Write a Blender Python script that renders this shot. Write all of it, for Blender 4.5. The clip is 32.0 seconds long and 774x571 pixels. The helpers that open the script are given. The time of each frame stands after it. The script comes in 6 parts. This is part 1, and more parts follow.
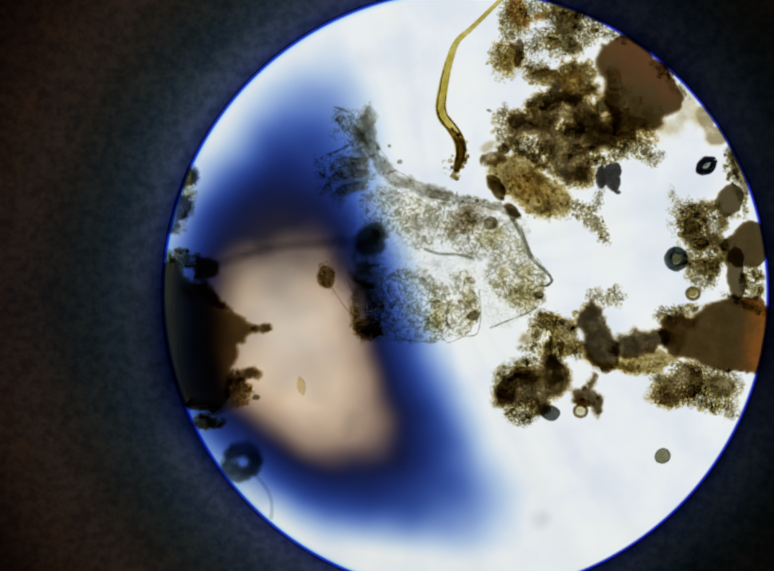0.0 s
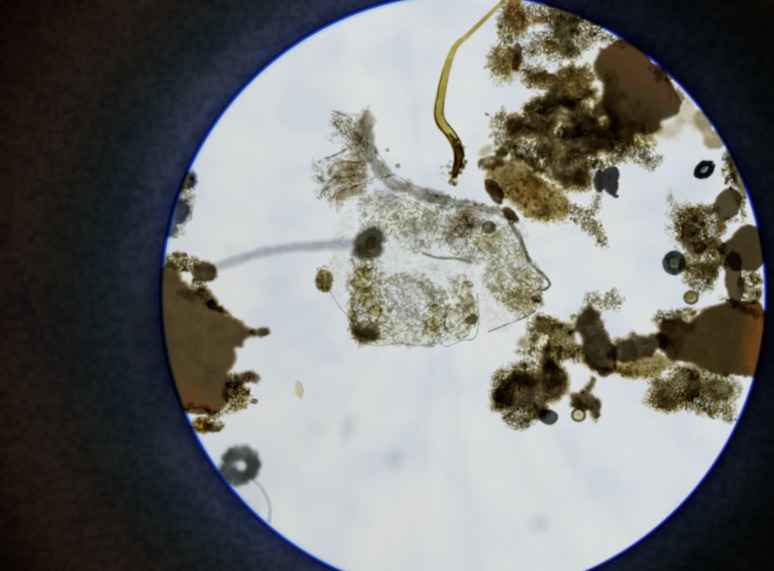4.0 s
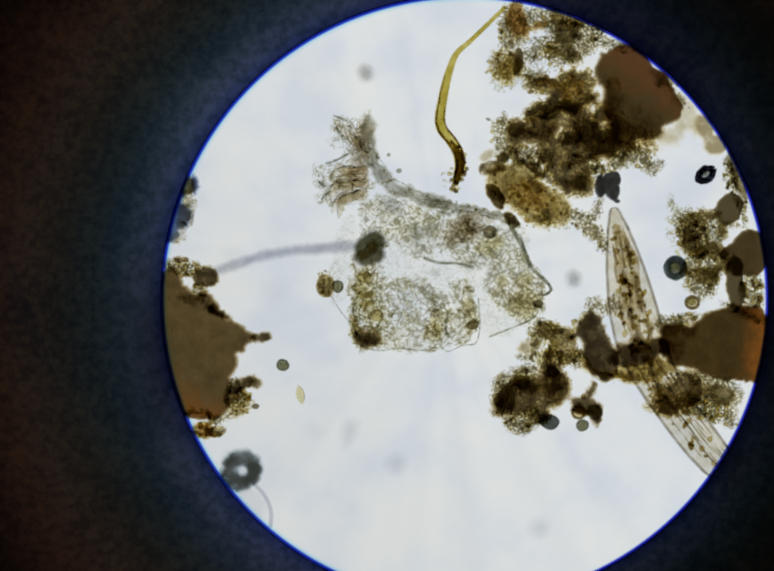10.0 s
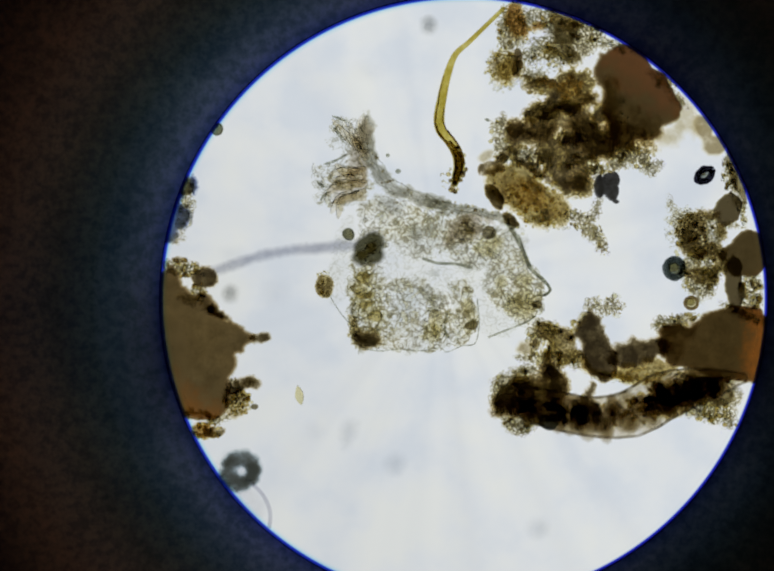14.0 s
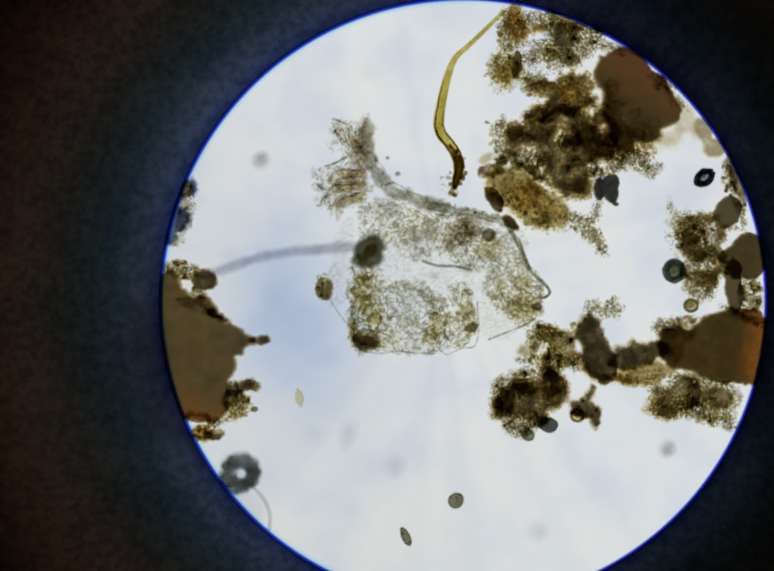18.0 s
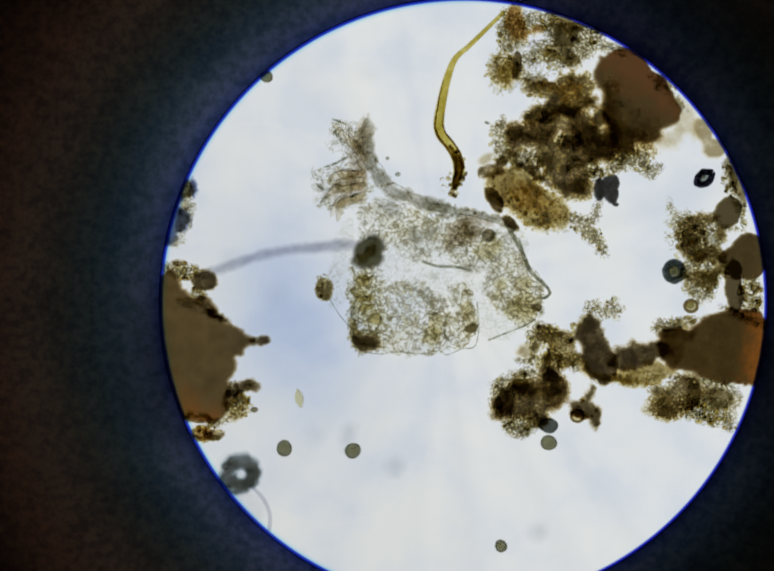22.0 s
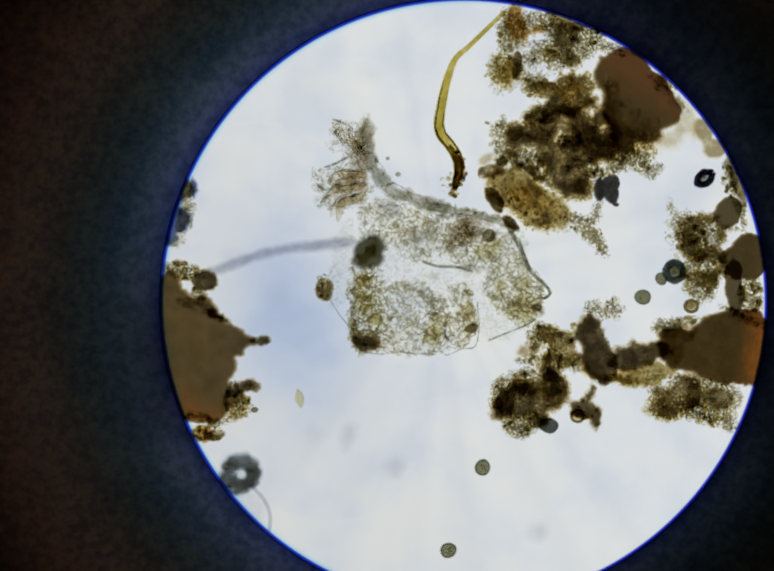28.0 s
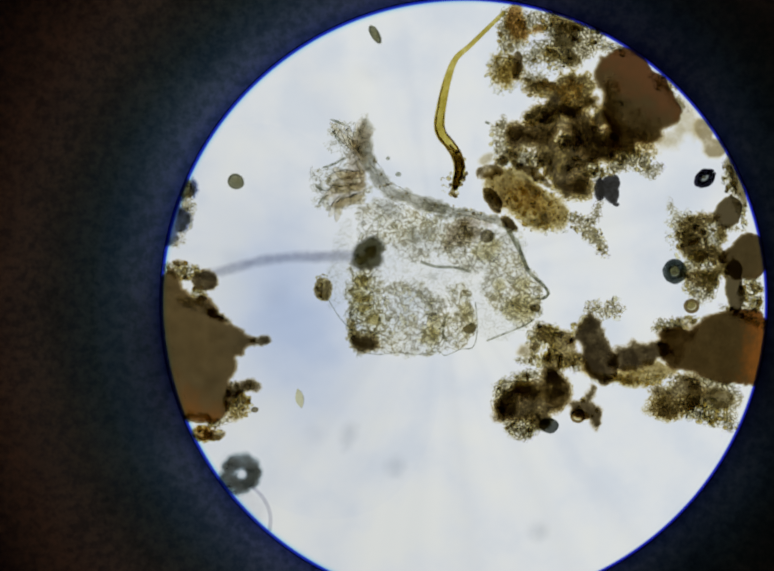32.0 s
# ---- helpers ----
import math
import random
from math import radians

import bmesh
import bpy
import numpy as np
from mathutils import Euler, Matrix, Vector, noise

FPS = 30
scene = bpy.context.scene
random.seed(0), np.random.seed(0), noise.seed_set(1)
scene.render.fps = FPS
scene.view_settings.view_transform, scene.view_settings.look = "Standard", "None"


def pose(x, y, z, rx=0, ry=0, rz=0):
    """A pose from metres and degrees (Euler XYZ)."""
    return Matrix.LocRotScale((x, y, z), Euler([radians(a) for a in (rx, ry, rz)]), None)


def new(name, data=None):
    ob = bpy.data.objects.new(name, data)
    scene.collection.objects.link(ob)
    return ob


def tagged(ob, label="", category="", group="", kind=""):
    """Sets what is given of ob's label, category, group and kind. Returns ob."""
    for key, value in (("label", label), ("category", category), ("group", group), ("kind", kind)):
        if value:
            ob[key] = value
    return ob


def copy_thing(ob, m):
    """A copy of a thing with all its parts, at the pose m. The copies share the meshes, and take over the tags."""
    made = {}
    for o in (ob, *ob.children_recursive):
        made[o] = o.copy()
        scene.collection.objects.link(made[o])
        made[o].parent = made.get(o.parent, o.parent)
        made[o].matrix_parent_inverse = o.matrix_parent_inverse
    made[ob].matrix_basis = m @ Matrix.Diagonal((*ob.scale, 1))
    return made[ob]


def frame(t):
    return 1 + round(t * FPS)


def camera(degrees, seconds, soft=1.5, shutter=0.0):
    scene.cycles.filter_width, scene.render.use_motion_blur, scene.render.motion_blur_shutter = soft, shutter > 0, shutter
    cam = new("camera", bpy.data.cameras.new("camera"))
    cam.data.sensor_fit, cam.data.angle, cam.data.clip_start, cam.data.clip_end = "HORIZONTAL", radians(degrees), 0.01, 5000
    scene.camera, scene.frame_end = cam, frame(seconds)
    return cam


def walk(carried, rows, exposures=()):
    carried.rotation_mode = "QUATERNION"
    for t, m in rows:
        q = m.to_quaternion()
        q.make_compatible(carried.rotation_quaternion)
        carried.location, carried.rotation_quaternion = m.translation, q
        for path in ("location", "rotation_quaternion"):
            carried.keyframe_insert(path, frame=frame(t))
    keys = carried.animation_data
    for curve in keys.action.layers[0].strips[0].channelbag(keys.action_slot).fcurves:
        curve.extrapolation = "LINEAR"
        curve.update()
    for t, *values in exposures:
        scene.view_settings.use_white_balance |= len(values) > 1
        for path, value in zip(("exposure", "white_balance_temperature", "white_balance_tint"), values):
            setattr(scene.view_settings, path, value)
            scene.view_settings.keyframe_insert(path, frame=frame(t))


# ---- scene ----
# one unit of the field is S metres at the slide; the specimen is built at the size at which the eyepiece shows it (about 100 x)
S = 0.00015
D = 784 * S / math.tan(radians(15.0))
ZS = -0.012      # top of the glass slide
ZP = 0.030       # plane of the eyepiece's field stop
# the eyepiece camera settles a little: seconds, and how far the picture stands off, in units of the field
DRIFT = [(0.0, 4, -24), (1.0, 2, -25), (2.0, 0, -21), (3.5, 0, -17), (6.0, 0, -13), (7.0, 1.5, -13), (8.0, 2, -7.5), (9.0, 2, -5), (10.0, 2.5, -6), (11.0, 1, -7.5), (12.5, 1, -6), (14.0, 0.5, -5), (14.5, 0, -2), (17.0, 0, 0), (20.0, 0, 0), (21.0, 0, -2), (21.5, 0, 1), (25.0, 0, 1), (29.0, 1, 1.5), (30.0, 1.5, 2.5), (31.0, 1, 0.5), (32.0, 1, 1)]
cam = camera(30.0, 32.0, soft=2.3)
walk(cam, [(t, pose(-dx * S, dy * S, D)) for t, dx, dy in DRIFT],
     [(0.0, 0.22), (0.5, 0.12), (1.0, 0.05), (2.0, 0.02), (6.0, -0.02), (9.0, 0.02), (20.0, 0.02), (32.0, 0.0)])


def P(px, py, z=0.0):
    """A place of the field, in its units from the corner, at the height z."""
    k = S * (D - z) / D
    return Vector(((px - 784) * k, (578.5 - py) * k, z))


# ---- light: the lamp under the stage, in a dim room ----
world = bpy.data.worlds.new("world")
scene.world = world
world.use_nodes = True
world.node_tree.nodes["Background"].inputs[0].default_value = (0.11, 0.108, 0.105, 1)
LAMP_Z = -1.2
LAMP_K = (D - LAMP_Z) / D * S


# ---- materials ----
def nodes(name):
    m = bpy.data.materials.new(name)
    m.use_nodes = True
    t = m.node_tree
    t.nodes.clear()
    out = t.nodes.new("ShaderNodeOutputMaterial")
    return m, t, out


def nd(t, kind, **kw):
    n = t.nodes.new(kind)
    for k, v in kw.items():
        if k == "operation":
            n.operation = v
        elif k == "blend_type":
            n.blend_type = v
        else:
            n.inputs[k].default_value = v
    return n


def ramp(t, fac, stops):
    r = t.nodes.new("ShaderNodeValToRGB")
    e = r.color_ramp.elements
    while len(e) < len(stops):
        e.new(0.5)
    for s, (p, c) in zip(e, stops):
        s.position, s.color = p, (*c, 1)
    t.links.new(fac, r.inputs[0])
    return r.outputs[0]


def coords(t, scale, kind="Object"):
    tc = t.nodes.new("ShaderNodeTexCoord")
    mp = t.nodes.new("ShaderNodeMapping")
    mp.inputs["Scale"].default_value = (scale, scale, scale)
    t.links.new(tc.outputs[kind], mp.inputs[0])
    return mp.outputs[0]


def noise_fac(t, scale, detail=4.0, rough=0.6):
    n = nd(t, "ShaderNodeTexNoise", Scale=1.0, Detail=detail, Roughness=rough)
    t.links.new(coords(t, scale), n.inputs["Vector"])
    return n.outputs["Fac"]


def stain(name, stops, scale=180.0, body=0.06, body_colour=(0.2, 0.14, 0.08)):
    """Light-absorbing matter: a tint at two scales, with a little dull body to it."""
    m, t, out = nodes(name)
    a, b = noise_fac(t, scale, 5.0), noise_fac(t, scale * 4.5, 3.0)
    mx = nd(t, "ShaderNodeMath", operation="MULTIPLY_ADD")
    mx.inputs[1].default_value = 0.45
    t.links.new(b, mx.inputs[0])
    sc = nd(t, "ShaderNodeMath", operation="MULTIPLY")
    sc.inputs[1].default_value = 0.6
    t.links.new(a, sc.inputs[0])
    t.links.new(sc.outputs[0], mx.inputs[2])
    tr = nd(t, "ShaderNodeBsdfTransparent")
    thin = t.nodes.new("ShaderNodeAttribute")
    thin.attribute_name = "body"
    tint = t.nodes.new("ShaderNodeMix")
    tint.data_type = "RGBA"
    tint.inputs[6].default_value = (1, 1, 1, 1)
    t.links.new(thin.outputs["Fac"], tint.inputs[0])
    t.links.new(ramp(t, mx.outputs[0], stops), tint.inputs[7])
    t.links.new(tint.outputs[2], tr.inputs[0])
    tl = nd(t, "ShaderNodeBsdfTranslucent", Color=(*body_colour, 1))
    mix = nd(t, "ShaderNodeMixShader", Fac=body)
    t.links.new(tr.outputs[0], mix.inputs[1])
    t.links.new(tl.outputs[0], mix.inputs[2])
    t.links.new(mix.outputs[0], out.inputs[0])
    return m


def grit(name, stops, size=9.0, warp=0.35, walls=False, spread=0.5):
    """Packed grains of light-absorbing matter: bright hearts and darker seams (walls: clear cells with thin dark walls)."""
    m, t, out = nodes(name)
    k = 1.0 / (size * S)
    co = coords(t, k)
    n = nd(t, "ShaderNodeTexNoise", Scale=0.55, Detail=3.0)
    t.links.new(co, n.inputs["Vector"])
    off = nd(t, "ShaderNodeVectorMath", operation="SUBTRACT")
    off.inputs[1].default_value = (0.5, 0.5, 0.5)
    t.links.new(n.outputs["Color"], off.inputs[0])
    mul = nd(t, "ShaderNodeVectorMath", operation="SCALE")
    mul.inputs["Scale"].default_value = warp * 4
    t.links.new(off.outputs[0], mul.inputs[0])
    add = nd(t, "ShaderNodeVectorMath", operation="ADD")
    t.links.new(co, add.inputs[0])
    t.links.new(mul.outputs[0], add.inputs[1])
    v = t.nodes.new("ShaderNodeTexVoronoi")
    v.voronoi_dimensions = "2D"
    v.feature = "DISTANCE_TO_EDGE" if walls else "F1"
    v.inputs["Scale"].default_value = 1.0
    t.links.new(add.outputs[0], v.inputs["Vector"])
    big = nd(t, "ShaderNodeTexNoise", Scale=0.16, Detail=3.0)
    t.links.new(co, big.inputs["Vector"])
    a = nd(t, "ShaderNodeMath", operation="MULTIPLY_ADD")
    a.inputs[1].default_value, a.inputs[2].default_value = (2.2, 0.05) if walls else (-0.75, 0.75)
    t.links.new(v.outputs["Distance"], a.inputs[0])
    c = nd(t, "ShaderNodeMath", operation="MULTIPLY_ADD")
    c.inputs[1].default_value = spread * 2
    t.links.new(big.outputs["Fac"], c.inputs[0])
    t.links.new(a.outputs[0], c.inputs[2])
    e = nd(t, "ShaderNodeMath", operation="SUBTRACT")
    e.inputs[1].default_value = spread
    t.links.new(c.outputs[0], e.inputs[0])
    thin = t.nodes.new("ShaderNodeAttribute")
    thin.attribute_name = "body"
    tint = t.nodes.new("ShaderNodeMix")
    tint.data_type = "RGBA"
    tint.inputs[6].default_value = (1, 1, 1, 1)
    t.links.new(thin.outputs["Fac"], tint.inputs[0])
    t.links.new(ramp(t, e.outputs[0], stops), tint.inputs[7])
    tr = nd(t, "ShaderNodeBsdfTransparent")
    t.links.new(tint.outputs[2], tr.inputs[0])
    t.links.new(tr.outputs[0], out.inputs[0])
    return m


def calc(t, op, *ins):
    """One sum of a material; ins: sockets or numbers."""
    n = nd(t, "ShaderNodeMath", operation=op)
    for i, v in enumerate(ins):
        if isinstance(v, (int, float)):
            n.inputs[i].default_value = v
        else:
            t.links.new(v, n.inputs[i])
    return n.outputs[0]


def spread(t, v, lo, hi, to_lo=0.0, to_hi=1.0):
    """v's range lo..hi, drawn smoothly over to_lo..to_hi."""
    n = nd(t, "ShaderNodeMapRange")
    n.interpolation_type = "SMOOTHSTEP"
    for key, q in (("From Min", lo), ("From Max", hi), ("To Min", to_lo), ("To Max", to_hi)):
        n.inputs[key].default_value = q
    t.links.new(v, n.inputs[0])
    return n.outputs[0]


def humus(name, stops, size=9.0, wall=0.3, patch=0.7, fine=0.25, core=0.35, warm=None, lean=(0, 0, 0), tone=None, curl=False):
    """Rotted leaf: the tint deepens with its depth, in patches and in packed grains with denser walls (curl: in curled fibres).
    core: how much of the grain still shows where it is deepest; warm: tint of its stained side; tone: a second set of tints, in patches."""
    m, t, out = nodes(name)
    co = coords(t, 1.0 / S)
    n = nd(t, "ShaderNodeTexNoise", Scale=1.0 / (size * 1.4), Detail=2.0)
    t.links.new(co, n.inputs["Vector"])
    off = nd(t, "ShaderNodeVectorMath", operation="MULTIPLY_ADD")
    off.inputs[1].default_value = (size * 2.2, size * 2.2, 0)
    t.links.new(n.outputs["Color"], off.inputs[0])
    t.links.new(co, off.inputs[2])
    v = t.nodes.new("ShaderNodeTexVoronoi")
    v.voronoi_dimensions, v.feature = "2D", "DISTANCE_TO_EDGE"
    v.inputs["Scale"].default_value = 1.0 / size
    t.links.new(off.outputs[0], v.inputs["Vector"])
    edge = spread(t, v.outputs["Distance"], 0.0, 0.34, 0.55, -0.45)
    q = nd(t, "ShaderNodeTexNoise", Scale=1.0 / (size * 1.3), Detail=1.0, Roughness=0.4, Distortion=0.6)
    t.links.new(co, q.inputs["Vector"])
    loops = spread(t, calc(t, "ABSOLUTE", calc(t, "SUBTRACT", q.outputs["Fac"], 0.5)), 0.0, 0.085, 0.65, -0.35)
    edge = loops if curl else calc(t, "MULTIPLY_ADD", loops, 0.7, calc(t, "MULTIPLY", edge, 0.6))

    def tex(scale, detail, rough=0.6, at=co):
        q = nd(t, "ShaderNodeTexNoise", Scale=1.0 / scale, Detail=detail, Roughness=rough)
        t.links.new(at, q.inputs["Vector"])
        return calc(t, "SUBTRACT", q.outputs["Fac"], 0.5)
    big, small = tex(38.0, 4.0, 0.65), tex(5.0, 2.0, 0.6, off.outputs[0])
    thin = t.nodes.new("ShaderNodeAttribute")
    thin.attribute_name = "body"
    body = thin.outputs["Fac"]
    # grain fades in at the thin edge and away towards the dense heart
    gate = calc(t, "MULTIPLY", spread(t, body, 0.0, 0.16), spread(t, body, 0.25, 0.8, 1.0, core))
    grain_sum = calc(t, "MULTIPLY_ADD", edge, wall, calc(t, "MULTIPLY", small, fine * 2))
    deep = calc(t, "MULTIPLY", body, calc(t, "MULTIPLY_ADD", big, patch * 2, 0.92))
    depth = calc(t, "MULTIPLY_ADD", grain_sum, gate, deep)
    col = ramp(t, depth, stops)
    if tone:
        mx = t.nodes.new("ShaderNodeMix")
        mx.data_type = "RGBA"
        t.links.new(spread(t, tex(70.0, 3.0), -0.08, 0.12), mx.inputs[0])
        t.links.new(col, mx.inputs[6])
        t.links.new(ramp(t, depth, tone), mx.inputs[7])
        col = mx.outputs[2]
    if warm:
        tc = t.nodes.new("ShaderNodeTexCoord")
        dot = nd(t, "ShaderNodeVectorMath", operation="DOT_PRODUCT")
        dot.inputs[1].default_value = (lean[0] / (100 * S), -lean[1] / (100 * S), 0)
        t.links.new(tc.outputs["Object"], dot.inputs[0])
        g = spread(t, calc(t, "MULTIPLY_ADD", big, 1.4, dot.outputs["Value"]), lean[2], lean[2] + 1.0)
        mx = t.nodes.new("ShaderNodeMix")
        mx.data_type = "RGBA"
        mx.inputs[7].default_value = (*warm, 1)
        t.links.new(calc(t, "MULTIPLY", g, calc(t, "MINIMUM", body, 1.0)), mx.inputs[0])
        t.links.new(col, mx.inputs[6])
        col = mx.outputs[2]
    tr = nd(t, "ShaderNodeBsdfTransparent")
    t.links.new(col, tr.inputs[0])
    t.links.new(tr.outputs[0], out.inputs[0])
    return m


def gel(name, stops, ior, island=False, rough=0.0):
    """Clear living matter that bends the light; its tint differs from piece to piece."""
    m, t, out = nodes(name)
    src = t.nodes.new("ShaderNodeNewGeometry" if island else "ShaderNodeObjectInfo")
    r = nd(t, "ShaderNodeBsdfRefraction", IOR=ior, Roughness=rough)
    t.links.new(ramp(t, src.outputs["Random Per Island" if island else "Random"], stops), r.inputs["Color"])
    t.links.new(r.outputs[0], out.inputs[0])
    return m


def band(lo, mid, hi):
    return [(0.3, lo), (0.5, mid), (0.72, hi)]


def seam(lo, mid, hi):
    return [(0.1, lo), (0.42, mid), (0.75, hi)]


M_OLIVE = stain("olive_humus", band((0.14, 0.115, 0.03), (0.34, 0.28, 0.1), (0.65, 0.57, 0.28)))
M_BODY = stain("dark_cell_wall", band((0.38, 0.36, 0.27), (0.46, 0.43, 0.33), (0.58, 0.54, 0.43)), 200.0, 0.0)
M_CLEAR = stain("clear_film", band((0.87, 0.86, 0.86), (0.92, 0.915, 0.91), (0.98, 0.975, 0.97)), 90.0, 0.0)
M_STRAND = grit("grey_green_strand", seam((0.5, 0.51, 0.44), (0.65, 0.66, 0.59), (0.88, 0.88, 0.83)), 10.0, 0.5)
M_HYPHA = stain("blue_grey_thread", band((0.78, 0.78, 0.81), (0.83, 0.83, 0.86), (0.88, 0.88, 0.91)), 100.0, 0.0)
M_ALGATIP = stain("dark_olive_tip", band((0.18, 0.14, 0.04), (0.3, 0.23, 0.08), (0.55, 0.45, 0.16)), 260.0, 0.0)
M_ALGA = stain("yellow_green_sheath", band((0.52, 0.45, 0.1), (0.71, 0.64, 0.27), (0.92, 0.88, 0.6)), 120.0, 0.0)
M_ALGADARK = stain("dark_olive_core", band((0.3, 0.23, 0.07), (0.44, 0.35, 0.12), (0.65, 0.56, 0.25)), 200.0, 0.02)
T_OLIVE = [(0, (1, 1, 1)), (0.12, (0.92, 0.87, 0.707)), (0.25, (0.77, 0.695, 0.456)), (0.42, (0.51, 0.423, 0.195)), (0.6, (0.29, 0.224, 0.079)), (0.8, (0.14, 0.102, 0.033)), (1, (0.055, 0.038, 0.013))]
T_DARK = [(0, (1, 1, 1)), (0.12, (0.9, 0.851, 0.725)), (0.25, (0.74, 0.666, 0.484)), (0.42, (0.45, 0.369, 0.195)), (0.6, (0.23, 0.173, 0.073)), (0.8, (0.105, 0.076, 0.03)), (1, (0.038, 0.026, 0.01))]
T_OCHRE = [(0, (1, 1, 1)), (0.12, (0.93, 0.88, 0.735)), (0.25, (0.8, 0.719, 0.474)), (0.42, (0.59, 0.486, 0.233)), (0.6, (0.42, 0.321, 0.121)), (0.8, (0.27, 0.19, 0.056)), (1, (0.15, 0.097, 0.028))]
T_RUST = [(0.0, (1, 1, 1)), (0.12, (0.93, 0.88, 0.74)), (0.25, (0.8, 0.68, 0.44)), (0.42, (0.58, 0.42, 0.18)), (0.6, (0.4, 0.24, 0.075)), (0.8, (0.26, 0.14, 0.036)), (1.0, (0.16, 0.08, 0.02))]
T_LACE = [(0.0, (1, 1, 1)), (0.15, (0.95, 0.935, 0.86)), (0.3, (0.8, 0.765, 0.61)), (0.5, (0.54, 0.49, 0.32)), (0.75, (0.28, 0.24, 0.13)), (1.0, (0.14, 0.115, 0.057))]
T_SMOKE = [(0, (1, 1, 1)), (0.15, (0.84, 0.787, 0.679)), (0.3, (0.53, 0.457, 0.307)), (0.5, (0.19, 0.146, 0.07)), (0.7, (0.09, 0.065, 0.028)), (1, (0.036, 0.025, 0.011))]
T_MASS = [(0.0, (1, 1, 1)), (0.14, (0.8, 0.76, 0.65)), (0.3, (0.46, 0.39, 0.25)), (0.5, (0.19, 0.14, 0.065)), (0.72, (0.09, 0.062, 0.023)), (1.0, (0.05, 0.034, 0.012))]
H_OLIVE = humus("olive_heap", T_OLIVE, 8.5, 0.4, 0.9, 0.42, 0.6, tone=T_DARK)
H_DARK = humus("dark_heap", T_DARK, 8.5, 0.4, 0.9, 0.42, 0.6, tone=T_OLIVE)
H_OCHRE = humus("ochre_heap", T_OCHRE, 8.5, 0.17, 0.8, 0.24, 0.6, tone=T_OLIVE)
H_RUST = humus("rusty_heap", T_RUST, 9.0, 0.25, 0.5, 0.2, 0.5)
H_LACE = humus("lacy_heap", T_LACE, 8.0, 0.62, 0.8, 0.5, 0.9, tone=[(p, (r, (g + r) / 2, b * 1.25)) if 0 < p < 1 else (p, (r, g, b)) for p, (r, g, b) in T_LACE])
H_SOFT = humus("grey_brown_heap", T_SMOKE, 13.0, 0.13, 1.1, 0.1, 0.8)
H_MILD = humus("olive_brown_heap", [(0.0, (1, 1, 1)), (0.2, (0.78, 0.74, 0.62)), (0.45, (0.34, 0.29, 0.16)), (0.7, (0.2, 0.16, 0.075)), (1.0, (0.1, 0.077, 0.036))], 12.0, 0.06, 0.45, 0.06, 0.9)
H_HAZE = humus("brown_haze", [(0.0, (1, 1, 1)), (0.3, (0.92, 0.88, 0.76)), (0.6, (0.72, 0.65, 0.46)), (1.0, (0.42, 0.35, 0.2))], 20.0, 0.05, 0.8, 0.0)
H_TOPMASS = humus("red_brown_heap", [(p, (r * 1.2, g * 1.2, b * 1.2)) if p > 0.4 else (p, (r, g, b)) for p, (r, g, b) in T_MASS], 12.0, 0.04, 0.28, 0.05, 1.0, (0.13, 0.057, 0.02), (0.7, -0.9, -0.8))
H_RIGHTMASS = humus("umber_heap", [(p, (r * 1.02, g * 0.92, b * 0.75)) if p > 0.4 else (p, (r, g, b)) for p, (r, g, b) in T_MASS], 12.0, 0.04, 0.28, 0.05, 1.0, (0.25, 0.085, 0.013), (1.5, 0.1, 0.05))
H_LEFTMASS = humus("smoky_heap", [(p, (r * 1.75, g * 1.72, b * 1.8)) if p > 0.4 else (p, (r, g, b)) for p, (r, g, b) in T_MASS], 12.0, 0.04, 0.28, 0.05, 1.0, (0.2, 0.085, 0.02), (-0.9, 1.2, 0.45))
H_SIDEMASS = humus("brown_heap", T_MASS, 12.0, 0.04, 0.28, 0.05, 1.0, (0.18, 0.085, 0.022), (1.2, 0.3, -0.1))

OLIVES = [(0.0, (0.56, 0.5, 0.32)), (0.3, (0.74, 0.69, 0.48)), (0.65, (0.9, 0.87, 0.7)), (1.0, (0.97, 0.96, 0.88))]
DARKS = [(0.0, (0.45, 0.4, 0.27)), (0.4, (0.6, 0.54, 0.38)), (0.8, (0.78, 0.73, 0.54)), (1.0, (0.92, 0.89, 0.76))]
OCHRES = [(0.0, (0.68, 0.6, 0.36)), (0.5, (0.84, 0.78, 0.54)), (1.0, (0.96, 0.94, 0.8))]
PALES = [(0.0, (0.88, 0.86, 0.76)), (0.4, (0.95, 0.945, 0.89)), (1.0, (0.985, 0.985, 0.965))]
FELTS = [(0.0, (0.93, 0.92, 0.84)), (0.5, (0.97, 0.965, 0.92)), (1.0, (0.995, 0.995, 0.985))]
GEL = {k: gel("grain_" + k, c, 1.03) for k, c in (("olive", OLIVES), ("dark", DARKS), ("ochre", OCHRES), ("pale", PALES))}
M_FROND = gel("pale_frond", [(0.0, (0.88, 0.85, 0.77)), (0.5, (0.94, 0.92, 0.86)), (1.0, (0.98, 0.97, 0.94))], 1.06)
SPECK = {k: gel("speck_" + k, c, 1.035, True) for k, c in (("olive", OLIVES), ("dark", DARKS), ("ochre", OCHRES), ("pale", PALES))}
SPECK["felt"] = gel("felt_fibre", FELTS, 1.045, True)
M_GREYCELL = stain("grey_cell_body", band((0.16, 0.175, 0.165), (0.3, 0.315, 0.295), (0.52, 0.53, 0.5)), 110.0, 0.0)
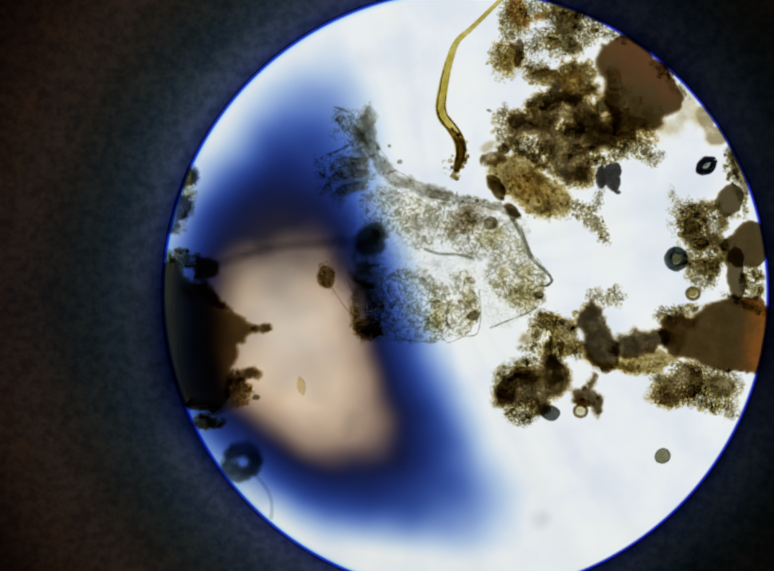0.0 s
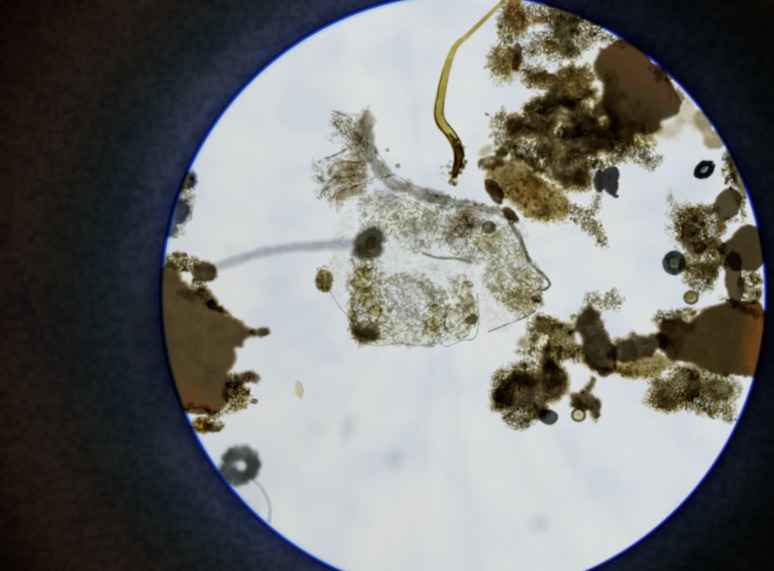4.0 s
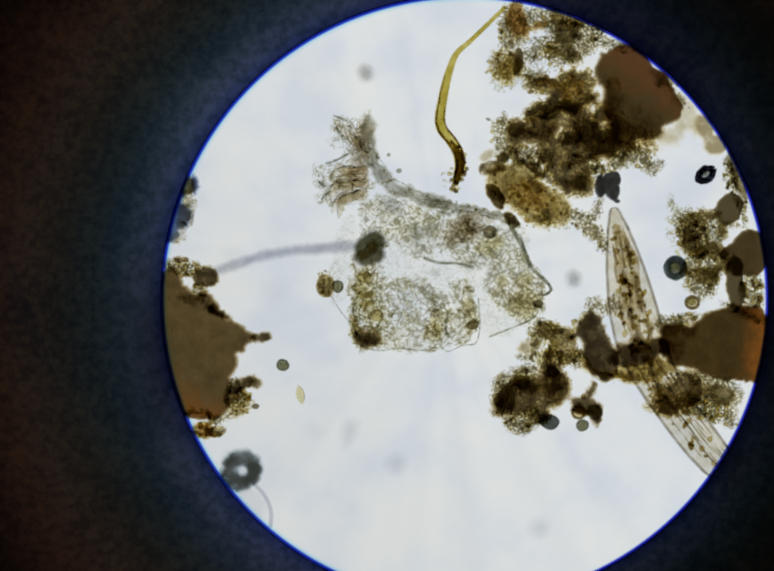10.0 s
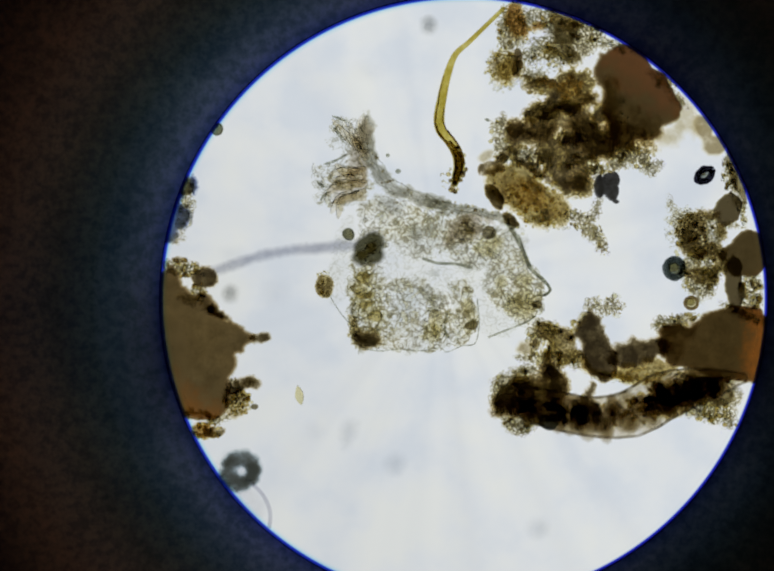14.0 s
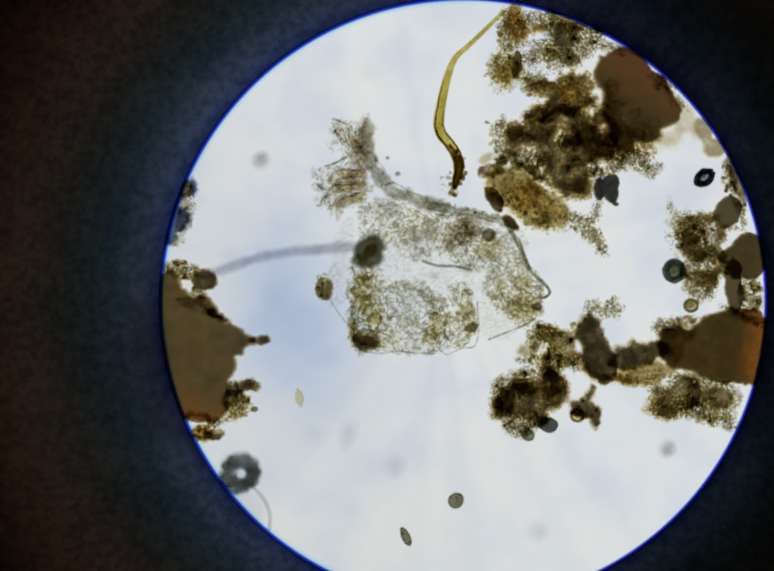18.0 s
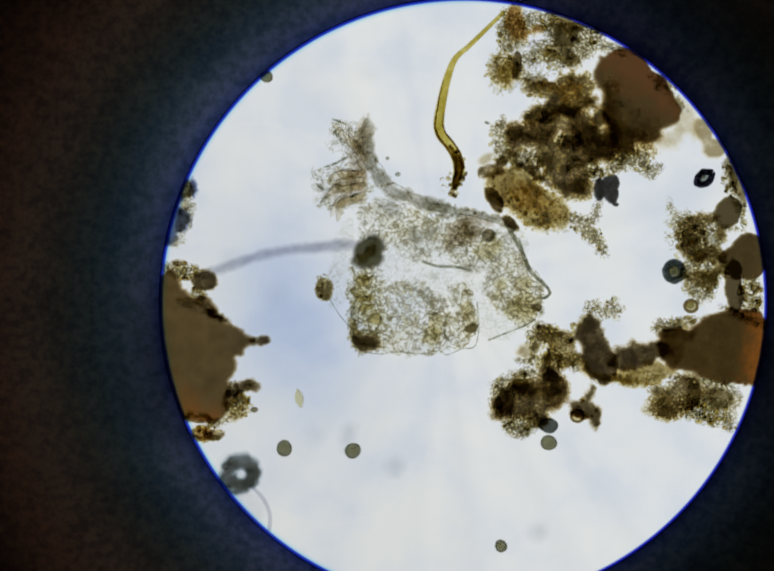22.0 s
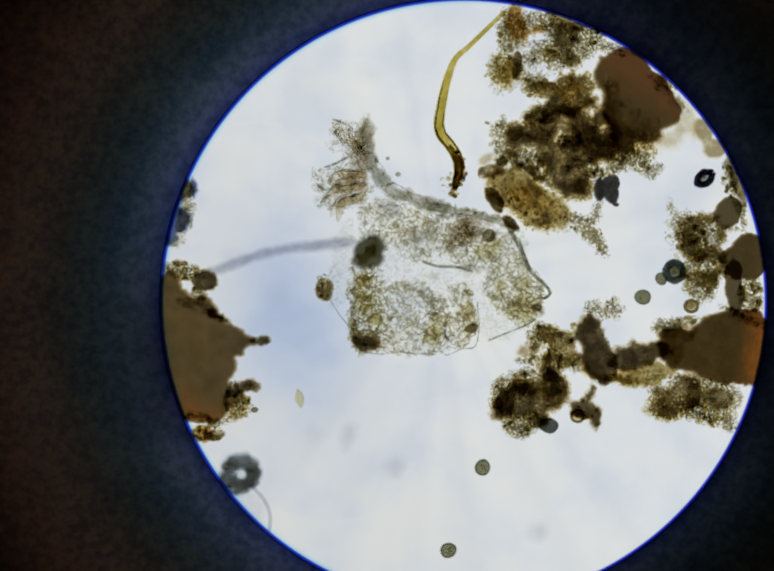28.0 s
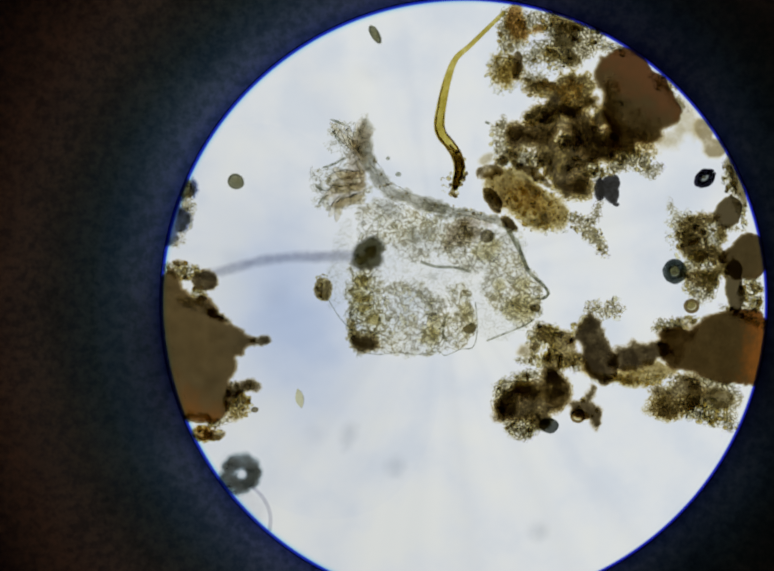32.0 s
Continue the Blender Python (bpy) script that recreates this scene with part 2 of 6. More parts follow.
M_HAZECELL = stain("grey_haze", band((0.78, 0.79, 0.8), (0.83, 0.84, 0.85), (0.9, 0.9, 0.91)), 90.0, 0.0)
M_MOTE = stain("faint_mote", band((0.9, 0.905, 0.92), (0.93, 0.935, 0.945), (0.96, 0.962, 0.97)), 60.0, 0.0)
M_AMBERCORE = stain("amber_core", band((0.84, 0.8, 0.66), (0.92, 0.89, 0.78), (0.98, 0.96, 0.9)), 300.0, 0.0)
M_TEAL = stain("teal_grey_body", band((0.16, 0.185, 0.165), (0.25, 0.275, 0.245), (0.38, 0.405, 0.36)), 300.0, 0.0)
M_TEALWALL = stain("teal_black_wall", band((0.25, 0.28, 0.28), (0.33, 0.36, 0.35), (0.45, 0.47, 0.46)), 300.0, 0.0)
M_AMBER = stain("amber_body", band((0.5, 0.45, 0.26), (0.66, 0.62, 0.42), (0.8, 0.77, 0.6)), 300.0, 0.0)
M_BROWNWALL = stain("brown_wall", band((0.42, 0.35, 0.22), (0.5, 0.43, 0.29), (0.62, 0.55, 0.4)), 300.0, 0.0)
M_RING = gel("ringed_cell", [(0.0, (0.82, 0.78, 0.6)), (1.0, (0.9, 0.87, 0.74))], 1.07)
M_CILIATE = stain("ciliate_body", band((0.36, 0.37, 0.29), (0.48, 0.48, 0.39), (0.66, 0.65, 0.55)), 350.0, 0.0)
M_PALECILIATE = stain("pale_ciliate_body", band((0.5, 0.5, 0.48), (0.6, 0.6, 0.58), (0.72, 0.72, 0.7)), 200.0, 0.0)
M_CILIATE_CORE = stain("ciliate_plasm", band((0.78, 0.77, 0.62), (0.88, 0.87, 0.77), (0.97, 0.965, 0.92)), 500.0, 0.0)
M_PELLICLE = stain("ciliate_pellicle", band((0.55, 0.56, 0.5), (0.64, 0.65, 0.58), (0.76, 0.76, 0.7)), 300.0, 0.0)
M_WORM = stain("worm_skin", band((0.6, 0.54, 0.39), (0.7, 0.645, 0.5), (0.84, 0.8, 0.69)), 160.0, 0.0)
M_GUTWALL = stain("worm_gut", band((0.36, 0.29, 0.14), (0.52, 0.44, 0.25), (0.84, 0.78, 0.6)), 300.0, 0.0)
M_GUT = gel("worm_gut_grain", [(0.0, (0.5, 0.43, 0.2)), (0.5, (0.7, 0.62, 0.37)), (1.0, (0.88, 0.83, 0.64))], 1.02)
M_BLURFLAKE = stain("brown_blur_flake", band((0.44, 0.38, 0.255), (0.5, 0.44, 0.31), (0.58, 0.52, 0.39)), 150.0, 0.0)
M_WORMLINE = stain("worm_skin_fold", band((0.42, 0.4, 0.36), (0.52, 0.5, 0.46), (0.68, 0.66, 0.62)), 200.0, 0.0)


def glass_slide_material():
    m, t, out = nodes("slide_glass")
    r = nd(t, "ShaderNodeBsdfRefraction", IOR=1.5, Roughness=0.0, Color=(0.995, 0.998, 1.0, 1))
    t.links.new(r.outputs[0], out.inputs[0])
    return m


def lamp_material():
    """The frosted lamp: nearly even, with faint spokes of dust."""
    m, t, out = nodes("frosted_lamp")
    tc = t.nodes.new("ShaderNodeTexCoord")
    sp = t.nodes.new("ShaderNodeSeparateXYZ")
    t.links.new(tc.outputs["Object"], sp.inputs[0])
    dx = nd(t, "ShaderNodeMath", operation="ADD")
    dx.inputs[1].default_value = 40 * LAMP_K
    dy = nd(t, "ShaderNodeMath", operation="ADD")
    dy.inputs[1].default_value = -60 * LAMP_K
    t.links.new(sp.outputs[0], dx.inputs[0])
    t.links.new(sp.outputs[1], dy.inputs[0])
    at = nd(t, "ShaderNodeMath", operation="ARCTAN2")
    t.links.new(dy.outputs[0], at.inputs[0])
    t.links.new(dx.outputs[0], at.inputs[1])
    ln = t.nodes.new("ShaderNodeVectorMath")
    ln.operation = "LENGTH"
    t.links.new(tc.outputs["Object"], ln.inputs[0])
    cb = t.nodes.new("ShaderNodeCombineXYZ")
    m1 = nd(t, "ShaderNodeMath", operation="MULTIPLY")
    m1.inputs[1].default_value = 8.0
    t.links.new(at.outputs[0], m1.inputs[0])
    m2 = nd(t, "ShaderNodeMath", operation="MULTIPLY")
    m2.inputs[1].default_value = 3.0
    t.links.new(ln.outputs["Value"], m2.inputs[0])
    t.links.new(m1.outputs[0], cb.inputs[0])
    t.links.new(m2.outputs[0], cb.inputs[1])
    n1 = nd(t, "ShaderNodeTexNoise", Scale=1.0, Detail=1.5, Roughness=0.4)
    t.links.new(cb.outputs[0], n1.inputs["Vector"])
    c1 = ramp(t, n1.outputs["Fac"], [(0.28, (0.664, 0.694, 0.717)), (0.5, (0.688, 0.718, 0.735)), (0.72, (0.706, 0.732, 0.744))])
    n2 = nd(t, "ShaderNodeTexNoise", Scale=13.0, Detail=5.0)
    t.links.new(tc.outputs["Object"], n2.inputs["Vector"])
    c2 = ramp(t, n2.outputs["Fac"], [(0.36, (0.9, 0.925, 0.97)), (0.5, (0.985, 0.985, 0.99)), (0.64, (1.03, 1.015, 0.975))])
    mu = nd(t, "ShaderNodeVectorMath", operation="MULTIPLY")
    t.links.new(c1, mu.inputs[0])
    t.links.new(c2, mu.inputs[1])
    # the lamp is a little weaker on one side
    lean = nd(t, "ShaderNodeVectorMath", operation="DOT_PRODUCT")
    lean.inputs[1].default_value = (0.8 / (616 * LAMP_K), 0.5 / (616 * LAMP_K), 0)
    t.links.new(tc.outputs["Object"], lean.inputs[0])
    even = nd(t, "ShaderNodeVectorMath", operation="SCALE")
    t.links.new(mu.outputs[0], even.inputs[0])
    t.links.new(spread(t, lean.outputs["Value"], -0.9, 0.3, 0.92, 1.015), even.inputs["Scale"])
    em = nd(t, "ShaderNodeEmission", Strength=1.0)
    t.links.new(even.outputs[0], em.inputs[0])
    t.links.new(em.outputs[0], out.inputs[0])
    return m


def black_paint(name, lo, hi, rough=0.6):
    m, t, out = nodes(name)
    p = nd(t, "ShaderNodeBsdfPrincipled", Roughness=rough)
    t.links.new(ramp(t, noise_fac(t, 25.0), [(0.35, lo), (0.7, hi)]), p.inputs["Base Color"])
    t.links.new(p.outputs[0], out.inputs[0])
    return m


def tube_material():
    """Blackened tube with faint reflections painted in: blue-black at the stop, a brownish black further up."""
    m, t, out = nodes("blackened_tube")
    tc = t.nodes.new("ShaderNodeTexCoord")
    sp = t.nodes.new("ShaderNodeSeparateXYZ")
    t.links.new(tc.outputs["Object"], sp.inputs[0])
    up = nd(t, "ShaderNodeMapRange")
    up.inputs["From Min"].default_value, up.inputs["From Max"].default_value = ZP, ZP + 0.12
    t.links.new(sp.outputs[2], up.inputs[0])
    ad = nd(t, "ShaderNodeMath", operation="MULTIPLY_ADD")
    ad.inputs[1].default_value, ad.inputs[2].default_value = 0.25, -0.12
    t.links.new(noise_fac(t, 30.0), ad.inputs[0])
    sm = nd(t, "ShaderNodeMath", operation="ADD")
    t.links.new(up.outputs[0], sm.inputs[0])
    t.links.new(ad.outputs[0], sm.inputs[1])
    # reflected light as colour by height, blue to red-brown
    c = ramp(t, sm.outputs[0], [(0.0, (0.1, 0.15, 0.2)), (0.2, (0.09, 0.1, 0.11)), (0.45, (0.13, 0.09, 0.08)), (1.0, (0.24, 0.11, 0.075))])
    p = nd(t, "ShaderNodeBsdfPrincipled", Roughness=0.85)
    p.inputs["Specular IOR Level"].default_value = 0.0
    fleck = nd(t, "ShaderNodeVectorMath", operation="MULTIPLY")
    t.links.new(c, fleck.inputs[0])
    t.links.new(ramp(t, noise_fac(t, 420.0, 2.0), [(0.35, (0.55, 0.6, 0.65)), (0.65, (1.5, 1.35, 1.3))]), fleck.inputs[1])
    t.links.new(fleck.outputs[0], p.inputs["Base Color"])
    t.links.new(p.outputs[0], out.inputs[0])
    return m


def stop_material():
    """Translucent field stop with the halo of scattered light painted in: blue at the opening, near black away from it
    and on one side.
    """
    m, t, out = nodes("stop_halo_tint")
    tc = t.nodes.new("ShaderNodeTexCoord")
    flat = nd(t, "ShaderNodeVectorMath", operation="MULTIPLY")
    flat.inputs[1].default_value = (1, 1, 0)
    t.links.new(tc.outputs["Object"], flat.inputs[0])
    ln = nd(t, "ShaderNodeVectorMath", operation="LENGTH")
    t.links.new(flat.outputs[0], ln.inputs[0])
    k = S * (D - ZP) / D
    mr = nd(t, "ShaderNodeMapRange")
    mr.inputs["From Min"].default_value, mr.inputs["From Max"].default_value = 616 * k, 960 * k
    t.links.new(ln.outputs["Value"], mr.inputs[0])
    # scattered light as colour: blue glow at the opening, brownish far out
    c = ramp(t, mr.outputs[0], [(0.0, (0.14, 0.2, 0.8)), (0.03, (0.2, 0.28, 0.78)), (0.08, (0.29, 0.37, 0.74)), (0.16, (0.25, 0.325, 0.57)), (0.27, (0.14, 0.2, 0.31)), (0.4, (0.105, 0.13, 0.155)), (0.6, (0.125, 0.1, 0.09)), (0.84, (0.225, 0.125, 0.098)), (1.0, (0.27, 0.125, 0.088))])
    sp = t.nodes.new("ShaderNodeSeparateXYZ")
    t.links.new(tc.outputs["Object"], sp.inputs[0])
    # the glow is tinted weaker towards one side
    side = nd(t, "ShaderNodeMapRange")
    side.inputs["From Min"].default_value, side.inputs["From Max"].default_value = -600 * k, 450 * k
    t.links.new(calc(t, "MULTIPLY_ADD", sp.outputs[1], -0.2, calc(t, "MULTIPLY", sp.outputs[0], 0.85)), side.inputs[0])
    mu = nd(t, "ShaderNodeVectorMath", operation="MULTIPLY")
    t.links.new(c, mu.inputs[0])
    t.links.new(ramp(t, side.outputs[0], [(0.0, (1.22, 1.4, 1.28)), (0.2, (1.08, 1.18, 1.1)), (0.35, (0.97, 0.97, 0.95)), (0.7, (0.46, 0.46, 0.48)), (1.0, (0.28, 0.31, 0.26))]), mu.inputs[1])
    m2 = nd(t, "ShaderNodeVectorMath", operation="MULTIPLY")
    t.links.new(mu.outputs[0], m2.inputs[0])
    t.links.new(ramp(t, noise_fac(t, 60.0, 4.0), [(0.3, (0.8, 0.85, 0.9)), (0.7, (1.15, 1.1, 1.05))]), m2.inputs[1])
    m3 = nd(t, "ShaderNodeVectorMath", operation="MULTIPLY")
    t.links.new(m2.outputs[0], m3.inputs[0])
    t.links.new(ramp(t, noise_fac(t, 450.0, 2.0), [(0.35, (0.7, 0.75, 0.8)), (0.65, (1.35, 1.25, 1.2))]), m3.inputs[1])
    tl = nd(t, "ShaderNodeBsdfTranslucent")
    t.links.new(m3.outputs[0], tl.inputs[0])
    t.links.new(tl.outputs[0], out.inputs[0])
    return m


def rim_material():
    """Colour fringe of light at the rim, painted on an added ring: clear inside, deep blue at the stop, with a wider
    cyan fringe on one side.
    """
    m, t, out = nodes("rim_light_tint")
    tc = t.nodes.new("ShaderNodeTexCoord")
    flat = nd(t, "ShaderNodeVectorMath", operation="MULTIPLY")
    flat.inputs[1].default_value = (1, 1, 0)
    t.links.new(tc.outputs["Object"], flat.inputs[0])
    ln = nd(t, "ShaderNodeVectorMath", operation="LENGTH")
    t.links.new(flat.outputs[0], ln.inputs[0])
    mr = nd(t, "ShaderNodeMapRange")
    k = S * (D - ZP) / D
    mr.inputs["From Min"].default_value, mr.inputs["From Max"].default_value = 597 * k, 617 * k
    t.links.new(ln.outputs["Value"], mr.inputs[0])
    wide = ramp(t, mr.outputs[0], [(0.0, (1, 1, 1)), (0.2, (0.95, 0.995, 1.0)), (0.42, (0.74, 0.92, 1.0)), (0.54, (0.45, 0.75, 1.0)), (0.62, (0.06, 0.16, 0.85)), (0.72, (0.012, 0.03, 0.52)), (1.0, (0.008, 0.016, 0.25))])
    slim = ramp(t, mr.outputs[0], [(0.0, (1, 1, 1)), (0.46, (0.97, 0.985, 1.0)), (0.56, (0.7, 0.8, 1.0)), (0.66, (0.04, 0.06, 0.7)), (0.76, (0.01, 0.015, 0.42)), (1.0, (0.006, 0.008, 0.16))])
    sp = t.nodes.new("ShaderNodeSeparateXYZ")
    t.links.new(tc.outputs["Object"], sp.inputs[0])
    mx = t.nodes.new("ShaderNodeMix")
    mx.data_type = "RGBA"
    t.links.new(spread(t, sp.outputs[0], -100 * k, 250 * k), mx.inputs[0])
    t.links.new(wide, mx.inputs[6])
    t.links.new(slim, mx.inputs[7])
    tr = nd(t, "ShaderNodeBsdfTransparent")
    t.links.new(mx.outputs[2], tr.inputs[0])
    t.links.new(tr.outputs[0], out.inputs[0])
    return m


def pupil_shadow_material(name, stops, half, lower=None, bend=0.0):
    """A soft-edged film for the pupil shadow: tint by the distance from its bent middle line, with a second, uneven
    tint towards one end.
    """
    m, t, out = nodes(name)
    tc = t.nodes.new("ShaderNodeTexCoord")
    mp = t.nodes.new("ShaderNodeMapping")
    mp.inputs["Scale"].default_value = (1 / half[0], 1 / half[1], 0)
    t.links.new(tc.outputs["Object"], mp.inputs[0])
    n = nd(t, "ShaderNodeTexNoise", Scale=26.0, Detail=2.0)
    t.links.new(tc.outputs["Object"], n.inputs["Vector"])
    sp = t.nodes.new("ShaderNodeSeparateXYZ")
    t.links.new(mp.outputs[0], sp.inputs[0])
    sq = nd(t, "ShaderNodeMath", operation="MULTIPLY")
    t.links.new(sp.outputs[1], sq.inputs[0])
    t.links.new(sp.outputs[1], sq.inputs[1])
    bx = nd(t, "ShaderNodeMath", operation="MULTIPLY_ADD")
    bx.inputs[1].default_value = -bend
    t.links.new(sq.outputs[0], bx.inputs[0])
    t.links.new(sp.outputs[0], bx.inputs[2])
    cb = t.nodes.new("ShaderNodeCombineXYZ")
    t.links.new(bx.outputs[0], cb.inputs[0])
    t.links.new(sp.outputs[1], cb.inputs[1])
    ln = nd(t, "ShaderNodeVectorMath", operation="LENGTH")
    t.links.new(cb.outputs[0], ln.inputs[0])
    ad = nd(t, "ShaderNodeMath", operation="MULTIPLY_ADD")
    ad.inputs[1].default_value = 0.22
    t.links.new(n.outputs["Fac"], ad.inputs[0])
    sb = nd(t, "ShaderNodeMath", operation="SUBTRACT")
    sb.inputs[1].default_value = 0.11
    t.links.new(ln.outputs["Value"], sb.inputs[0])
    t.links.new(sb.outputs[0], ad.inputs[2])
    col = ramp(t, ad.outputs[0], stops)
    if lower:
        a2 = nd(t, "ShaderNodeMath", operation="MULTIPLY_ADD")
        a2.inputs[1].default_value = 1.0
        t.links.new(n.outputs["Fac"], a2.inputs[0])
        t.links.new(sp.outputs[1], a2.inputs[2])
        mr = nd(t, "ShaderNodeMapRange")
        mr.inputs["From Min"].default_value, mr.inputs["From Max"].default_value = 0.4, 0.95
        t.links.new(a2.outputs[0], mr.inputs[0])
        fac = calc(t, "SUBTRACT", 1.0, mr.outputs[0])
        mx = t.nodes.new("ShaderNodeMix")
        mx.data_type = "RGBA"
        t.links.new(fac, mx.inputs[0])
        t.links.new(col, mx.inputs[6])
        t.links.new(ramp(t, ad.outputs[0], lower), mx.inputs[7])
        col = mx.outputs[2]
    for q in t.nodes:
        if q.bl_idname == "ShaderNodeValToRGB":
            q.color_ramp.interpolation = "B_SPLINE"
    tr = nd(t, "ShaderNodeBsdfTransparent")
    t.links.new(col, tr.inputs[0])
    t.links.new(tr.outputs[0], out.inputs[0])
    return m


# ---- building helpers ----
ORIGIN = {}


def thing(name, label, category, px, py, z=ZS, group="", kind=""):
    ob = new(name)
    ob.empty_display_size = 0.005
    ob.location = P(px, py, z)
    ORIGIN[ob] = ob.location.copy()
    return tagged(ob, label, category, group, kind)


def mesh_of(name, verts, faces, smooth=True):
    me = bpy.data.meshes.new(name)
    me.from_pydata(verts, [], faces)
    if smooth:
        me.polygons.foreach_set("use_smooth", [True] * len(me.polygons))
    me.update()
    return me


def part(name, data, material, parent, label="", kind=""):
    """Links a mesh built in the world's space (or a (verts, faces) pair) as one part of a thing or part."""
    if isinstance(data, tuple):
        o, depth = ORIGIN[parent], data[2:]
        data = mesh_of(name, [(v[0] - o.x, v[1] - o.y, v[2] - o.z) for v in data[0]], data[1])
        body = data.attributes.new("body", "FLOAT", "POINT")
        body.data.foreach_set("value", depth[0] if depth else [1.0] * len(data.vertices))
    if not data.materials:
        data.materials.append(material)
    ob = new(name, data)
    ob.parent = parent
    ORIGIN[ob] = ORIGIN[parent]
    return tagged(ob, label, kind=kind)


def grid_noise(X, Y, sc, seed):
    """Smooth noise in -1..1 over arrays of field places."""
    u, v = X / sc, Y / sc
    i, j = np.floor(u).astype(int), np.floor(v).astype(int)
    f, g = u - i, v - j
    f, g = f * f * (3 - 2 * f), g * g * (3 - 2 * g)

    def h(a, b):
        q = np.sin(a * 127.1 + b * 311.7 + seed * 74.7) * 43758.5453
        return (q - np.floor(q)) * 2 - 1
    return (h(i, j) * (1 - f) + h(i + 1, j) * f) * (1 - g) + (h(i, j + 1) * (1 - f) + h(i + 1, j + 1) * f) * g


def lump_mesh(ells, z=0.0, step=3.0, thick=24.0, rough=10.0, nsc=28.0, seed=1, soft=16.0, warp=0.0, full=1.0, nick=0.0, grow=0.0):
    """A lumpy heap over a union of ellipses (cx, cy, rx, ry, turn), thinning out to a ragged edge over a depth of soft."""
    pad = rough * 2 + warp * 2 + nick + grow + 4
    x0 = min(e[0] - max(e[2], e[3]) for e in ells) - pad
    x1 = max(e[0] + max(e[2], e[3]) for e in ells) + pad
    y0 = min(e[1] - max(e[2], e[3]) for e in ells) - pad
    y1 = max(e[1] + max(e[2], e[3]) for e in ells) + pad
    X, Y = np.meshgrid(np.arange(x0, x1 + step, step), np.arange(y0, y1 + step, step), indexing="ij")
    U, V = X, Y
    if warp:
        U = X + warp * (grid_noise(X, Y, 71.0, seed) + 0.5 * grid_noise(X + 13, Y, 31.0, seed + 5) + 0.3 * grid_noise(X, Y + 7, 13.0, seed + 11))
        V = Y + warp * (grid_noise(X, Y, 71.0, seed + 2) + 0.5 * grid_noise(X + 13, Y, 31.0, seed + 7) + 0.3 * grid_noise(X, Y + 7, 13.0, seed + 13))
    F = np.full(X.shape, -1e3)
    for cx, cy, rx, ry, turn in ells:
        c, s = math.cos(radians(turn)), math.sin(radians(turn))
        u, v = (U - cx) * c + (V - cy) * s, -(U - cx) * s + (V - cy) * c
        F = np.maximum(F, (1 - np.sqrt((u / rx) ** 2 + (v / ry) ** 2)) * min(rx, ry))
    N = 0.8 * (grid_noise(X, Y, nsc, seed + 3) + 0.5 * grid_noise(X + 5, Y, nsc * 0.48, seed + 4) + 0.25 * grid_noise(X, Y + 5, nsc * 0.23, seed + 6))
    F = F + grow + rough * N + nick * grid_noise(X, Y, 9.0, seed + 9)
    H = np.clip(np.sqrt(np.clip(F, 0, None) * thick) * (1 + 0.35 * N), 0, thick * 1.2)
    # depth from the outline inwards
    far = np.where(F > 0, 1e3, 0.0)
    for _ in range(int(soft / step) + 2):
        g = np.pad(far, 1)
        for a, b in ((0, 1), (2, 1), (1, 0), (1, 2), (0, 0), (2, 2), (0, 2), (2, 0)):
            far = np.minimum(far, g[a:a + F.shape[0], b:b + F.shape[1]] + step * (1.0 if a == 1 or b == 1 else 1.414))
    body = np.clip(np.maximum(F, far - 0.5 * step) / soft, 0, 1)
    body = full * body * (2.0 - body) if soft < 9 else full * (0.5 * body + 0.5 * body * body * (3 - 2 * body))
    inside = F > 0
    quad = inside[:-1, :-1] | inside[1:, :-1] | inside[1:, 1:] | inside[:-1, 1:]
    used = np.zeros(F.shape, bool)
    for a, b in ((0, 0), (1, 0), (1, 1), (0, 1)):
        used[a:F.shape[0] - 1 + a, b:F.shape[1] - 1 + b] |= quad
    # corners outside are drawn in to the outline
    PX, PY, W = X.copy(), Y.copy(), np.zeros(F.shape)
    SX, SY = np.zeros(F.shape), np.zeros(F.shape)
    G = np.pad(F, 1, constant_values=-1e3)
    for a in (-1, 0, 1):
        for b in (-1, 0, 1):
            q = G[1 + a:1 + a + F.shape[0], 1 + b:1 + b + F.shape[1]]
            ok = (q > 0) & ~inside
            w = np.where(ok, q / np.where(ok, q - F, 1.0), 0.0)
            SX += np.where(ok, X + a * step * (1 - w), 0)
            SY += np.where(ok, Y + b * step * (1 - w), 0)
            W += ok
    out = used & ~inside & (W > 0)
    PX[out], PY[out] = SX[out] / W[out], SY[out] / W[out]
    H[~inside], body[~inside] = 0, 0
    index = np.full(F.shape, -1)
    index[used] = np.arange(used.sum())
    k = S * (D - z) / D
    verts = np.stack([(PX[used] - 784) * k, (578.5 - PY[used]) * k, z + H[used] * k], axis=1)
    i, j = np.nonzero(quad)
    faces = np.stack([index[i, j + 1], index[i + 1, j + 1], index[i + 1, j], index[i, j]], axis=1)
    return verts.tolist(), faces.tolist(), body[used].tolist()


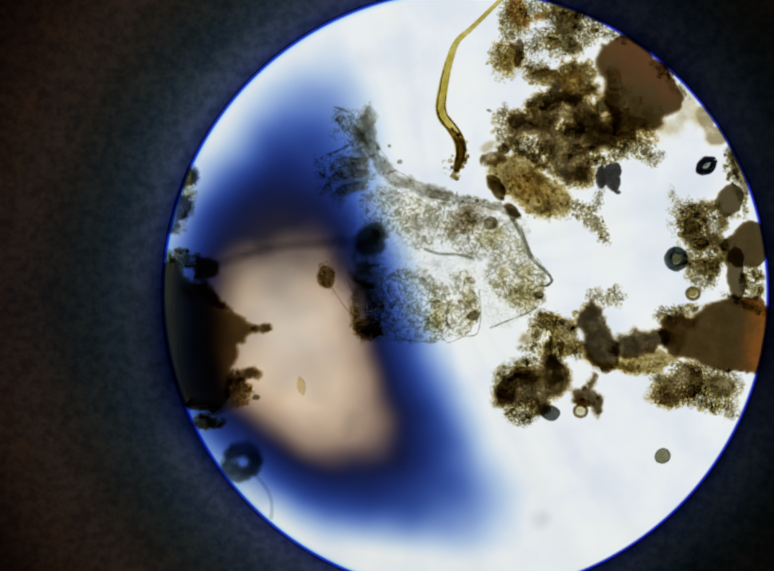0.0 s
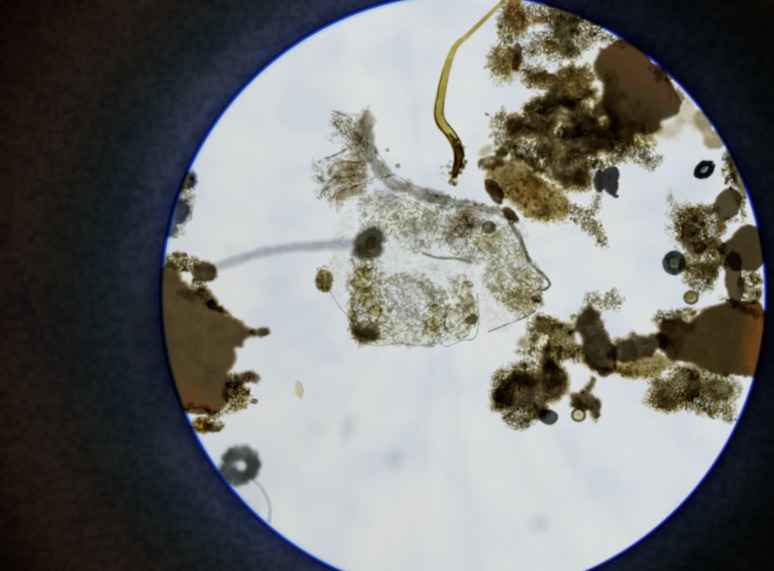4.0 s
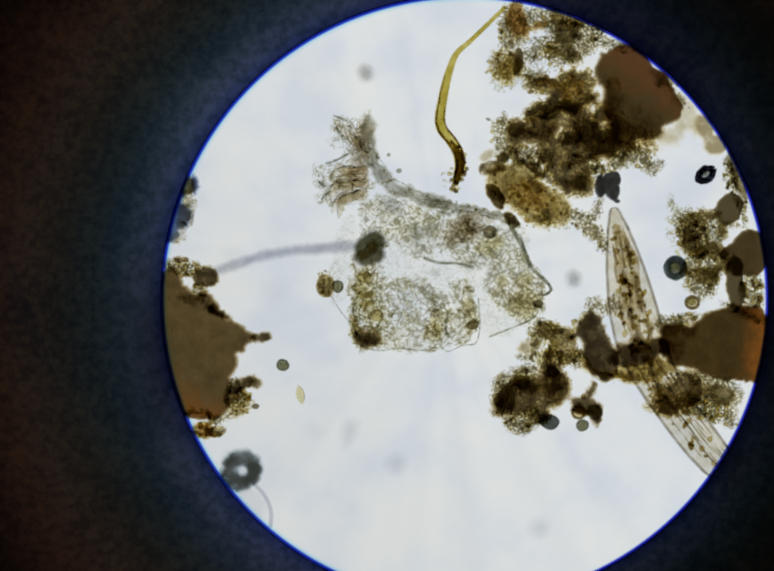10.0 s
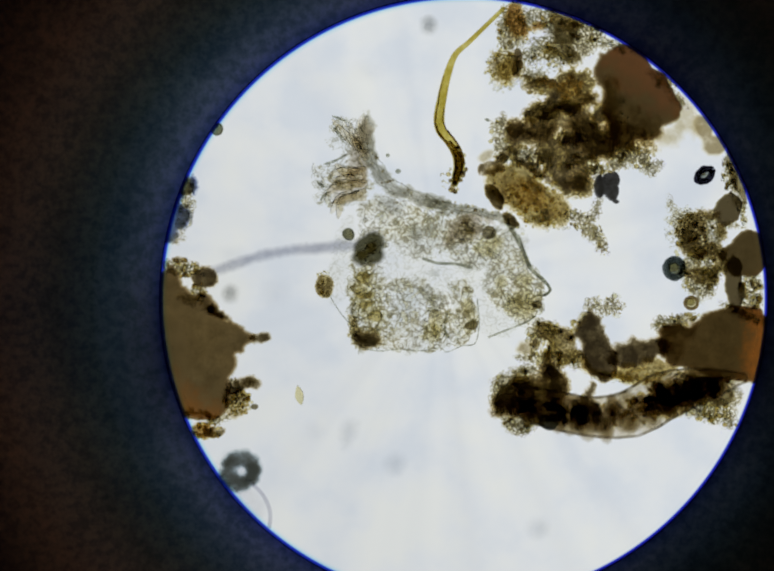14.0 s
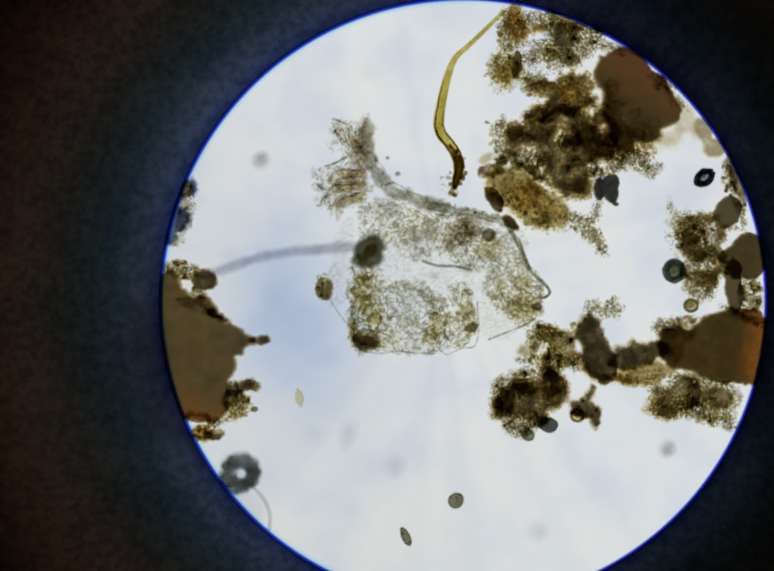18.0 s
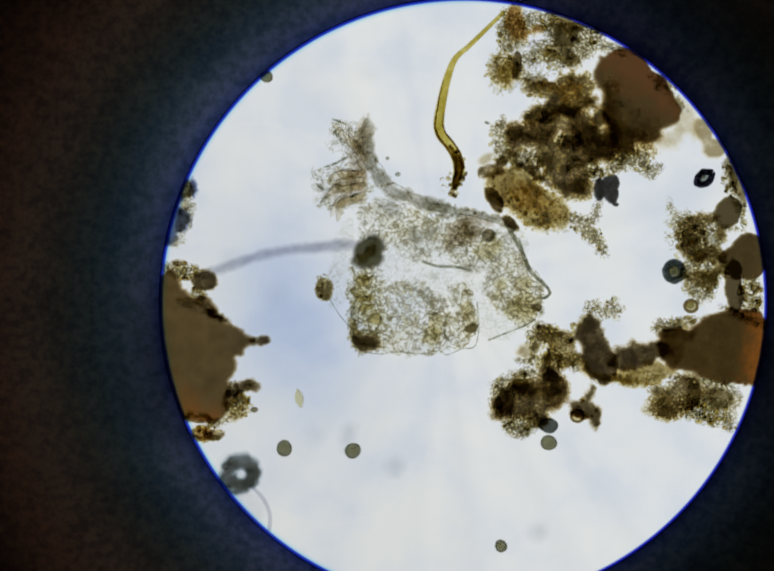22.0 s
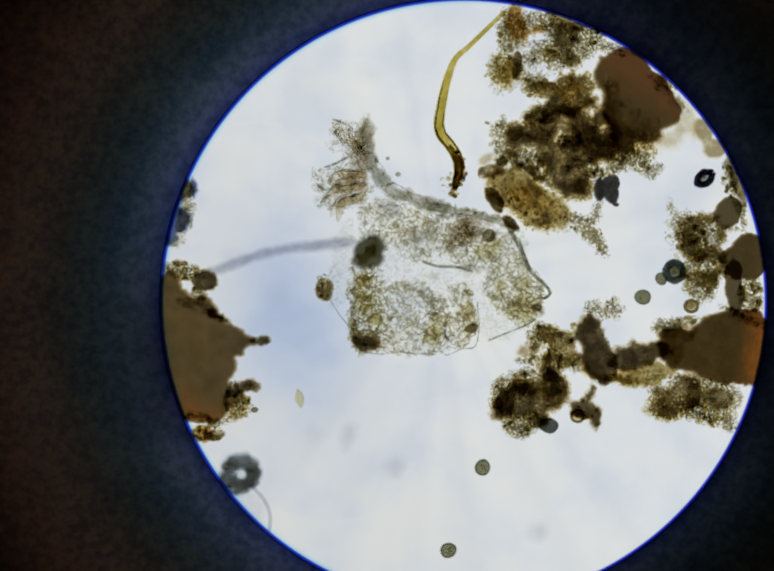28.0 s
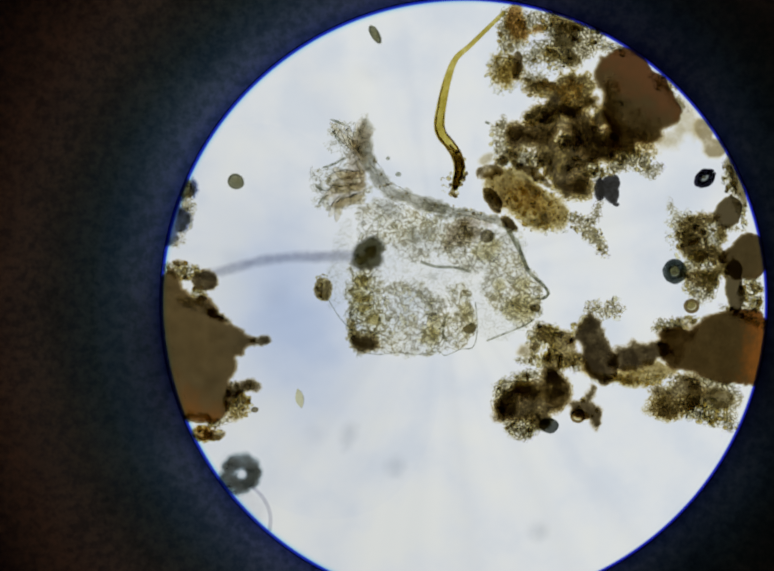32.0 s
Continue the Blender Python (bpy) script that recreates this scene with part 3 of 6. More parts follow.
def tube_mesh(path, radii, sides=8, squash=1.0, caps=True):
    """A round strand along points of the world."""
    verts, faces = [], []
    n = len(path)
    for i, p in enumerate(path):
        d = (path[min(i + 1, n - 1)] - path[max(i - 1, 0)]).normalized()
        side = d.cross(Vector((0, 0, 1)))
        side = side.normalized() if side.length > 1e-6 else Vector((1, 0, 0))
        up = side.cross(d)
        for j in range(sides):
            a = 2 * math.pi * j / sides
            q = p + side * (math.cos(a) * radii[i]) + up * (math.sin(a) * radii[i] * squash)
            verts.append(tuple(q))
    for i in range(n - 1):
        for j in range(sides):
            a, b = i * sides + j, i * sides + (j + 1) % sides
            faces.append((a, b, b + sides, a + sides))
    if caps:
        faces.append(tuple(reversed(range(sides))))
        faces.append(tuple(range((n - 1) * sides, n * sides)))
    return verts, faces


def join(pieces):
    verts, faces = [], []
    for v, f in pieces:
        o = len(verts)
        verts.extend(v)
        faces.extend([tuple(i + o for i in q) for q in f])
    return verts, faces


def ball(seed, sub=1, rough=0.25):
    bm = bmesh.new()
    bmesh.ops.create_icosphere(bm, subdivisions=sub, radius=1.0)
    for v in bm.verts:
        v.co *= 1 + rough * noise.noise(v.co * 1.3 + Vector((seed * 5.1, 0, 0)))
    vs = [v.co.copy() for v in bm.verts]
    fs = [tuple(v.index for v in f.verts) for f in bm.faces]
    bm.free()
    return vs, fs


BALLS = [ball(i) for i in range(8)]
GRAIN_MESH = {}


def grain_mesh(kind, i):
    if (kind, i) not in GRAIN_MESH:
        me = mesh_of("grain", *ball(i, 2, 0.3))
        me.materials.append(GEL[kind])
        GRAIN_MESH[kind, i] = me
    return GRAIN_MESH[kind, i]


def grain(parent, kind, px, py, r, z, rnd):
    ob = new("grain", grain_mesh(kind, rnd.randrange(8)))
    ob.parent = parent
    k = S * r
    ob.location = P(px, py, z) - ORIGIN[parent]
    ob.rotation_euler = (rnd.uniform(0, 6.3), rnd.uniform(0, 6.3), rnd.uniform(0, 6.3))
    ob.scale = (k * rnd.uniform(0.8, 1.5), k * rnd.uniform(0.7, 1.1), k * rnd.uniform(0.6, 1.0))
    return ob


def specks(spots, rnd):
    """Many fine grains in one mesh; spots: (px, py, r, z)."""
    out = []
    for px, py, r, z in spots:
        vs, fs = rnd.choice(BALLS)
        m = Matrix.Translation(P(px, py, z)) @ Euler([rnd.uniform(0, 6.3) for _ in range(3)]).to_matrix().to_4x4() @ Matrix.Diagonal((S * r * rnd.uniform(0.7, 1.7), S * r * rnd.uniform(0.6, 1.1), S * r * 0.8, 1))
        out.append(([tuple(m @ v) for v in vs], fs))
    return join(out)


def curls(spots, rnd, length=(14, 34), radius=(2.0, 3.6)):
    """Short curled threads in one mesh; spots: (px, py, z)."""
    out = []
    for px, py, z in spots:
        a, turn, n = rnd.uniform(0, 6.3), rnd.uniform(-0.75, 0.75), 7
        step = rnd.uniform(*length) / n
        x, y, path = px, py, []
        for i in range(n):
            path.append(P(x, y, z + 0.0006 * math.sin(i * 1.1 + px)))
            x, y, a = x + math.cos(a) * step, y + math.sin(a) * step, a + turn
        r = rnd.uniform(*radius) * S
        out.append(tube_mesh(path, [r * (0.45 if i in (0, n - 1) else 1) for i in range(n)], 6))
    return join(out)


def scatter(ells, n, rnd, inner=0.0, outer=1.1):
    """Random places over ellipses, in proportion to their area."""
    w = [e[2] * e[3] for e in ells]
    pts = []
    for _ in range(n):
        cx, cy, rx, ry, turn = rnd.choices(ells, w)[0]
        a, q = rnd.uniform(0, 2 * math.pi), math.sqrt(rnd.uniform(inner ** 2, outer ** 2))
        u, v = math.cos(a) * rx * q, math.sin(a) * ry * q
        c, s = math.cos(radians(turn)), math.sin(radians(turn))
        pts.append((cx + u * c - v * s, cy + u * s + v * c))
    return pts


def cell(parent, name, px, py, rx, ry, turn, material, z=0.0, label="", point=0.0, core=None, seed=1):
    """A smooth closed cell; point > 0 draws its two ends out."""
    vs, fs = ball(seed, 3, 0.08)
    m = Matrix.Translation(P(px, py, z)) @ Matrix.Rotation(radians(-turn), 4, "Z") @ Matrix.Diagonal((S * rx, S * ry, S * min(rx, ry) * 0.8, 1))
    pts = []
    for v in vs:
        w = 1 - point * abs(v.x) ** 2
        pts.append(tuple(m @ Vector((v.x, v.y * w, v.z * w))))
    ob = part(name, (pts, fs), material, parent, label)
    if core:
        vs2, fs2 = ball(seed + 3, 2, 0.2)
        m2 = Matrix.Translation(P(px, py, z)) @ Matrix.Diagonal((S * rx * 0.42, S * ry * 0.42, S * min(rx, ry) * 0.3, 1))
        part("nucleus", ([tuple(m2 @ v) for v in vs2], fs2), core, ob)
    return ob


def ring_cell(name, label, px, py, rx, ry, wall, body, material, core, z=0.0, turn=0.0, point=0.0, heart=0.36):
    """A round cell with a dark wall, a tinted body and a bright heart."""
    th = thing(name, label, "cell", px, py)
    part("body", lump_mesh([(px, py, rx * 1.05, ry * 1.05, turn)], z, 3.0, 14.0, 1.5, 12.0, 5, soft=5.0), body, th)
    loop = []
    n = 36
    for i in range(n + 1):
        a = 2 * math.pi * i / n
        u, v = math.cos(a) * (rx - wall * 0.6), math.sin(a) * (ry - wall * 0.6) * (1 - point * math.cos(a) ** 2)
        c, s = math.cos(radians(turn)), math.sin(radians(turn))
        loop.append(P(px + u * c - v * s, py + u * s + v * c, z + 0.001))
    part("wall", tube_mesh(loop, [S * wall * (0.9 + 0.25 * noise.noise(Vector((i % n * 0.4, px, 0)))) for i in range(n + 1)], 8, 0.6, caps=False), material, th)
    vs, fs = ball(3, 2, 0.25)
    m = Matrix.Translation(P(px - rx * 0.08, py - ry * 0.1, z + 0.002)) @ Matrix.Diagonal((S * rx * heart, S * ry * heart * 0.9, S * rx * 0.2, 1))
    part("nucleus", ([tuple(m @ v) for v in vs], fs), core, th)
    return th


def smooth_path(pts, n, z):
    """n places along a smooth line through field points."""
    out = []
    m = len(pts) - 1
    for i in range(n):
        u = i / (n - 1) * m
        j = min(int(u), m - 1)
        f = u - j
        p0, p1, p2, p3 = pts[max(j - 1, 0)], pts[j], pts[j + 1], pts[min(j + 2, m)]
        q = [0.5 * (2 * b + (c - a) * f + (2 * a - 5 * b + 4 * c - d) * f * f + (3 * b - a - 3 * c + d) * f ** 3) for a, b, c, d in zip(p0, p1, p2, p3)]
        out.append(P(q[0], q[1], z))
    return out


# ---- the microscope: lamp, stage, slide, eyepiece tube ----
KP = S * (D - ZP) / D
AX, AY = (938.6 - 784) * KP, (578.5 - 610.4) * KP
RH = 615.0 * KP


def ring_mesh(profile, n=160, close=True):
    """A turned body: profile of (radius, height) about the z axis."""
    verts, faces = [], []
    m = len(profile)
    for i in range(n):
        a = 2 * math.pi * i / n
        for r, h in profile:
            verts.append((r * math.cos(a), r * math.sin(a), h))
    for i in range(n):
        for j in range(m if close else m - 1):
            a, b, c, d = i * m + j, i * m + (j + 1) % m, ((i + 1) % n) * m + (j + 1) % m, ((i + 1) % n) * m + j
            faces.append((a, d, c, b))
    return verts, faces


def placed(name, data, material, loc, label="", category="", kind="", smooth=True):
    me = mesh_of(name, data[0], data[1], smooth)
    me.materials.append(material)
    ob = new(name, me)
    ob.location = loc
    return tagged(ob, label, category, kind=kind)


def microscope():
    """Builds the instrument and returns its eyepiece tube."""
    black = black_paint("matt_black_paint", (0.012, 0.012, 0.013), (0.022, 0.021, 0.02))
    tube = new("eyepiece_tube")
    tube.location = (AX, AY, 0)
    ORIGIN[tube] = Vector((0, 0, 0))
    tagged(tube, "blackened round eyepiece tube, a blue light fringe painted at its field stop", "eyepiece tube", kind="structure")
    r = RH + 560 * KP
    lean = 0.62 * math.tan(radians(1.0))
    part("tube_wall", ring_mesh([(r, ZP), (r - lean, 0.62), (r + 0.006, 0.62), (r + 0.006, ZP)]), tube_material(), tube)
    part("field_stop", ring_mesh([(RH, ZP), (RH + 0.001, ZP + 0.0002), (r + 0.003, ZP + 0.0002)], close=False), stop_material(), tube, "translucent field stop with the blue halo of light painted in")
    # added ring that carries the painted light fringe
    part("lens_bevel", ring_mesh([(597 * KP, ZP + 0.0003), (617 * KP, ZP + 0.0003)], close=False), rim_material(), tube)
    part("cap", ring_mesh([(0.0005, 0.62), (0.0005, 0.63), (r + 0.006, 0.63), (r + 0.006, 0.62)]), black, tube)
    # glass slide on the stage
    bm = bmesh.new()
    bmesh.ops.create_cube(bm, size=1.0, matrix=Matrix.Translation((0.03, 0, ZS - 0.005)) @ Matrix.Diagonal((0.75, 0.42, 0.01, 1)))
    bmesh.ops.bevel(bm, geom=bm.edges[:], offset=0.001, segments=1, affect="EDGES")
    me = bpy.data.meshes.new("glass_slide")
    bm.to_mesh(me)
    bm.free()
    me.materials.append(glass_slide_material())
    tagged(new("glass_slide", me), "clear glass microscope slide lying on the stage", "glass slide", kind="structure")
    placed("stage", ring_mesh([(0.135, ZS - 0.0102), (0.5, ZS - 0.0102), (0.5, ZS - 0.03), (0.135, ZS - 0.03)], 96), black, (AX * 1.2, AY * 1.2, 0), "matt black microscope stage with a round opening", "stage", "structure")
    cx, cy = (932.5 - 784) * LAMP_K, (578.5 - 614.4) * LAMP_K
    base = new("lamp_housing")
    base.location = (cx, cy, 0)
    ORIGIN[base] = Vector((0, 0, 0))
    tagged(base, "frosted white lamp in an added, unseen pale grey housing", "lamp housing", kind="structure")
    rl = 740 * LAMP_K
    # unseen pale reflector, added so rays bent off the lamp meet grey
    grey = black_paint("pale_grey_reflector", (0.42, 0.42, 0.42), (0.52, 0.52, 0.51), 0.8)
    part("housing", ring_mesh([(rl + 0.03, -0.06), (rl + 0.04, -0.06), (rl + 0.04, LAMP_Z - 0.03), (0.001, LAMP_Z - 0.03), (0.001, LAMP_Z - 0.02), (rl + 0.03, LAMP_Z - 0.02)], 96), grey, base, "unseen pale grey housing, added to brighten bent rays")
    part("frosted_disc", ring_mesh([(0.0005, LAMP_Z), (rl, LAMP_Z), (rl, LAMP_Z - 0.01), (0.0005, LAMP_Z - 0.01)], 128), lamp_material(), base, "glowing frosted white disc")
    return tube


T_TUBE = microscope()


def along(pts, half, n, swell=1.0):
    """Overlapping ellipses along a line of the field."""
    path = smooth_path(pts, n, 0.0)
    out = []
    for i, p in enumerate(path):
        q = path[min(i + 1, n - 1)] - path[max(i - 1, 0)]
        out.append((p.x / S + 784, 578.5 - p.y / S, max(q.length / S * 0.9, half * 1.6), half * (1 + swell * 0.2 * noise.noise(Vector((i * 0.8, half, 0)))), -math.degrees(math.atan2(q.y, q.x))))
    return out


# ---- the specimen: heaps of litter and cells on the slide ----
def tissue():
    rnd = random.Random(5)
    th = thing("tissue_fragment", "pale translucent torn leaf tissue with curled fibres and clawed fringe", "tissue", 880, 560)
    z = -0.003
    lower = [(805, 640, 98, 74, 0), (880, 650, 66, 62, 0), (745, 612, 40, 84, 0), (936, 640, 32, 68, 0), (740, 680, 36, 36, 0)]
    upper = [(790, 448, 66, 44, 22), (845, 478, 58, 48, 20), (762, 470, 34, 48, 0), (905, 470, 50, 40, 0)]
    right = [(970, 500, 62, 52, 10), (1058, 600, 46, 56, 0), (1040, 525, 28, 64, -15), (1010, 585, 26, 40, 0)]
    claw = [(700, 386, 54, 34, -8), (722, 320, 30, 70, 0), (700, 276, 34, 30, -25), (676, 362, 40, 30, 0)]
    cream = [(0.0, (1, 1, 1)), (0.2, (0.92, 0.92, 0.89)), (0.35, (0.8, 0.795, 0.74)), (0.55, (0.61, 0.595, 0.51)), (0.8, (0.4, 0.38, 0.3)), (1.0, (0.28, 0.26, 0.18))]
    straw = [(0.0, (1, 1, 1)), (0.2, (0.92, 0.915, 0.85)), (0.35, (0.79, 0.77, 0.65)), (0.55, (0.59, 0.55, 0.39)), (0.8, (0.38, 0.34, 0.2)), (1.0, (0.27, 0.23, 0.12))]
    curled = humus("curled_tissue", cream, 11.0, 0.48, 0.9, 0.65, 1.0, tone=straw, curl=True)
    film = humus("filmy_tissue", cream, 10.0, 0.2, 1.0, 0.2, 1.0, curl=True)
    for ells, sd, full in ((lower, 1, 0.5), (upper, 2, 0.5), (right, 3, 0.52), (claw, 4, 0.36)):
        part("membrane", lump_mesh(ells, z, 3.0, 10.0, 7.0, 14.0, 40 + sd, soft=7.0, warp=7.0, nick=3.0, grow=3.0, full=full), curled, th)
    coarse = humus("coarse_tissue", straw, 17.0, 0.75, 0.7, 0.35, 1.0, curl=True)
    for ells, sd in (([(738, 600, 32, 66, 0), (762, 645, 36, 30, 0), (735, 675, 30, 26, 0)], 1), ([(1062, 600, 40, 50, 0), (1010, 585, 18, 32, 0)], 2), ([(972, 498, 44, 38, 0)], 3), ([(945, 640, 20, 58, 0), (880, 668, 26, 40, 0)], 4)):
        part("coiled_patch", lump_mesh(ells, z + 0.001, 3.0, 10.0, 7.0, 16.0, 90 + sd, soft=8.0, warp=6.0, nick=2.0, full=0.34), coarse, th, "yellowish coiled fibres")
    part("film", lump_mesh([(900, 560, 150, 60, 0), (1010, 640, 60, 46, 0), (860, 520, 120, 80, 0), (690, 540, 30, 90, 10), (1030, 500, 46, 50, 0)], z - 0.001, 4.0, 8.0, 6.0, 30.0, 48, soft=8.0, warp=6.0, full=0.22), film, th, "clear thin film")
    for ells, n in ((lower, 70), (upper, 20), (right, 34), (claw, 16)):
        part("felt", curls([(x, y, z + rnd.uniform(-0.001, 0.004)) for x, y in scatter(ells, n, rnd, 0, 0.9)], rnd, (14, 36), (2.6, 4.8)), SPECK["felt"], th, "pale curled fibres", "stuff")
    part("grit", specks([(x, y, rnd.uniform(2, 4.5), z + rnd.uniform(0, 0.004)) for x, y in scatter([(740, 640, 38, 60, 0), (1060, 610, 44, 46, 0), (970, 510, 44, 30, 0)], 90, rnd)], rnd), SPECK["pale"], th, "", "stuff")
    tan = humus("tan_tissue", [(0.0, (1, 1, 1)), (0.3, (0.9, 0.87, 0.81)), (0.6, (0.76, 0.71, 0.62)), (0.85, (0.58, 0.52, 0.42)), (1.0, (0.44, 0.38, 0.29))], 10.0, 0.3, 0.7)
    yellow = humus("yellow_tissue", [(0.0, (1, 1, 1)), (0.3, (0.9, 0.87, 0.7)), (0.6, (0.75, 0.7, 0.47)), (0.85, (0.58, 0.51, 0.28)), (1.0, (0.44, 0.37, 0.17))], 10.0, 0.35, 0.8)
    grey = humus("grey_tissue", [(0.0, (1, 1, 1)), (0.35, (0.88, 0.88, 0.85)), (0.7, (0.7, 0.7, 0.66)), (1.0, (0.52, 0.52, 0.47))], 12.0, 0.2, 0.7)

    def patch(name, ells, soft, mat, seed, label, rough=9.0, full=0.7):
        part(name, lump_mesh(ells, z + 0.002, 3.0, 8.0, rough, 18.0, seed, soft=soft, warp=6.0, nick=3.0, full=full), mat, th, label)
    patch("brown_patch", [(940, 468, 40, 30, 15), (915, 480, 16, 30, 20), (965, 450, 36, 16, 15)], 14, tan, 51, "brownish granular patch", 6.0, 1.05)
    patch("brown_patch", [(736, 275, 16, 40, 0), (728, 315, 20, 40, 0), (718, 350, 28, 34, 0)], 10, tan, 55, "brownish stalk of the fringe", 5.0, 0.85)
    patch("brown_patch", [(704, 384, 42, 26, -12), (680, 406, 20, 14, 0), (725, 372, 24, 26, 0)], 14, tan, 59, "brownish curled fringe", 8.0, 0.75)
    patch("yellow_patch", [(735, 600, 26, 60, 0), (758, 645, 34, 24, 0)], 18, yellow, 52, "yellowish patch", 8.0, 0.5)
    patch("yellow_patch", [(1062, 622, 38, 32, 0), (1066, 576, 26, 20, 0), (1010, 582, 14, 20, 0)], 18, yellow, 53, "yellowish patch", 8.0, 0.72)
    patch("yellow_patch", [(945, 640, 20, 44, 0), (878, 676, 22, 26, 0)], 18, yellow, 56, "yellowish patch", 8.0, 0.62)
    patch("yellow_patch", [(985, 508, 36, 26, 0)], 18, yellow, 57, "yellowish patch", 8.0, 0.66)
    patch("grey_patch", [(838, 480, 14, 40, -8), (870, 475, 22, 26, 0), (790, 420, 40, 20, 30)], 16, grey, 60, "grey thin film", 6.0, 0.85)
    patch("grey_patch", [(878, 562, 22, 14, 0), (945, 545, 30, 14, 0), (930, 440, 40, 10, 8)], 12, grey, 62, "grey thin film", 6.0, 0.7)
    part("dark_patch", lump_mesh([(738, 690, 34, 20, 12), (712, 668, 14, 22, 0), (760, 700, 20, 12, 0)], z + 0.003, 3.0, 8.0, 7.0, 12.0, 54, soft=16.0, warp=6.0, full=1.1), H_OLIVE, th)
    ridge = [(738, 262), (744, 300), (762, 342), (790, 380), (845, 406), (900, 420), (950, 428), (1000, 443), (1035, 458), (1060, 505), (1078, 550), (1112, 588), (1098, 602)]
    path = smooth_path(ridge, 97, z + 0.003)
    strand = humus("grey_green_fold", [(0.0, (1, 1, 1)), (0.3, (0.82, 0.81, 0.74)), (0.6, (0.68, 0.665, 0.575)), (0.85, (0.52, 0.505, 0.415)), (1.0, (0.39, 0.375, 0.295))], 10.0, 0.25, 0.9, 0.2, 0.8)
    part("ridge", lump_mesh(along([(741, 252), (742, 300), (758, 342), (790, 382), (845, 406), (885, 418)], 18, 36), z + 0.003, 3.0, 12.0, 6.0, 16.0, 63, soft=9.0, nick=4.0), strand, th, "grey-green folded edge")
    part("ridge", lump_mesh(along([(870, 414), (910, 424), (955, 430), (1005, 445), (1030, 455)], 10, 24), z + 0.003, 3.0, 12.0, 4.0, 14.0, 64, soft=5.0, nick=3.0), strand, th, "grey-green folded edge")
    for k in range(5):
        side = (k - 2) * 7.0
        fibre = smooth_path([(744 + side * 1.1 + rnd.uniform(-3, 3), 312 - side * 0.5), (764 + side, 345 - side * 0.4), (793 + side * 0.6, 384 - side * 0.7), (846 + rnd.uniform(-4, 4), 406 - side * 0.8), (895, 420 - side * 0.6), (950 + rnd.uniform(-6, 6), 431 - side * 0.5), (1008, 446 - side * 0.3)], 49, z + 0.0035)
        fibre = [p + Vector((noise.noise(Vector((i * 0.23, k * 5.3, 0))), noise.noise(Vector((i * 0.23, k * 5.3, 9))), 0)) * S * 9 for i, p in enumerate(fibre)]
        part("fibre", tube_mesh(fibre, [S * 0.55 * (1 + 0.8 * noise.noise(Vector((i * 0.3, k * 3.1, 2)))) for i in range(49)], 5, 0.6), M_STRAND, th, "grey-green fibre of the fold")
    tail = smooth_path([(1025, 452), (1042, 480), (1060, 515), (1074, 548), (1095, 568), (1114, 590), (1104, 603), (1092, 602)], 57, z + 0.003)
    part("tail", tube_mesh(tail, [S * np.interp(i, [0, 30, 56], [5, 3.6, 2]) * (1 + 0.4 * noise.noise(Vector((i * 0.45, 3, 1)))) for i in range(57)], 8, 0.5), M_STRAND, th, "thin grey-green thread")
    rim = smooth_path([(703, 648), (716, 674), (730, 706), (765, 716), (810, 712), (850, 716), (890, 710), (905, 718), (935, 706), (962, 700), (970, 660), (966, 610)], 105, z + 0.002)
    part("hem", tube_mesh(rim, [S * 1.1 * (1 + 0.8 * noise.noise(Vector((i * 0.35, 9, 1)))) for i in range(105)], 6, 0.5), M_STRAND, th, "thin dark hem")
    for k in range(70):
        i = rnd.randrange(8, 70)
        q = path[i] + Vector((rnd.uniform(-1, 1), rnd.uniform(-1, 1), 0)) * S * 13
        grain(th, rnd.choice(("olive", "pale", "dark")), q.x / (S * (D - q.z) / D) + 784, 578.5 - q.y / (S * (D - q.z) / D), rnd.uniform(2.0, 3.8), z + 0.004, rnd)
    for k in range(8):
        a = radians(152 + k * 12 + rnd.uniform(-4, 4))
        far = rnd.uniform(62, 98)
        bend = rnd.uniform(-16, 16)
        p = [(742, 345 + k * 9), (735 + far * 0.55 * math.cos(a) + bend * math.sin(a), 372 - far * 0.55 * math.sin(a) + bend * math.cos(a)), (735 + far * math.cos(a), 372 - far * math.sin(a))]
        part("frond", tube_mesh(smooth_path(p, 9, z + 0.001 + k * 0.0003), [S * q for q in (4, 6, 8, 9, 9.5, 9, 7.5, 5, 1.5)], 8, 0.5), M_FROND, th)
    for k in range(5):
        p = [(742 - k * 5, 330 - k * 8), (734 - k * 9, 285 - k * 2), (744 - k * 18, 240 + k % 3 * 6)]
        part("frond", tube_mesh(smooth_path(p, 9, z + 0.001 + k * 0.0003), [S * q for q in (7, 9, 9, 9, 8, 7, 5, 3.5, 1.5)], 8, 0.5), M_FROND, th)
    for p in ([(655, 338), (680, 330), (702, 317)], [(672, 240), (690, 246), (712, 255)], [(675, 262), (686, 278), (696, 294)], [(648, 412), (655, 402), (668, 393)], [(642, 372), (652, 382), (664, 384)]):
        part("bristle", tube_mesh(smooth_path(p, 9, z), [S * q for q in (1, 2, 2.4, 2.6, 2.6, 2.4, 2, 1.5, 1)], 6), M_STRAND, th, "grey-green bristle")
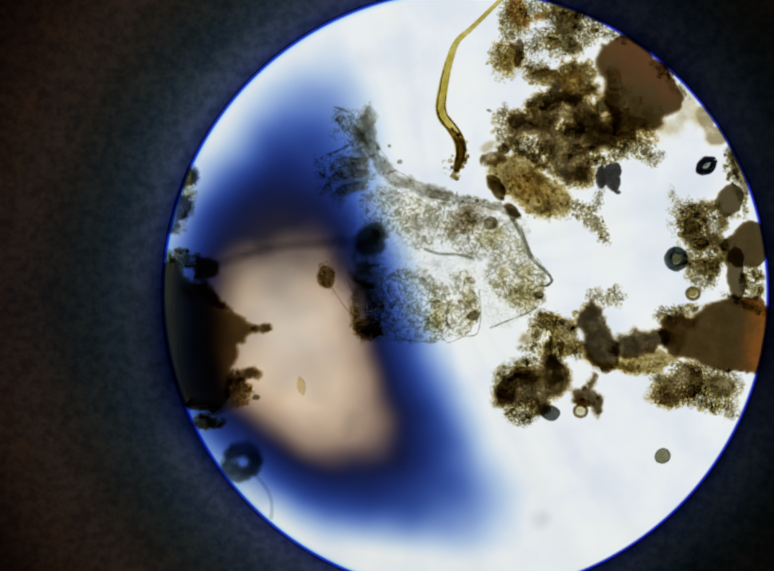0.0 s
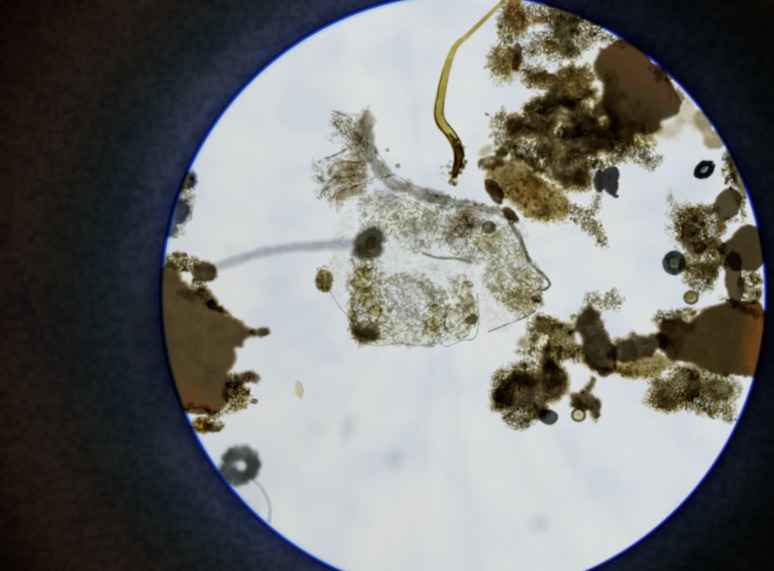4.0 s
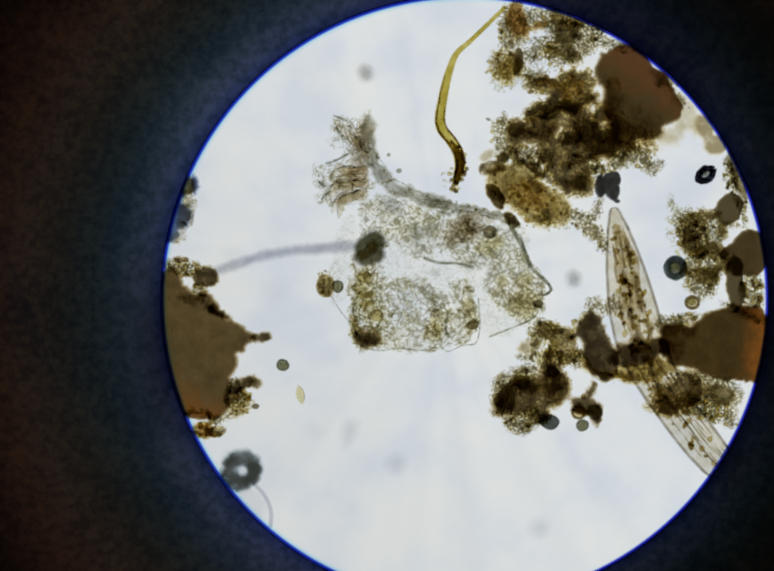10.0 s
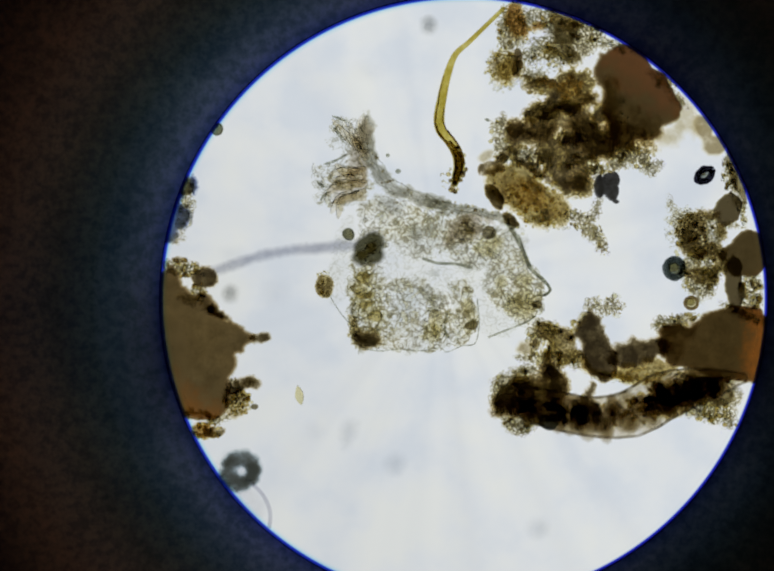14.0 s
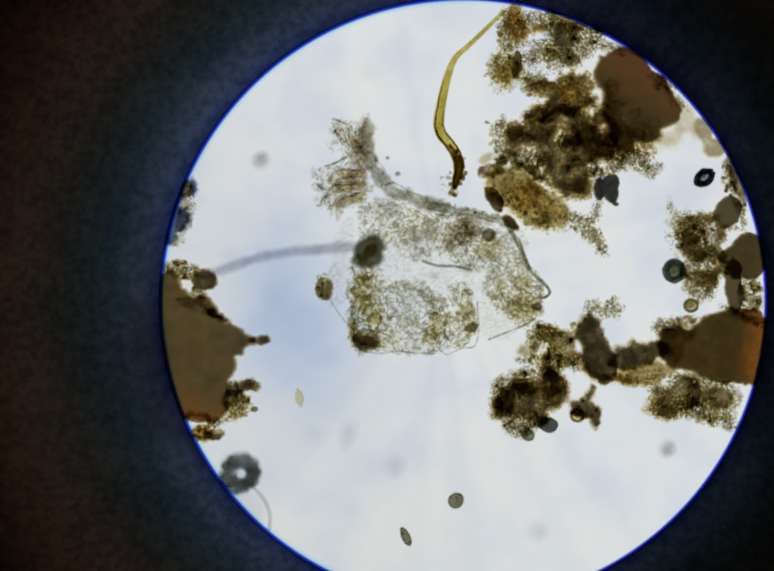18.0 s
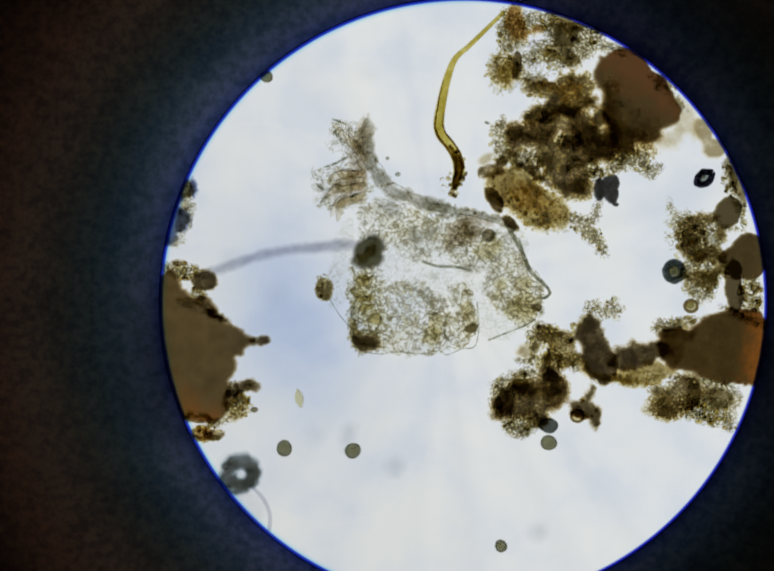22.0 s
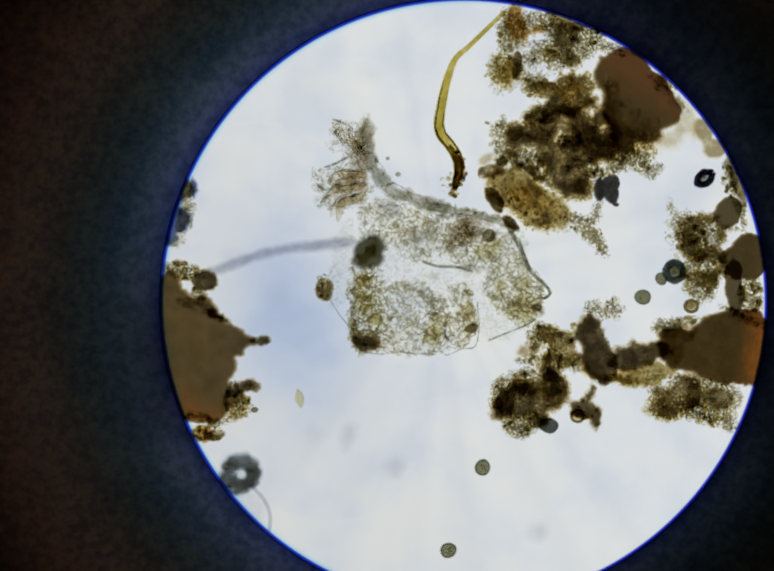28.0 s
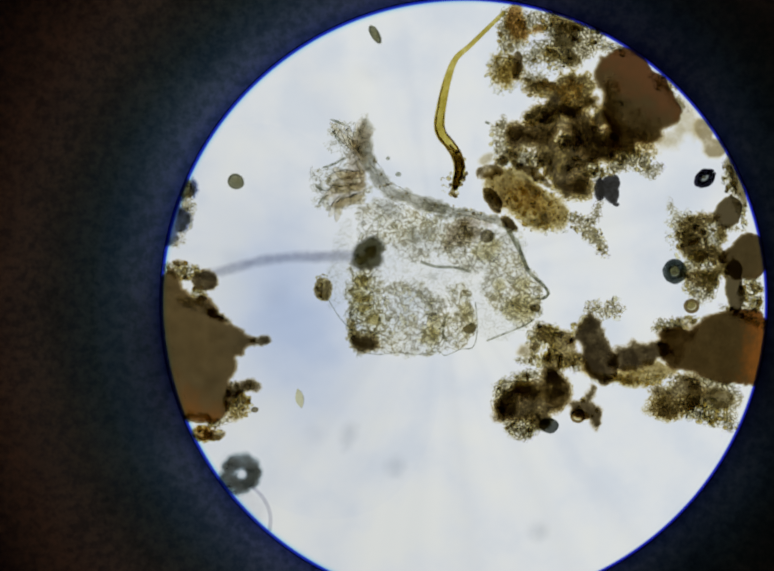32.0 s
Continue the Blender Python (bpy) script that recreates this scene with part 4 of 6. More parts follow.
    for p, w in (([(855, 528), (885, 538), (925, 540), (955, 548)], 3), ([(988, 689), (1020, 676), (1060, 660), (1085, 645)], 2), ([(668, 605), (690, 640), (715, 668)], 0.9), ([(1050, 480), (1062, 515), (1075, 545)], 2.5), ([(1085, 560), (1100, 570), (1113, 592), (1102, 604)], 2.5), ([(905, 640), (900, 670), (908, 690)], 2.5)):
        part("thread", tube_mesh(smooth_path(p, 15, z + 0.003), [S * w * (1 + 0.3 * noise.noise(Vector((i, w, p[0][0])))) for i in range(15)], 6), M_STRAND, th)
    for px, py, rx, ry, mt in ((735, 567, 15, 13, M_RING), (990, 476, 14, 14, M_BODY), (1088, 622, 11, 9, M_BODY), (955, 664, 14, 10, M_BODY), (882, 655, 15, 24, M_RING), (760, 645, 14, 12, M_RING), (745, 604, 16, 7, M_RING), (742, 622, 17, 7, M_RING), (728, 600, 8, 12, M_RING)):
        cell(th, "cell", px, py, rx, ry, rnd.uniform(-15, 15), mt, z + 0.004)
    return th


T_TISSUE = tissue()


def lone_cell(name, label, px, py, rx, ry, turn, material, z=0.0, point=0.0, core=None, seed=1):
    th = thing(name, label, "cell", px, py)
    cell(th, "body", px, py, rx, ry, turn, material, z, point=point, core=core, seed=seed)
    return th


T_DARKCELL = thing("dark_cell", "dark olive-black angular cell against pale tissue", "cell", 745, 513)
part("body", lump_mesh([(744, 512, 34, 34, 0), (756, 498, 28, 26, 0), (736, 522, 27, 22, 0), (760, 522, 20, 20, 0)], 0.003, 3.0, 24.0, 4.0, 30.0, 66, soft=10.0, warp=3.0), stain("olive_black_cell", band((0.06, 0.06, 0.034), (0.1, 0.098, 0.058), (0.19, 0.18, 0.11)), 110.0, 0.0), T_DARKCELL)
part("inclusion", lump_mesh([(733, 522, 14, 12, 0), (752, 506, 16, 14, 0)], 0.004, 3.0, 10.0, 4.0, 9.0, 67, soft=8.0), M_OLIVE, T_DARKCELL)
T_HYPHA = thing("hypha", "thin grey-blue fungal thread crossing clear water", "thread", 560, 520)
part("thread", lump_mesh(along([(425, 553), (470, 538), (530, 519), (585, 509), (645, 503), (705, 499)], 15, 60), -0.004, 3.0, 10.0, 2.5, 40.0, 81, soft=12.0), stain("blue_grey_hypha", band((0.44, 0.45, 0.5), (0.54, 0.55, 0.6), (0.68, 0.69, 0.73)), 90.0, 0.0), T_HYPHA)


def alga():
    th = thing("algal_filament", "yellow-green bent algal filament with a frayed dark tip", "filament", 905, 230)
    pts = [(1022, 22), (985, 58), (950, 92), (922, 118), (906, 158), (895, 205), (889, 245), (893, 270), (910, 292), (924, 315), (930, 340), (925, 362), (919, 385)]
    w = [4, 4.5, 5, 6, 8, 9.5, 11, 11, 10.5, 11, 12, 10, 6]
    path = smooth_path(pts, 61, 0.0)
    part("sheath", tube_mesh(path, [S * np.interp(i / 5, range(13), w) for i in range(61)], 10, 0.7), M_ALGA, th, "clear yellow-green sheath")
    for side, i0 in ((-1, 20), (1, 28)):
        edge = [p + Vector((0.0011 * side + 0.0003 * noise.noise(Vector((i * 0.4, side, 0))), 0.0006 * side, 0.002)) for i, p in enumerate(path[i0:57])]
        part("edge", tube_mesh(edge, [S * min(2.8, 0.7 + i * 0.11) * (1 + 0.5 * noise.noise(Vector((i * 0.5, side, 4)))) for i in range(len(edge))], 6), M_ALGADARK, th)
    part("core", tube_mesh(path[40:60], [S * np.interp(i, [0, 6, 12, 19], [2, 7.5, 9, 5]) for i in range(20)], 8), M_ALGATIP, th, "dark olive core")
    rnd = random.Random(8)
    for x, y in scatter([(932, 335, 12, 34, 0), (918, 372, 12, 26, 0)], 26, rnd):
        grain(th, "dark", x, y, rnd.uniform(3, 6), rnd.uniform(-0.001, 0.003), rnd)
    part("bristles", curls([(x, y, 0.001) for x, y in scatter([(912, 372, 14, 22, 0)], 12, rnd)], rnd, (8, 16), (0.8, 1.4)), SPECK["olive"], th, kind="stuff")
    return th


T_ALGA = alga()

def heap(name, label, category, lumps, seed, grains=(), fine=(), z=-0.004):
    """A heap of litter: lumps (material, ellipses, depth at which it is densest, roughness of its edge, density), single grains and grit."""
    rnd = random.Random(seed)
    e0 = lumps[0][1][0]
    th = thing(name, label, category, e0[0], e0[1])
    for i, (mat, ells, soft, rough, full) in enumerate(lumps):
        rough *= 1.7 if mat is H_SOFT else 1.0
        part("lump", lump_mesh(ells, z + 0.0008 * i, 3.0, 26.0, rough, 26.0, seed * 7 + i, soft=soft * 0.75, warp=rough * 0.8, full=full * (0.95 if mat in (H_DARK, H_OLIVE) else 1.12), nick=rough * 0.4, grow=rough * 0.5), mat, th)
    for kind, ells, n, r0, r1, inner in grains:
        for px, py in scatter(ells, n, rnd, inner, 1.0):
            grain(th, kind, px, py, rnd.uniform(r0, r1), z + rnd.uniform(0.0, 0.004), rnd)
    for kind, ells, n, r0, r1, inner in fine:
        part("grit", specks([(x, y, rnd.uniform(r0, r1), z + rnd.uniform(0.0, 0.005)) for x, y in scatter(ells, n, rnd, inner, 1.0)], rnd), SPECK[kind], th, kind="stuff")
    return th


T_BALL = heap("brown_spore", "brown granular spore on a clear stalk", "spore", [(H_OLIVE, [(656, 586, 19, 24, 0)], 9, 2, 0.85)], 61,
              [("ochre", [(656, 588, 12, 16, 0)], 8, 3, 5, 0.2)], [("olive", [(653, 560, 14, 6, 0)], 10, 2, 3, 0.0)])
HEAP = [
    heap("litter_clump", "orange-brown clump of rotted leaf at the rim", "litter",
         [(H_LACE, [(1040, 62, 34, 48, 0), (1085, 40, 38, 24, 5), (1034, 100, 18, 14, 0), (1104, 50, 18, 14, 0)], 22, 9, 0.62), (H_RUST, [(1046, 45, 24, 42, -8), (1086, 54, 20, 12, 0)], 18, 6, 0.62)], 11,
         [("ochre", [(1040, 70, 34, 38, 0), (1092, 48, 26, 18, 0)], 22, 3, 6, 0.4)], [("pale", [(1042, 62, 40, 50, 0), (1090, 46, 32, 20, 0)], 70, 2.2, 4, 0.6)]),
    heap("litter_ball", "round olive-brown ball of rotted leaf with a yellow heart", "litter",
         [(H_OLIVE, [(1020, 142, 36, 40, 10)], 26, 7, 0.62), (H_SOFT, [(1049, 140, 11, 27, 0)], 9, 3, 0.6), (H_OCHRE, [(1024, 148, 22, 26, 0)], 18, 5, 0.45)], 12,
         [("olive", [(1020, 145, 36, 40, 0)], 26, 3, 6, 0.6)], [("pale", [(1020, 148, 40, 44, 0)], 60, 2.2, 4, 0.7)]),
    heap("litter_clump", "brown granular clump of leaf litter under the rim", "litter",
         [(H_LACE, [(1185, 66, 34, 30, 20), (1120, 112, 40, 30, 0), (1082, 125, 28, 16, 0), (1122, 60, 22, 34, 0), (1150, 110, 44, 26, 0)], 20, 9, 0.6), (H_MILD, [(1146, 78, 26, 30, 0), (1158, 122, 18, 16, 0)], 16, 6, 0.62), (H_OLIVE, [(1142, 48, 30, 24, 10), (1118, 115, 26, 20, 0)], 22, 7, 0.6)], 13,
         [("olive", [(1120, 115, 46, 28, 10), (1188, 74, 34, 28, 30)], 40, 3, 7, 0.3)], [("pale", [(1110, 118, 56, 30, 0), (1190, 74, 36, 30, 0)], 130, 2.2, 4.4, 0.4)]),
    heap("litter_mass", "large smooth red-brown mass of rotted leaf", "litter",
         [(H_TOPMASS, [(1268, 152, 56, 46, 35), (1308, 190, 56, 48, 40), (1332, 228, 42, 44, 40), (1288, 240, 54, 54, 0), (1264, 280, 28, 28, 0), (1238, 215, 20, 44, 0), (1222, 142, 22, 40, 0), (1300, 275, 40, 22, 0)], 16, 6, 0.92), (H_SOFT, [(1262, 246, 42, 44, 0), (1240, 200, 20, 36, 0), (1300, 272, 40, 26, 0)], 34, 7, 0.24), (H_DARK, [(1248, 272, 30, 30, 0), (1286, 296, 44, 22, 0), (1234, 226, 18, 22, 0)], 18, 9, 0.38),
          (H_LACE, [(1245, 99, 36, 11, 18), (1338, 166, 26, 11, 45), (1372, 205, 22, 13, 40), (1216, 100, 20, 12, 0)], 16, 6, 0.42), (H_OLIVE, [(1356, 181, 12, 11, 0), (1285, 288, 36, 22, 0), (1232, 178, 16, 20, 0)], 14, 6, 0.38)], 14,
         [("pale", [(1340, 168, 26, 14, 42), (1248, 98, 38, 10, 20), (1264, 206, 22, 9, -20)], 34, 3.5, 7, 0.0)], [("pale", [(1340, 168, 30, 16, 42), (1250, 98, 42, 10, 20), (1368, 205, 18, 10, 40)], 80, 2.2, 4.4, 0.0)]),
    heap("litter_fringe", "faint blurred brown haze of fine litter", "litter",
         [(H_HAZE, [(1388, 232, 22, 46, -20), (1350, 282, 36, 24, 0), (1372, 262, 24, 22, 0)], 24, 6, 0.5), (H_HAZE, [(1424, 266, 20, 32, -28), (1445, 300, 24, 22, 20)], 12, 3, 1.0), (H_HAZE, [(985, 320, 20, 12, -35)], 12, 3, 0.7)], 20),
    heap("litter_clump", "dense dark brown granular clump of leaf litter", "litter",
         [(H_LACE, [(1070, 322, 44, 24, 0), (1016, 278, 22, 40, 0), (1182, 336, 30, 20, 0), (1152, 286, 34, 18, 0), (1205, 345, 30, 22, 0), (1082, 172, 30, 18, 0), (1076, 236, 22, 14, 0), (1110, 232, 30, 30, 0)], 20, 8, 0.68),
          (H_DARK, [(1188, 290, 58, 44, 10), (1046, 272, 30, 30, 0), (1098, 272, 46, 32, 0), (1150, 245, 56, 36, 0), (1135, 322, 44, 32, 0), (1162, 370, 44, 34, 10), (1120, 340, 20, 22, 0), (1220, 300, 24, 30, 0), (1238, 272, 18, 32, 0), (1018, 324, 14, 11, 0), (1040, 305, 16, 18, 0)], 24, 8, 0.92),
          (H_OLIVE, [(1154, 180, 36, 34, 0), (1104, 180, 28, 20, 0), (1086, 240, 24, 16, 0), (1210, 238, 28, 22, 0), (1136, 216, 36, 30, 0), (1170, 214, 30, 20, 0)], 22, 13, 0.92), (H_RUST, [(1106, 172, 24, 14, 0), (1158, 180, 26, 24, 0)], 16, 8, 0.36),
          (H_SOFT, [(1205, 292, 46, 38, 0), (1180, 262, 40, 20, 0), (1100, 274, 46, 22, 0), (1044, 274, 24, 24, 0), (1165, 374, 34, 22, 0), (1190, 210, 26, 18, 0)], 26, 5, 0.5)], 15,
         [("olive", [(1085, 176, 26, 20, 0), (1020, 290, 28, 44, 0), (1185, 335, 40, 20, 0), (1110, 350, 34, 30, 30), (1070, 320, 40, 22, 0), (1150, 285, 28, 14, 0)], 90, 3, 7, 0.0)],
         [("pale", [(1088, 178, 32, 24, 0), (1018, 290, 30, 48, 0), (1150, 375, 50, 36, 10), (1070, 322, 44, 24, 0), (1180, 336, 40, 18, 0), (1152, 286, 34, 16, 0)], 260, 2.2, 4.4, 0.0)]),
    heap("litter_lump", "ochre granular lump of rotted leaf with a dark edge", "litter",
         [(H_OCHRE, [(1042, 376, 58, 44, 18), (1075, 408, 62, 44, 38), (1118, 432, 34, 38, 0), (1095, 445, 44, 26, 10)], 26, 7, 0.7), (H_DARK, [(1001, 402, 14, 26, -28), (1034, 450, 18, 10, 42)], 7, 3, 1.1), (H_SOFT, [(1000, 344, 30, 13, -18), (1075, 350, 40, 8, 32)], 10, 3, 0.55), (H_RUST, [(1068, 402, 44, 34, 30)], 26, 6, 0.26)], 16,
         [("ochre", [(1085, 420, 60, 40, 30)], 44, 3, 6, 0.2)], [("ochre", [(1065, 402, 78, 56, 35)], 150, 2, 4, 0.3), ("pale", [(1110, 452, 50, 20, 8)], 80, 2.2, 4, 0.0)]),
    heap("litter_wisp", "pale granular wisp hanging from the litter", "litter", [(H_LACE, [(1172, 446, 34, 16, 28), (1196, 476, 30, 16, 48), (1217, 500, 15, 22, -25), (1208, 430, 9, 30, 20)], 16, 6, 0.58)], 17,
         [("pale", [(1180, 455, 44, 18, 35), (1212, 490, 16, 30, -20)], 44, 3, 6, 0.0)], [("olive", [(1180, 455, 44, 20, 35), (1212, 490, 16, 34, -20)], 90, 2, 3.4, 0.0)]),
    heap("litter_tail", "pale yellow granular tail of the litter", "litter", [(H_LACE, [(1272, 316, 38, 20, 10), (1312, 338, 24, 12, 0), (1244, 330, 20, 22, 0)], 18, 8, 0.7)], 18,
         [("olive", [(1280, 324, 44, 22, 5)], 34, 3, 6.5, 0.0)], [("pale", [(1280, 324, 50, 26, 5)], 100, 2.2, 4, 0.0)]),
    heap("litter_clump", "dark blue-grey angular cell mass among litter", "litter", [(humus("blue_grey_block", [(0.0, (1, 1, 1)), (0.2, (0.6, 0.6, 0.6)), (0.5, (0.085, 0.083, 0.08)), (1.0, (0.026, 0.024, 0.02))], 12.0, 0.25, 0.7, 0.2), [(1234, 371, 14, 14, 0), (1244, 370, 11, 15, 0), (1239, 392, 14, 19, 0), (1210, 374, 8, 14, 0), (1214, 388, 9, 14, 0), (1247, 412, 7, 4, 0)], 8, 2.5, 0.85)], 19,
         [("olive", [(1225, 348, 26, 12, 0)], 16, 3, 6, 0.0)]),
    # by the right rim
    heap("litter_clump", "grey-green granular clump of litter", "litter",
         [(H_LACE, [(1400, 475, 48, 46, 0), (1420, 540, 46, 46, 0), (1418, 592, 32, 26, 0), (1380, 432, 15, 8, 30), (1442, 475, 22, 40, 0), (1395, 438, 22, 16, 0)], 22, 10, 0.62), (H_DARK, [(1425, 512, 36, 18, 15), (1416, 446, 28, 9, -8), (1392, 560, 16, 10, 0), (1460, 540, 16, 10, 40), (1457, 482, 9, 12, 0), (1376, 472, 12, 20, 0), (1388, 505, 16, 16, 0), (1405, 470, 24, 24, 0), (1425, 560, 24, 22, 0)], 14, 7, 0.66)], 21,
         [("olive", [(1400, 480, 48, 50, 10), (1418, 560, 40, 50, 0)], 80, 3, 7, 0.0)], [("pale", [(1400, 478, 52, 58, 10), (1420, 562, 42, 52, 0)], 220, 2, 4, 0.1)]),
    heap("litter_clump", "smooth grey-brown lump of litter under the rim", "litter", [(H_MILD, [(1475, 430, 27, 32, 4)], 11, 5, 1.25), (H_LACE, [(1478, 362, 14, 44, -14), (1504, 424, 10, 36, -8), (1482, 462, 24, 8, 0)], 14, 5, 0.6), (H_MILD, [(1492, 368, 11, 50, -18)], 8, 3, 0.55)], 22,
         [("olive", [(1476, 365, 12, 40, -14), (1504, 424, 9, 34, -8)], 30, 3, 6, 0.0)], [("pale", [(1476, 366, 14, 42, -14), (1503, 425, 10, 38, -10)], 80, 2.2, 4.2, 0.0)]),
    heap("litter_mass", "smooth brown litter mass cut by the rim", "litter", [(H_SIDEMASS, [(1518, 518, 40, 48, 0), (1482, 512, 30, 14, -25), (1500, 540, 28, 24, 0)], 10, 3, 0.8), (H_MILD, [(1484, 580, 16, 48, -4)], 11, 6, 1.25), (H_LACE, [(1518, 598, 28, 40, 0)], 20, 7, 0.55)], 23,
         [("ochre", [(1520, 595, 24, 36, 0)], 30, 3, 7, 0.0)], [("pale", [(1520, 595, 26, 40, 0)], 110, 2.2, 4.4, 0.0)]),
    # lower right chain
    heap("litter_clump", "olive granular clump joining two heaps", "litter",
         [(H_LACE, [(1104, 678, 34, 28, 0), (1068, 730, 26, 10, 0), (1120, 738, 30, 24, 0), (1085, 700, 14, 20, 0), (1160, 735, 22, 22, 0)], 18, 7, 0.6), (H_OLIVE, [(1108, 678, 26, 22, 10), (1136, 694, 34, 28, 25), (1140, 732, 17, 20, 0), (1162, 724, 14, 14, 0), (1115, 720, 18, 16, 0)], 14, 6, 0.72), (H_HAZE, [(1072, 706, 26, 16, -20)], 14, 4, 0.8)], 31,
         [("olive", [(1110, 688, 44, 36, 20), (1090, 728, 40, 14, 0), (1140, 738, 24, 20, 0)], 44, 3, 7, 0.2)], [("pale", [(1108, 690, 46, 40, 20), (1085, 728, 42, 14, 0)], 120, 2.2, 4.2, 0.3)]),
    heap("litter_clump", "near-black dense clump of litter with olive fringe", "litter",
         [(H_LACE, [(1034, 778, 36, 28, -20), (1052, 862, 36, 22, 0), (1055, 752, 30, 14, 0), (1090, 848, 26, 16, 0), (1006, 815, 16, 30, 0)], 18, 7, 0.72), (H_DARK, [(1022, 820, 30, 28, -10), (1060, 806, 52, 40, 0), (1116, 792, 36, 44, 0), (1078, 832, 46, 24, 10), (1106, 752, 20, 24, 0), (1066, 775, 26, 20, 0)], 22, 6, 0.95),
          (H_SOFT, [(1024, 822, 28, 22, -10), (1116, 788, 32, 44, 0), (1070, 795, 36, 22, 0)], 24, 5, 0.48)], 32,
         [("olive", [(1036, 772, 34, 22, -20), (1055, 862, 36, 18, 0)], 44, 3, 7, 0.2)], [("pale", [(1036, 772, 36, 24, -20), (1055, 862, 38, 20, 0), (1004, 815, 14, 30, 0)], 120, 2.2, 4.4, 0.0)]),
    heap("litter_lump", "small blurred grey lump with an orange foot", "litter", [(H_SOFT, [(1180, 828, 30, 23, 8), (1190, 802, 14, 20, 0), (1206, 846, 12, 16, -20)], 18, 5, 0.78), (H_RUST, [(1172, 838, 18, 9, 15)], 9, 3, 0.45)], 33,
         [("olive", [(1192, 825, 20, 22, 0)], 8, 3, 6, 0.3)]),
    heap("litter_block", "dark grey-brown upright block of litter", "litter", [(H_SOFT, [(1200, 690, 30, 50, -10), (1216, 740, 36, 38, 0), (1172, 674, 13, 24, 20)], 17, 4, 0.86), (H_OCHRE, [(1182, 742, 12, 14, -30), (1235, 768, 40, 10, 5)], 12, 5, 0.5)], 34,
         [("olive", [(1165, 670, 10, 24, 20)], 14, 3, 6, 0.0)], [("pale", [(1236, 768, 44, 10, 5), (1172, 740, 12, 16, 0)], 60, 2.2, 4.4, 0.0)]),
    heap("pale_cells", "pale clear cell cluster above the dark litter", "cells", [(H_LACE, [(1206, 622, 20, 18, 0), (1244, 624, 22, 22, 0), (1190, 640, 10, 18, 25), (1228, 640, 20, 8, 0)], 16, 5, 0.5)], 35,
         [("pale", [(1205, 622, 20, 18, 0), (1244, 625, 22, 22, 0), (1188, 634, 10, 16, 30)], 24, 4, 8, 0.0)], [("olive", [(1208, 622, 20, 18, 0), (1244, 624, 22, 20, 0)], 40, 2, 3.4, 0.0)]),
    heap("litter_chain", "dark brown lumps of litter in a chain", "litter", [(H_OCHRE, [(1288, 762, 58, 22, 8), (1345, 758, 38, 14, -8), (1325, 742, 26, 18, 0)], 18, 7, 0.6), (H_SOFT, [(1285, 724, 50, 28, 0), (1276, 702, 10, 14, 0), (1252, 735, 24, 24, 0), (1330, 712, 26, 22, 0)], 20, 4, 0.82)], 36,
         [("ochre", [(1290, 766, 56, 16, 0)], 26, 3, 6, 0.0)], [("pale", [(1310, 764, 76, 16, 0)], 90, 2.2, 4.2, 0.0)]),
    heap("litter_mass", "large smooth dark brown litter mass, orange at the rim", "litter",
         [(H_RIGHTMASS, [(1465, 705, 82, 74, 0), (1396, 710, 66, 44, 0), (1520, 702, 44, 76, 0), (1490, 660, 58, 36, -10), (1500, 748, 38, 30, 0), (1362, 702, 34, 40, 0)], 14, 5, 0.9), (H_SOFT, [(1362, 696, 32, 36, 0), (1396, 672, 30, 22, -10)], 26, 7, 0.26), (H_LACE, [(1372, 652, 44, 13, -14), (1362, 674, 24, 18, 0), (1512, 642, 46, 9, 26), (1420, 770, 54, 9, 4)], 14, 6, 0.5)], 37,
         [("olive", [(1375, 655, 44, 12, -12), (1510, 642, 44, 8, 26)], 34, 3, 7, 0.0)], [("pale", [(1378, 652, 46, 12, -12), (1512, 642, 42, 8, 26), (1440, 770, 70, 8, 5)], 110, 2.2, 4.2, 0.0)]),
    heap("litter_clump", "brown granular clump below the large mass", "litter",
         [(H_DARK, [(1352, 812, 44, 38, 20), (1380, 796, 40, 42, 0), (1330, 800, 24, 28, 0)], 24, 8, 0.8), (H_OLIVE, [(1350, 826, 38, 26, 10), (1385, 820, 24, 24, 0)], 16, 7, 0.4), (H_LACE, [(1432, 832, 48, 32, 6), (1480, 858, 14, 24, 12), (1450, 784, 48, 14, 14), (1490, 806, 12, 20, 0)], 18, 7, 0.55), (H_MILD, [(1456, 806, 34, 22, 8), (1405, 800, 16, 26, 0)], 12, 4, 0.6)], 38,
         [("ochre", [(1436, 832, 44, 28, 0), (1480, 856, 14, 22, 0)], 44, 3, 7, 0.2), ("pale", [(1420, 838, 34, 20, 0)], 14, 5, 9, 0.0)], [("pale", [(1436, 832, 50, 34, 0), (1482, 856, 14, 22, 0), (1452, 782, 44, 10, 14)], 140, 2.2, 4.4, 0.0)]),
    # left rim
    heap("litter_mass", "large smooth grey-brown litter mass cut by the rim", "litter",
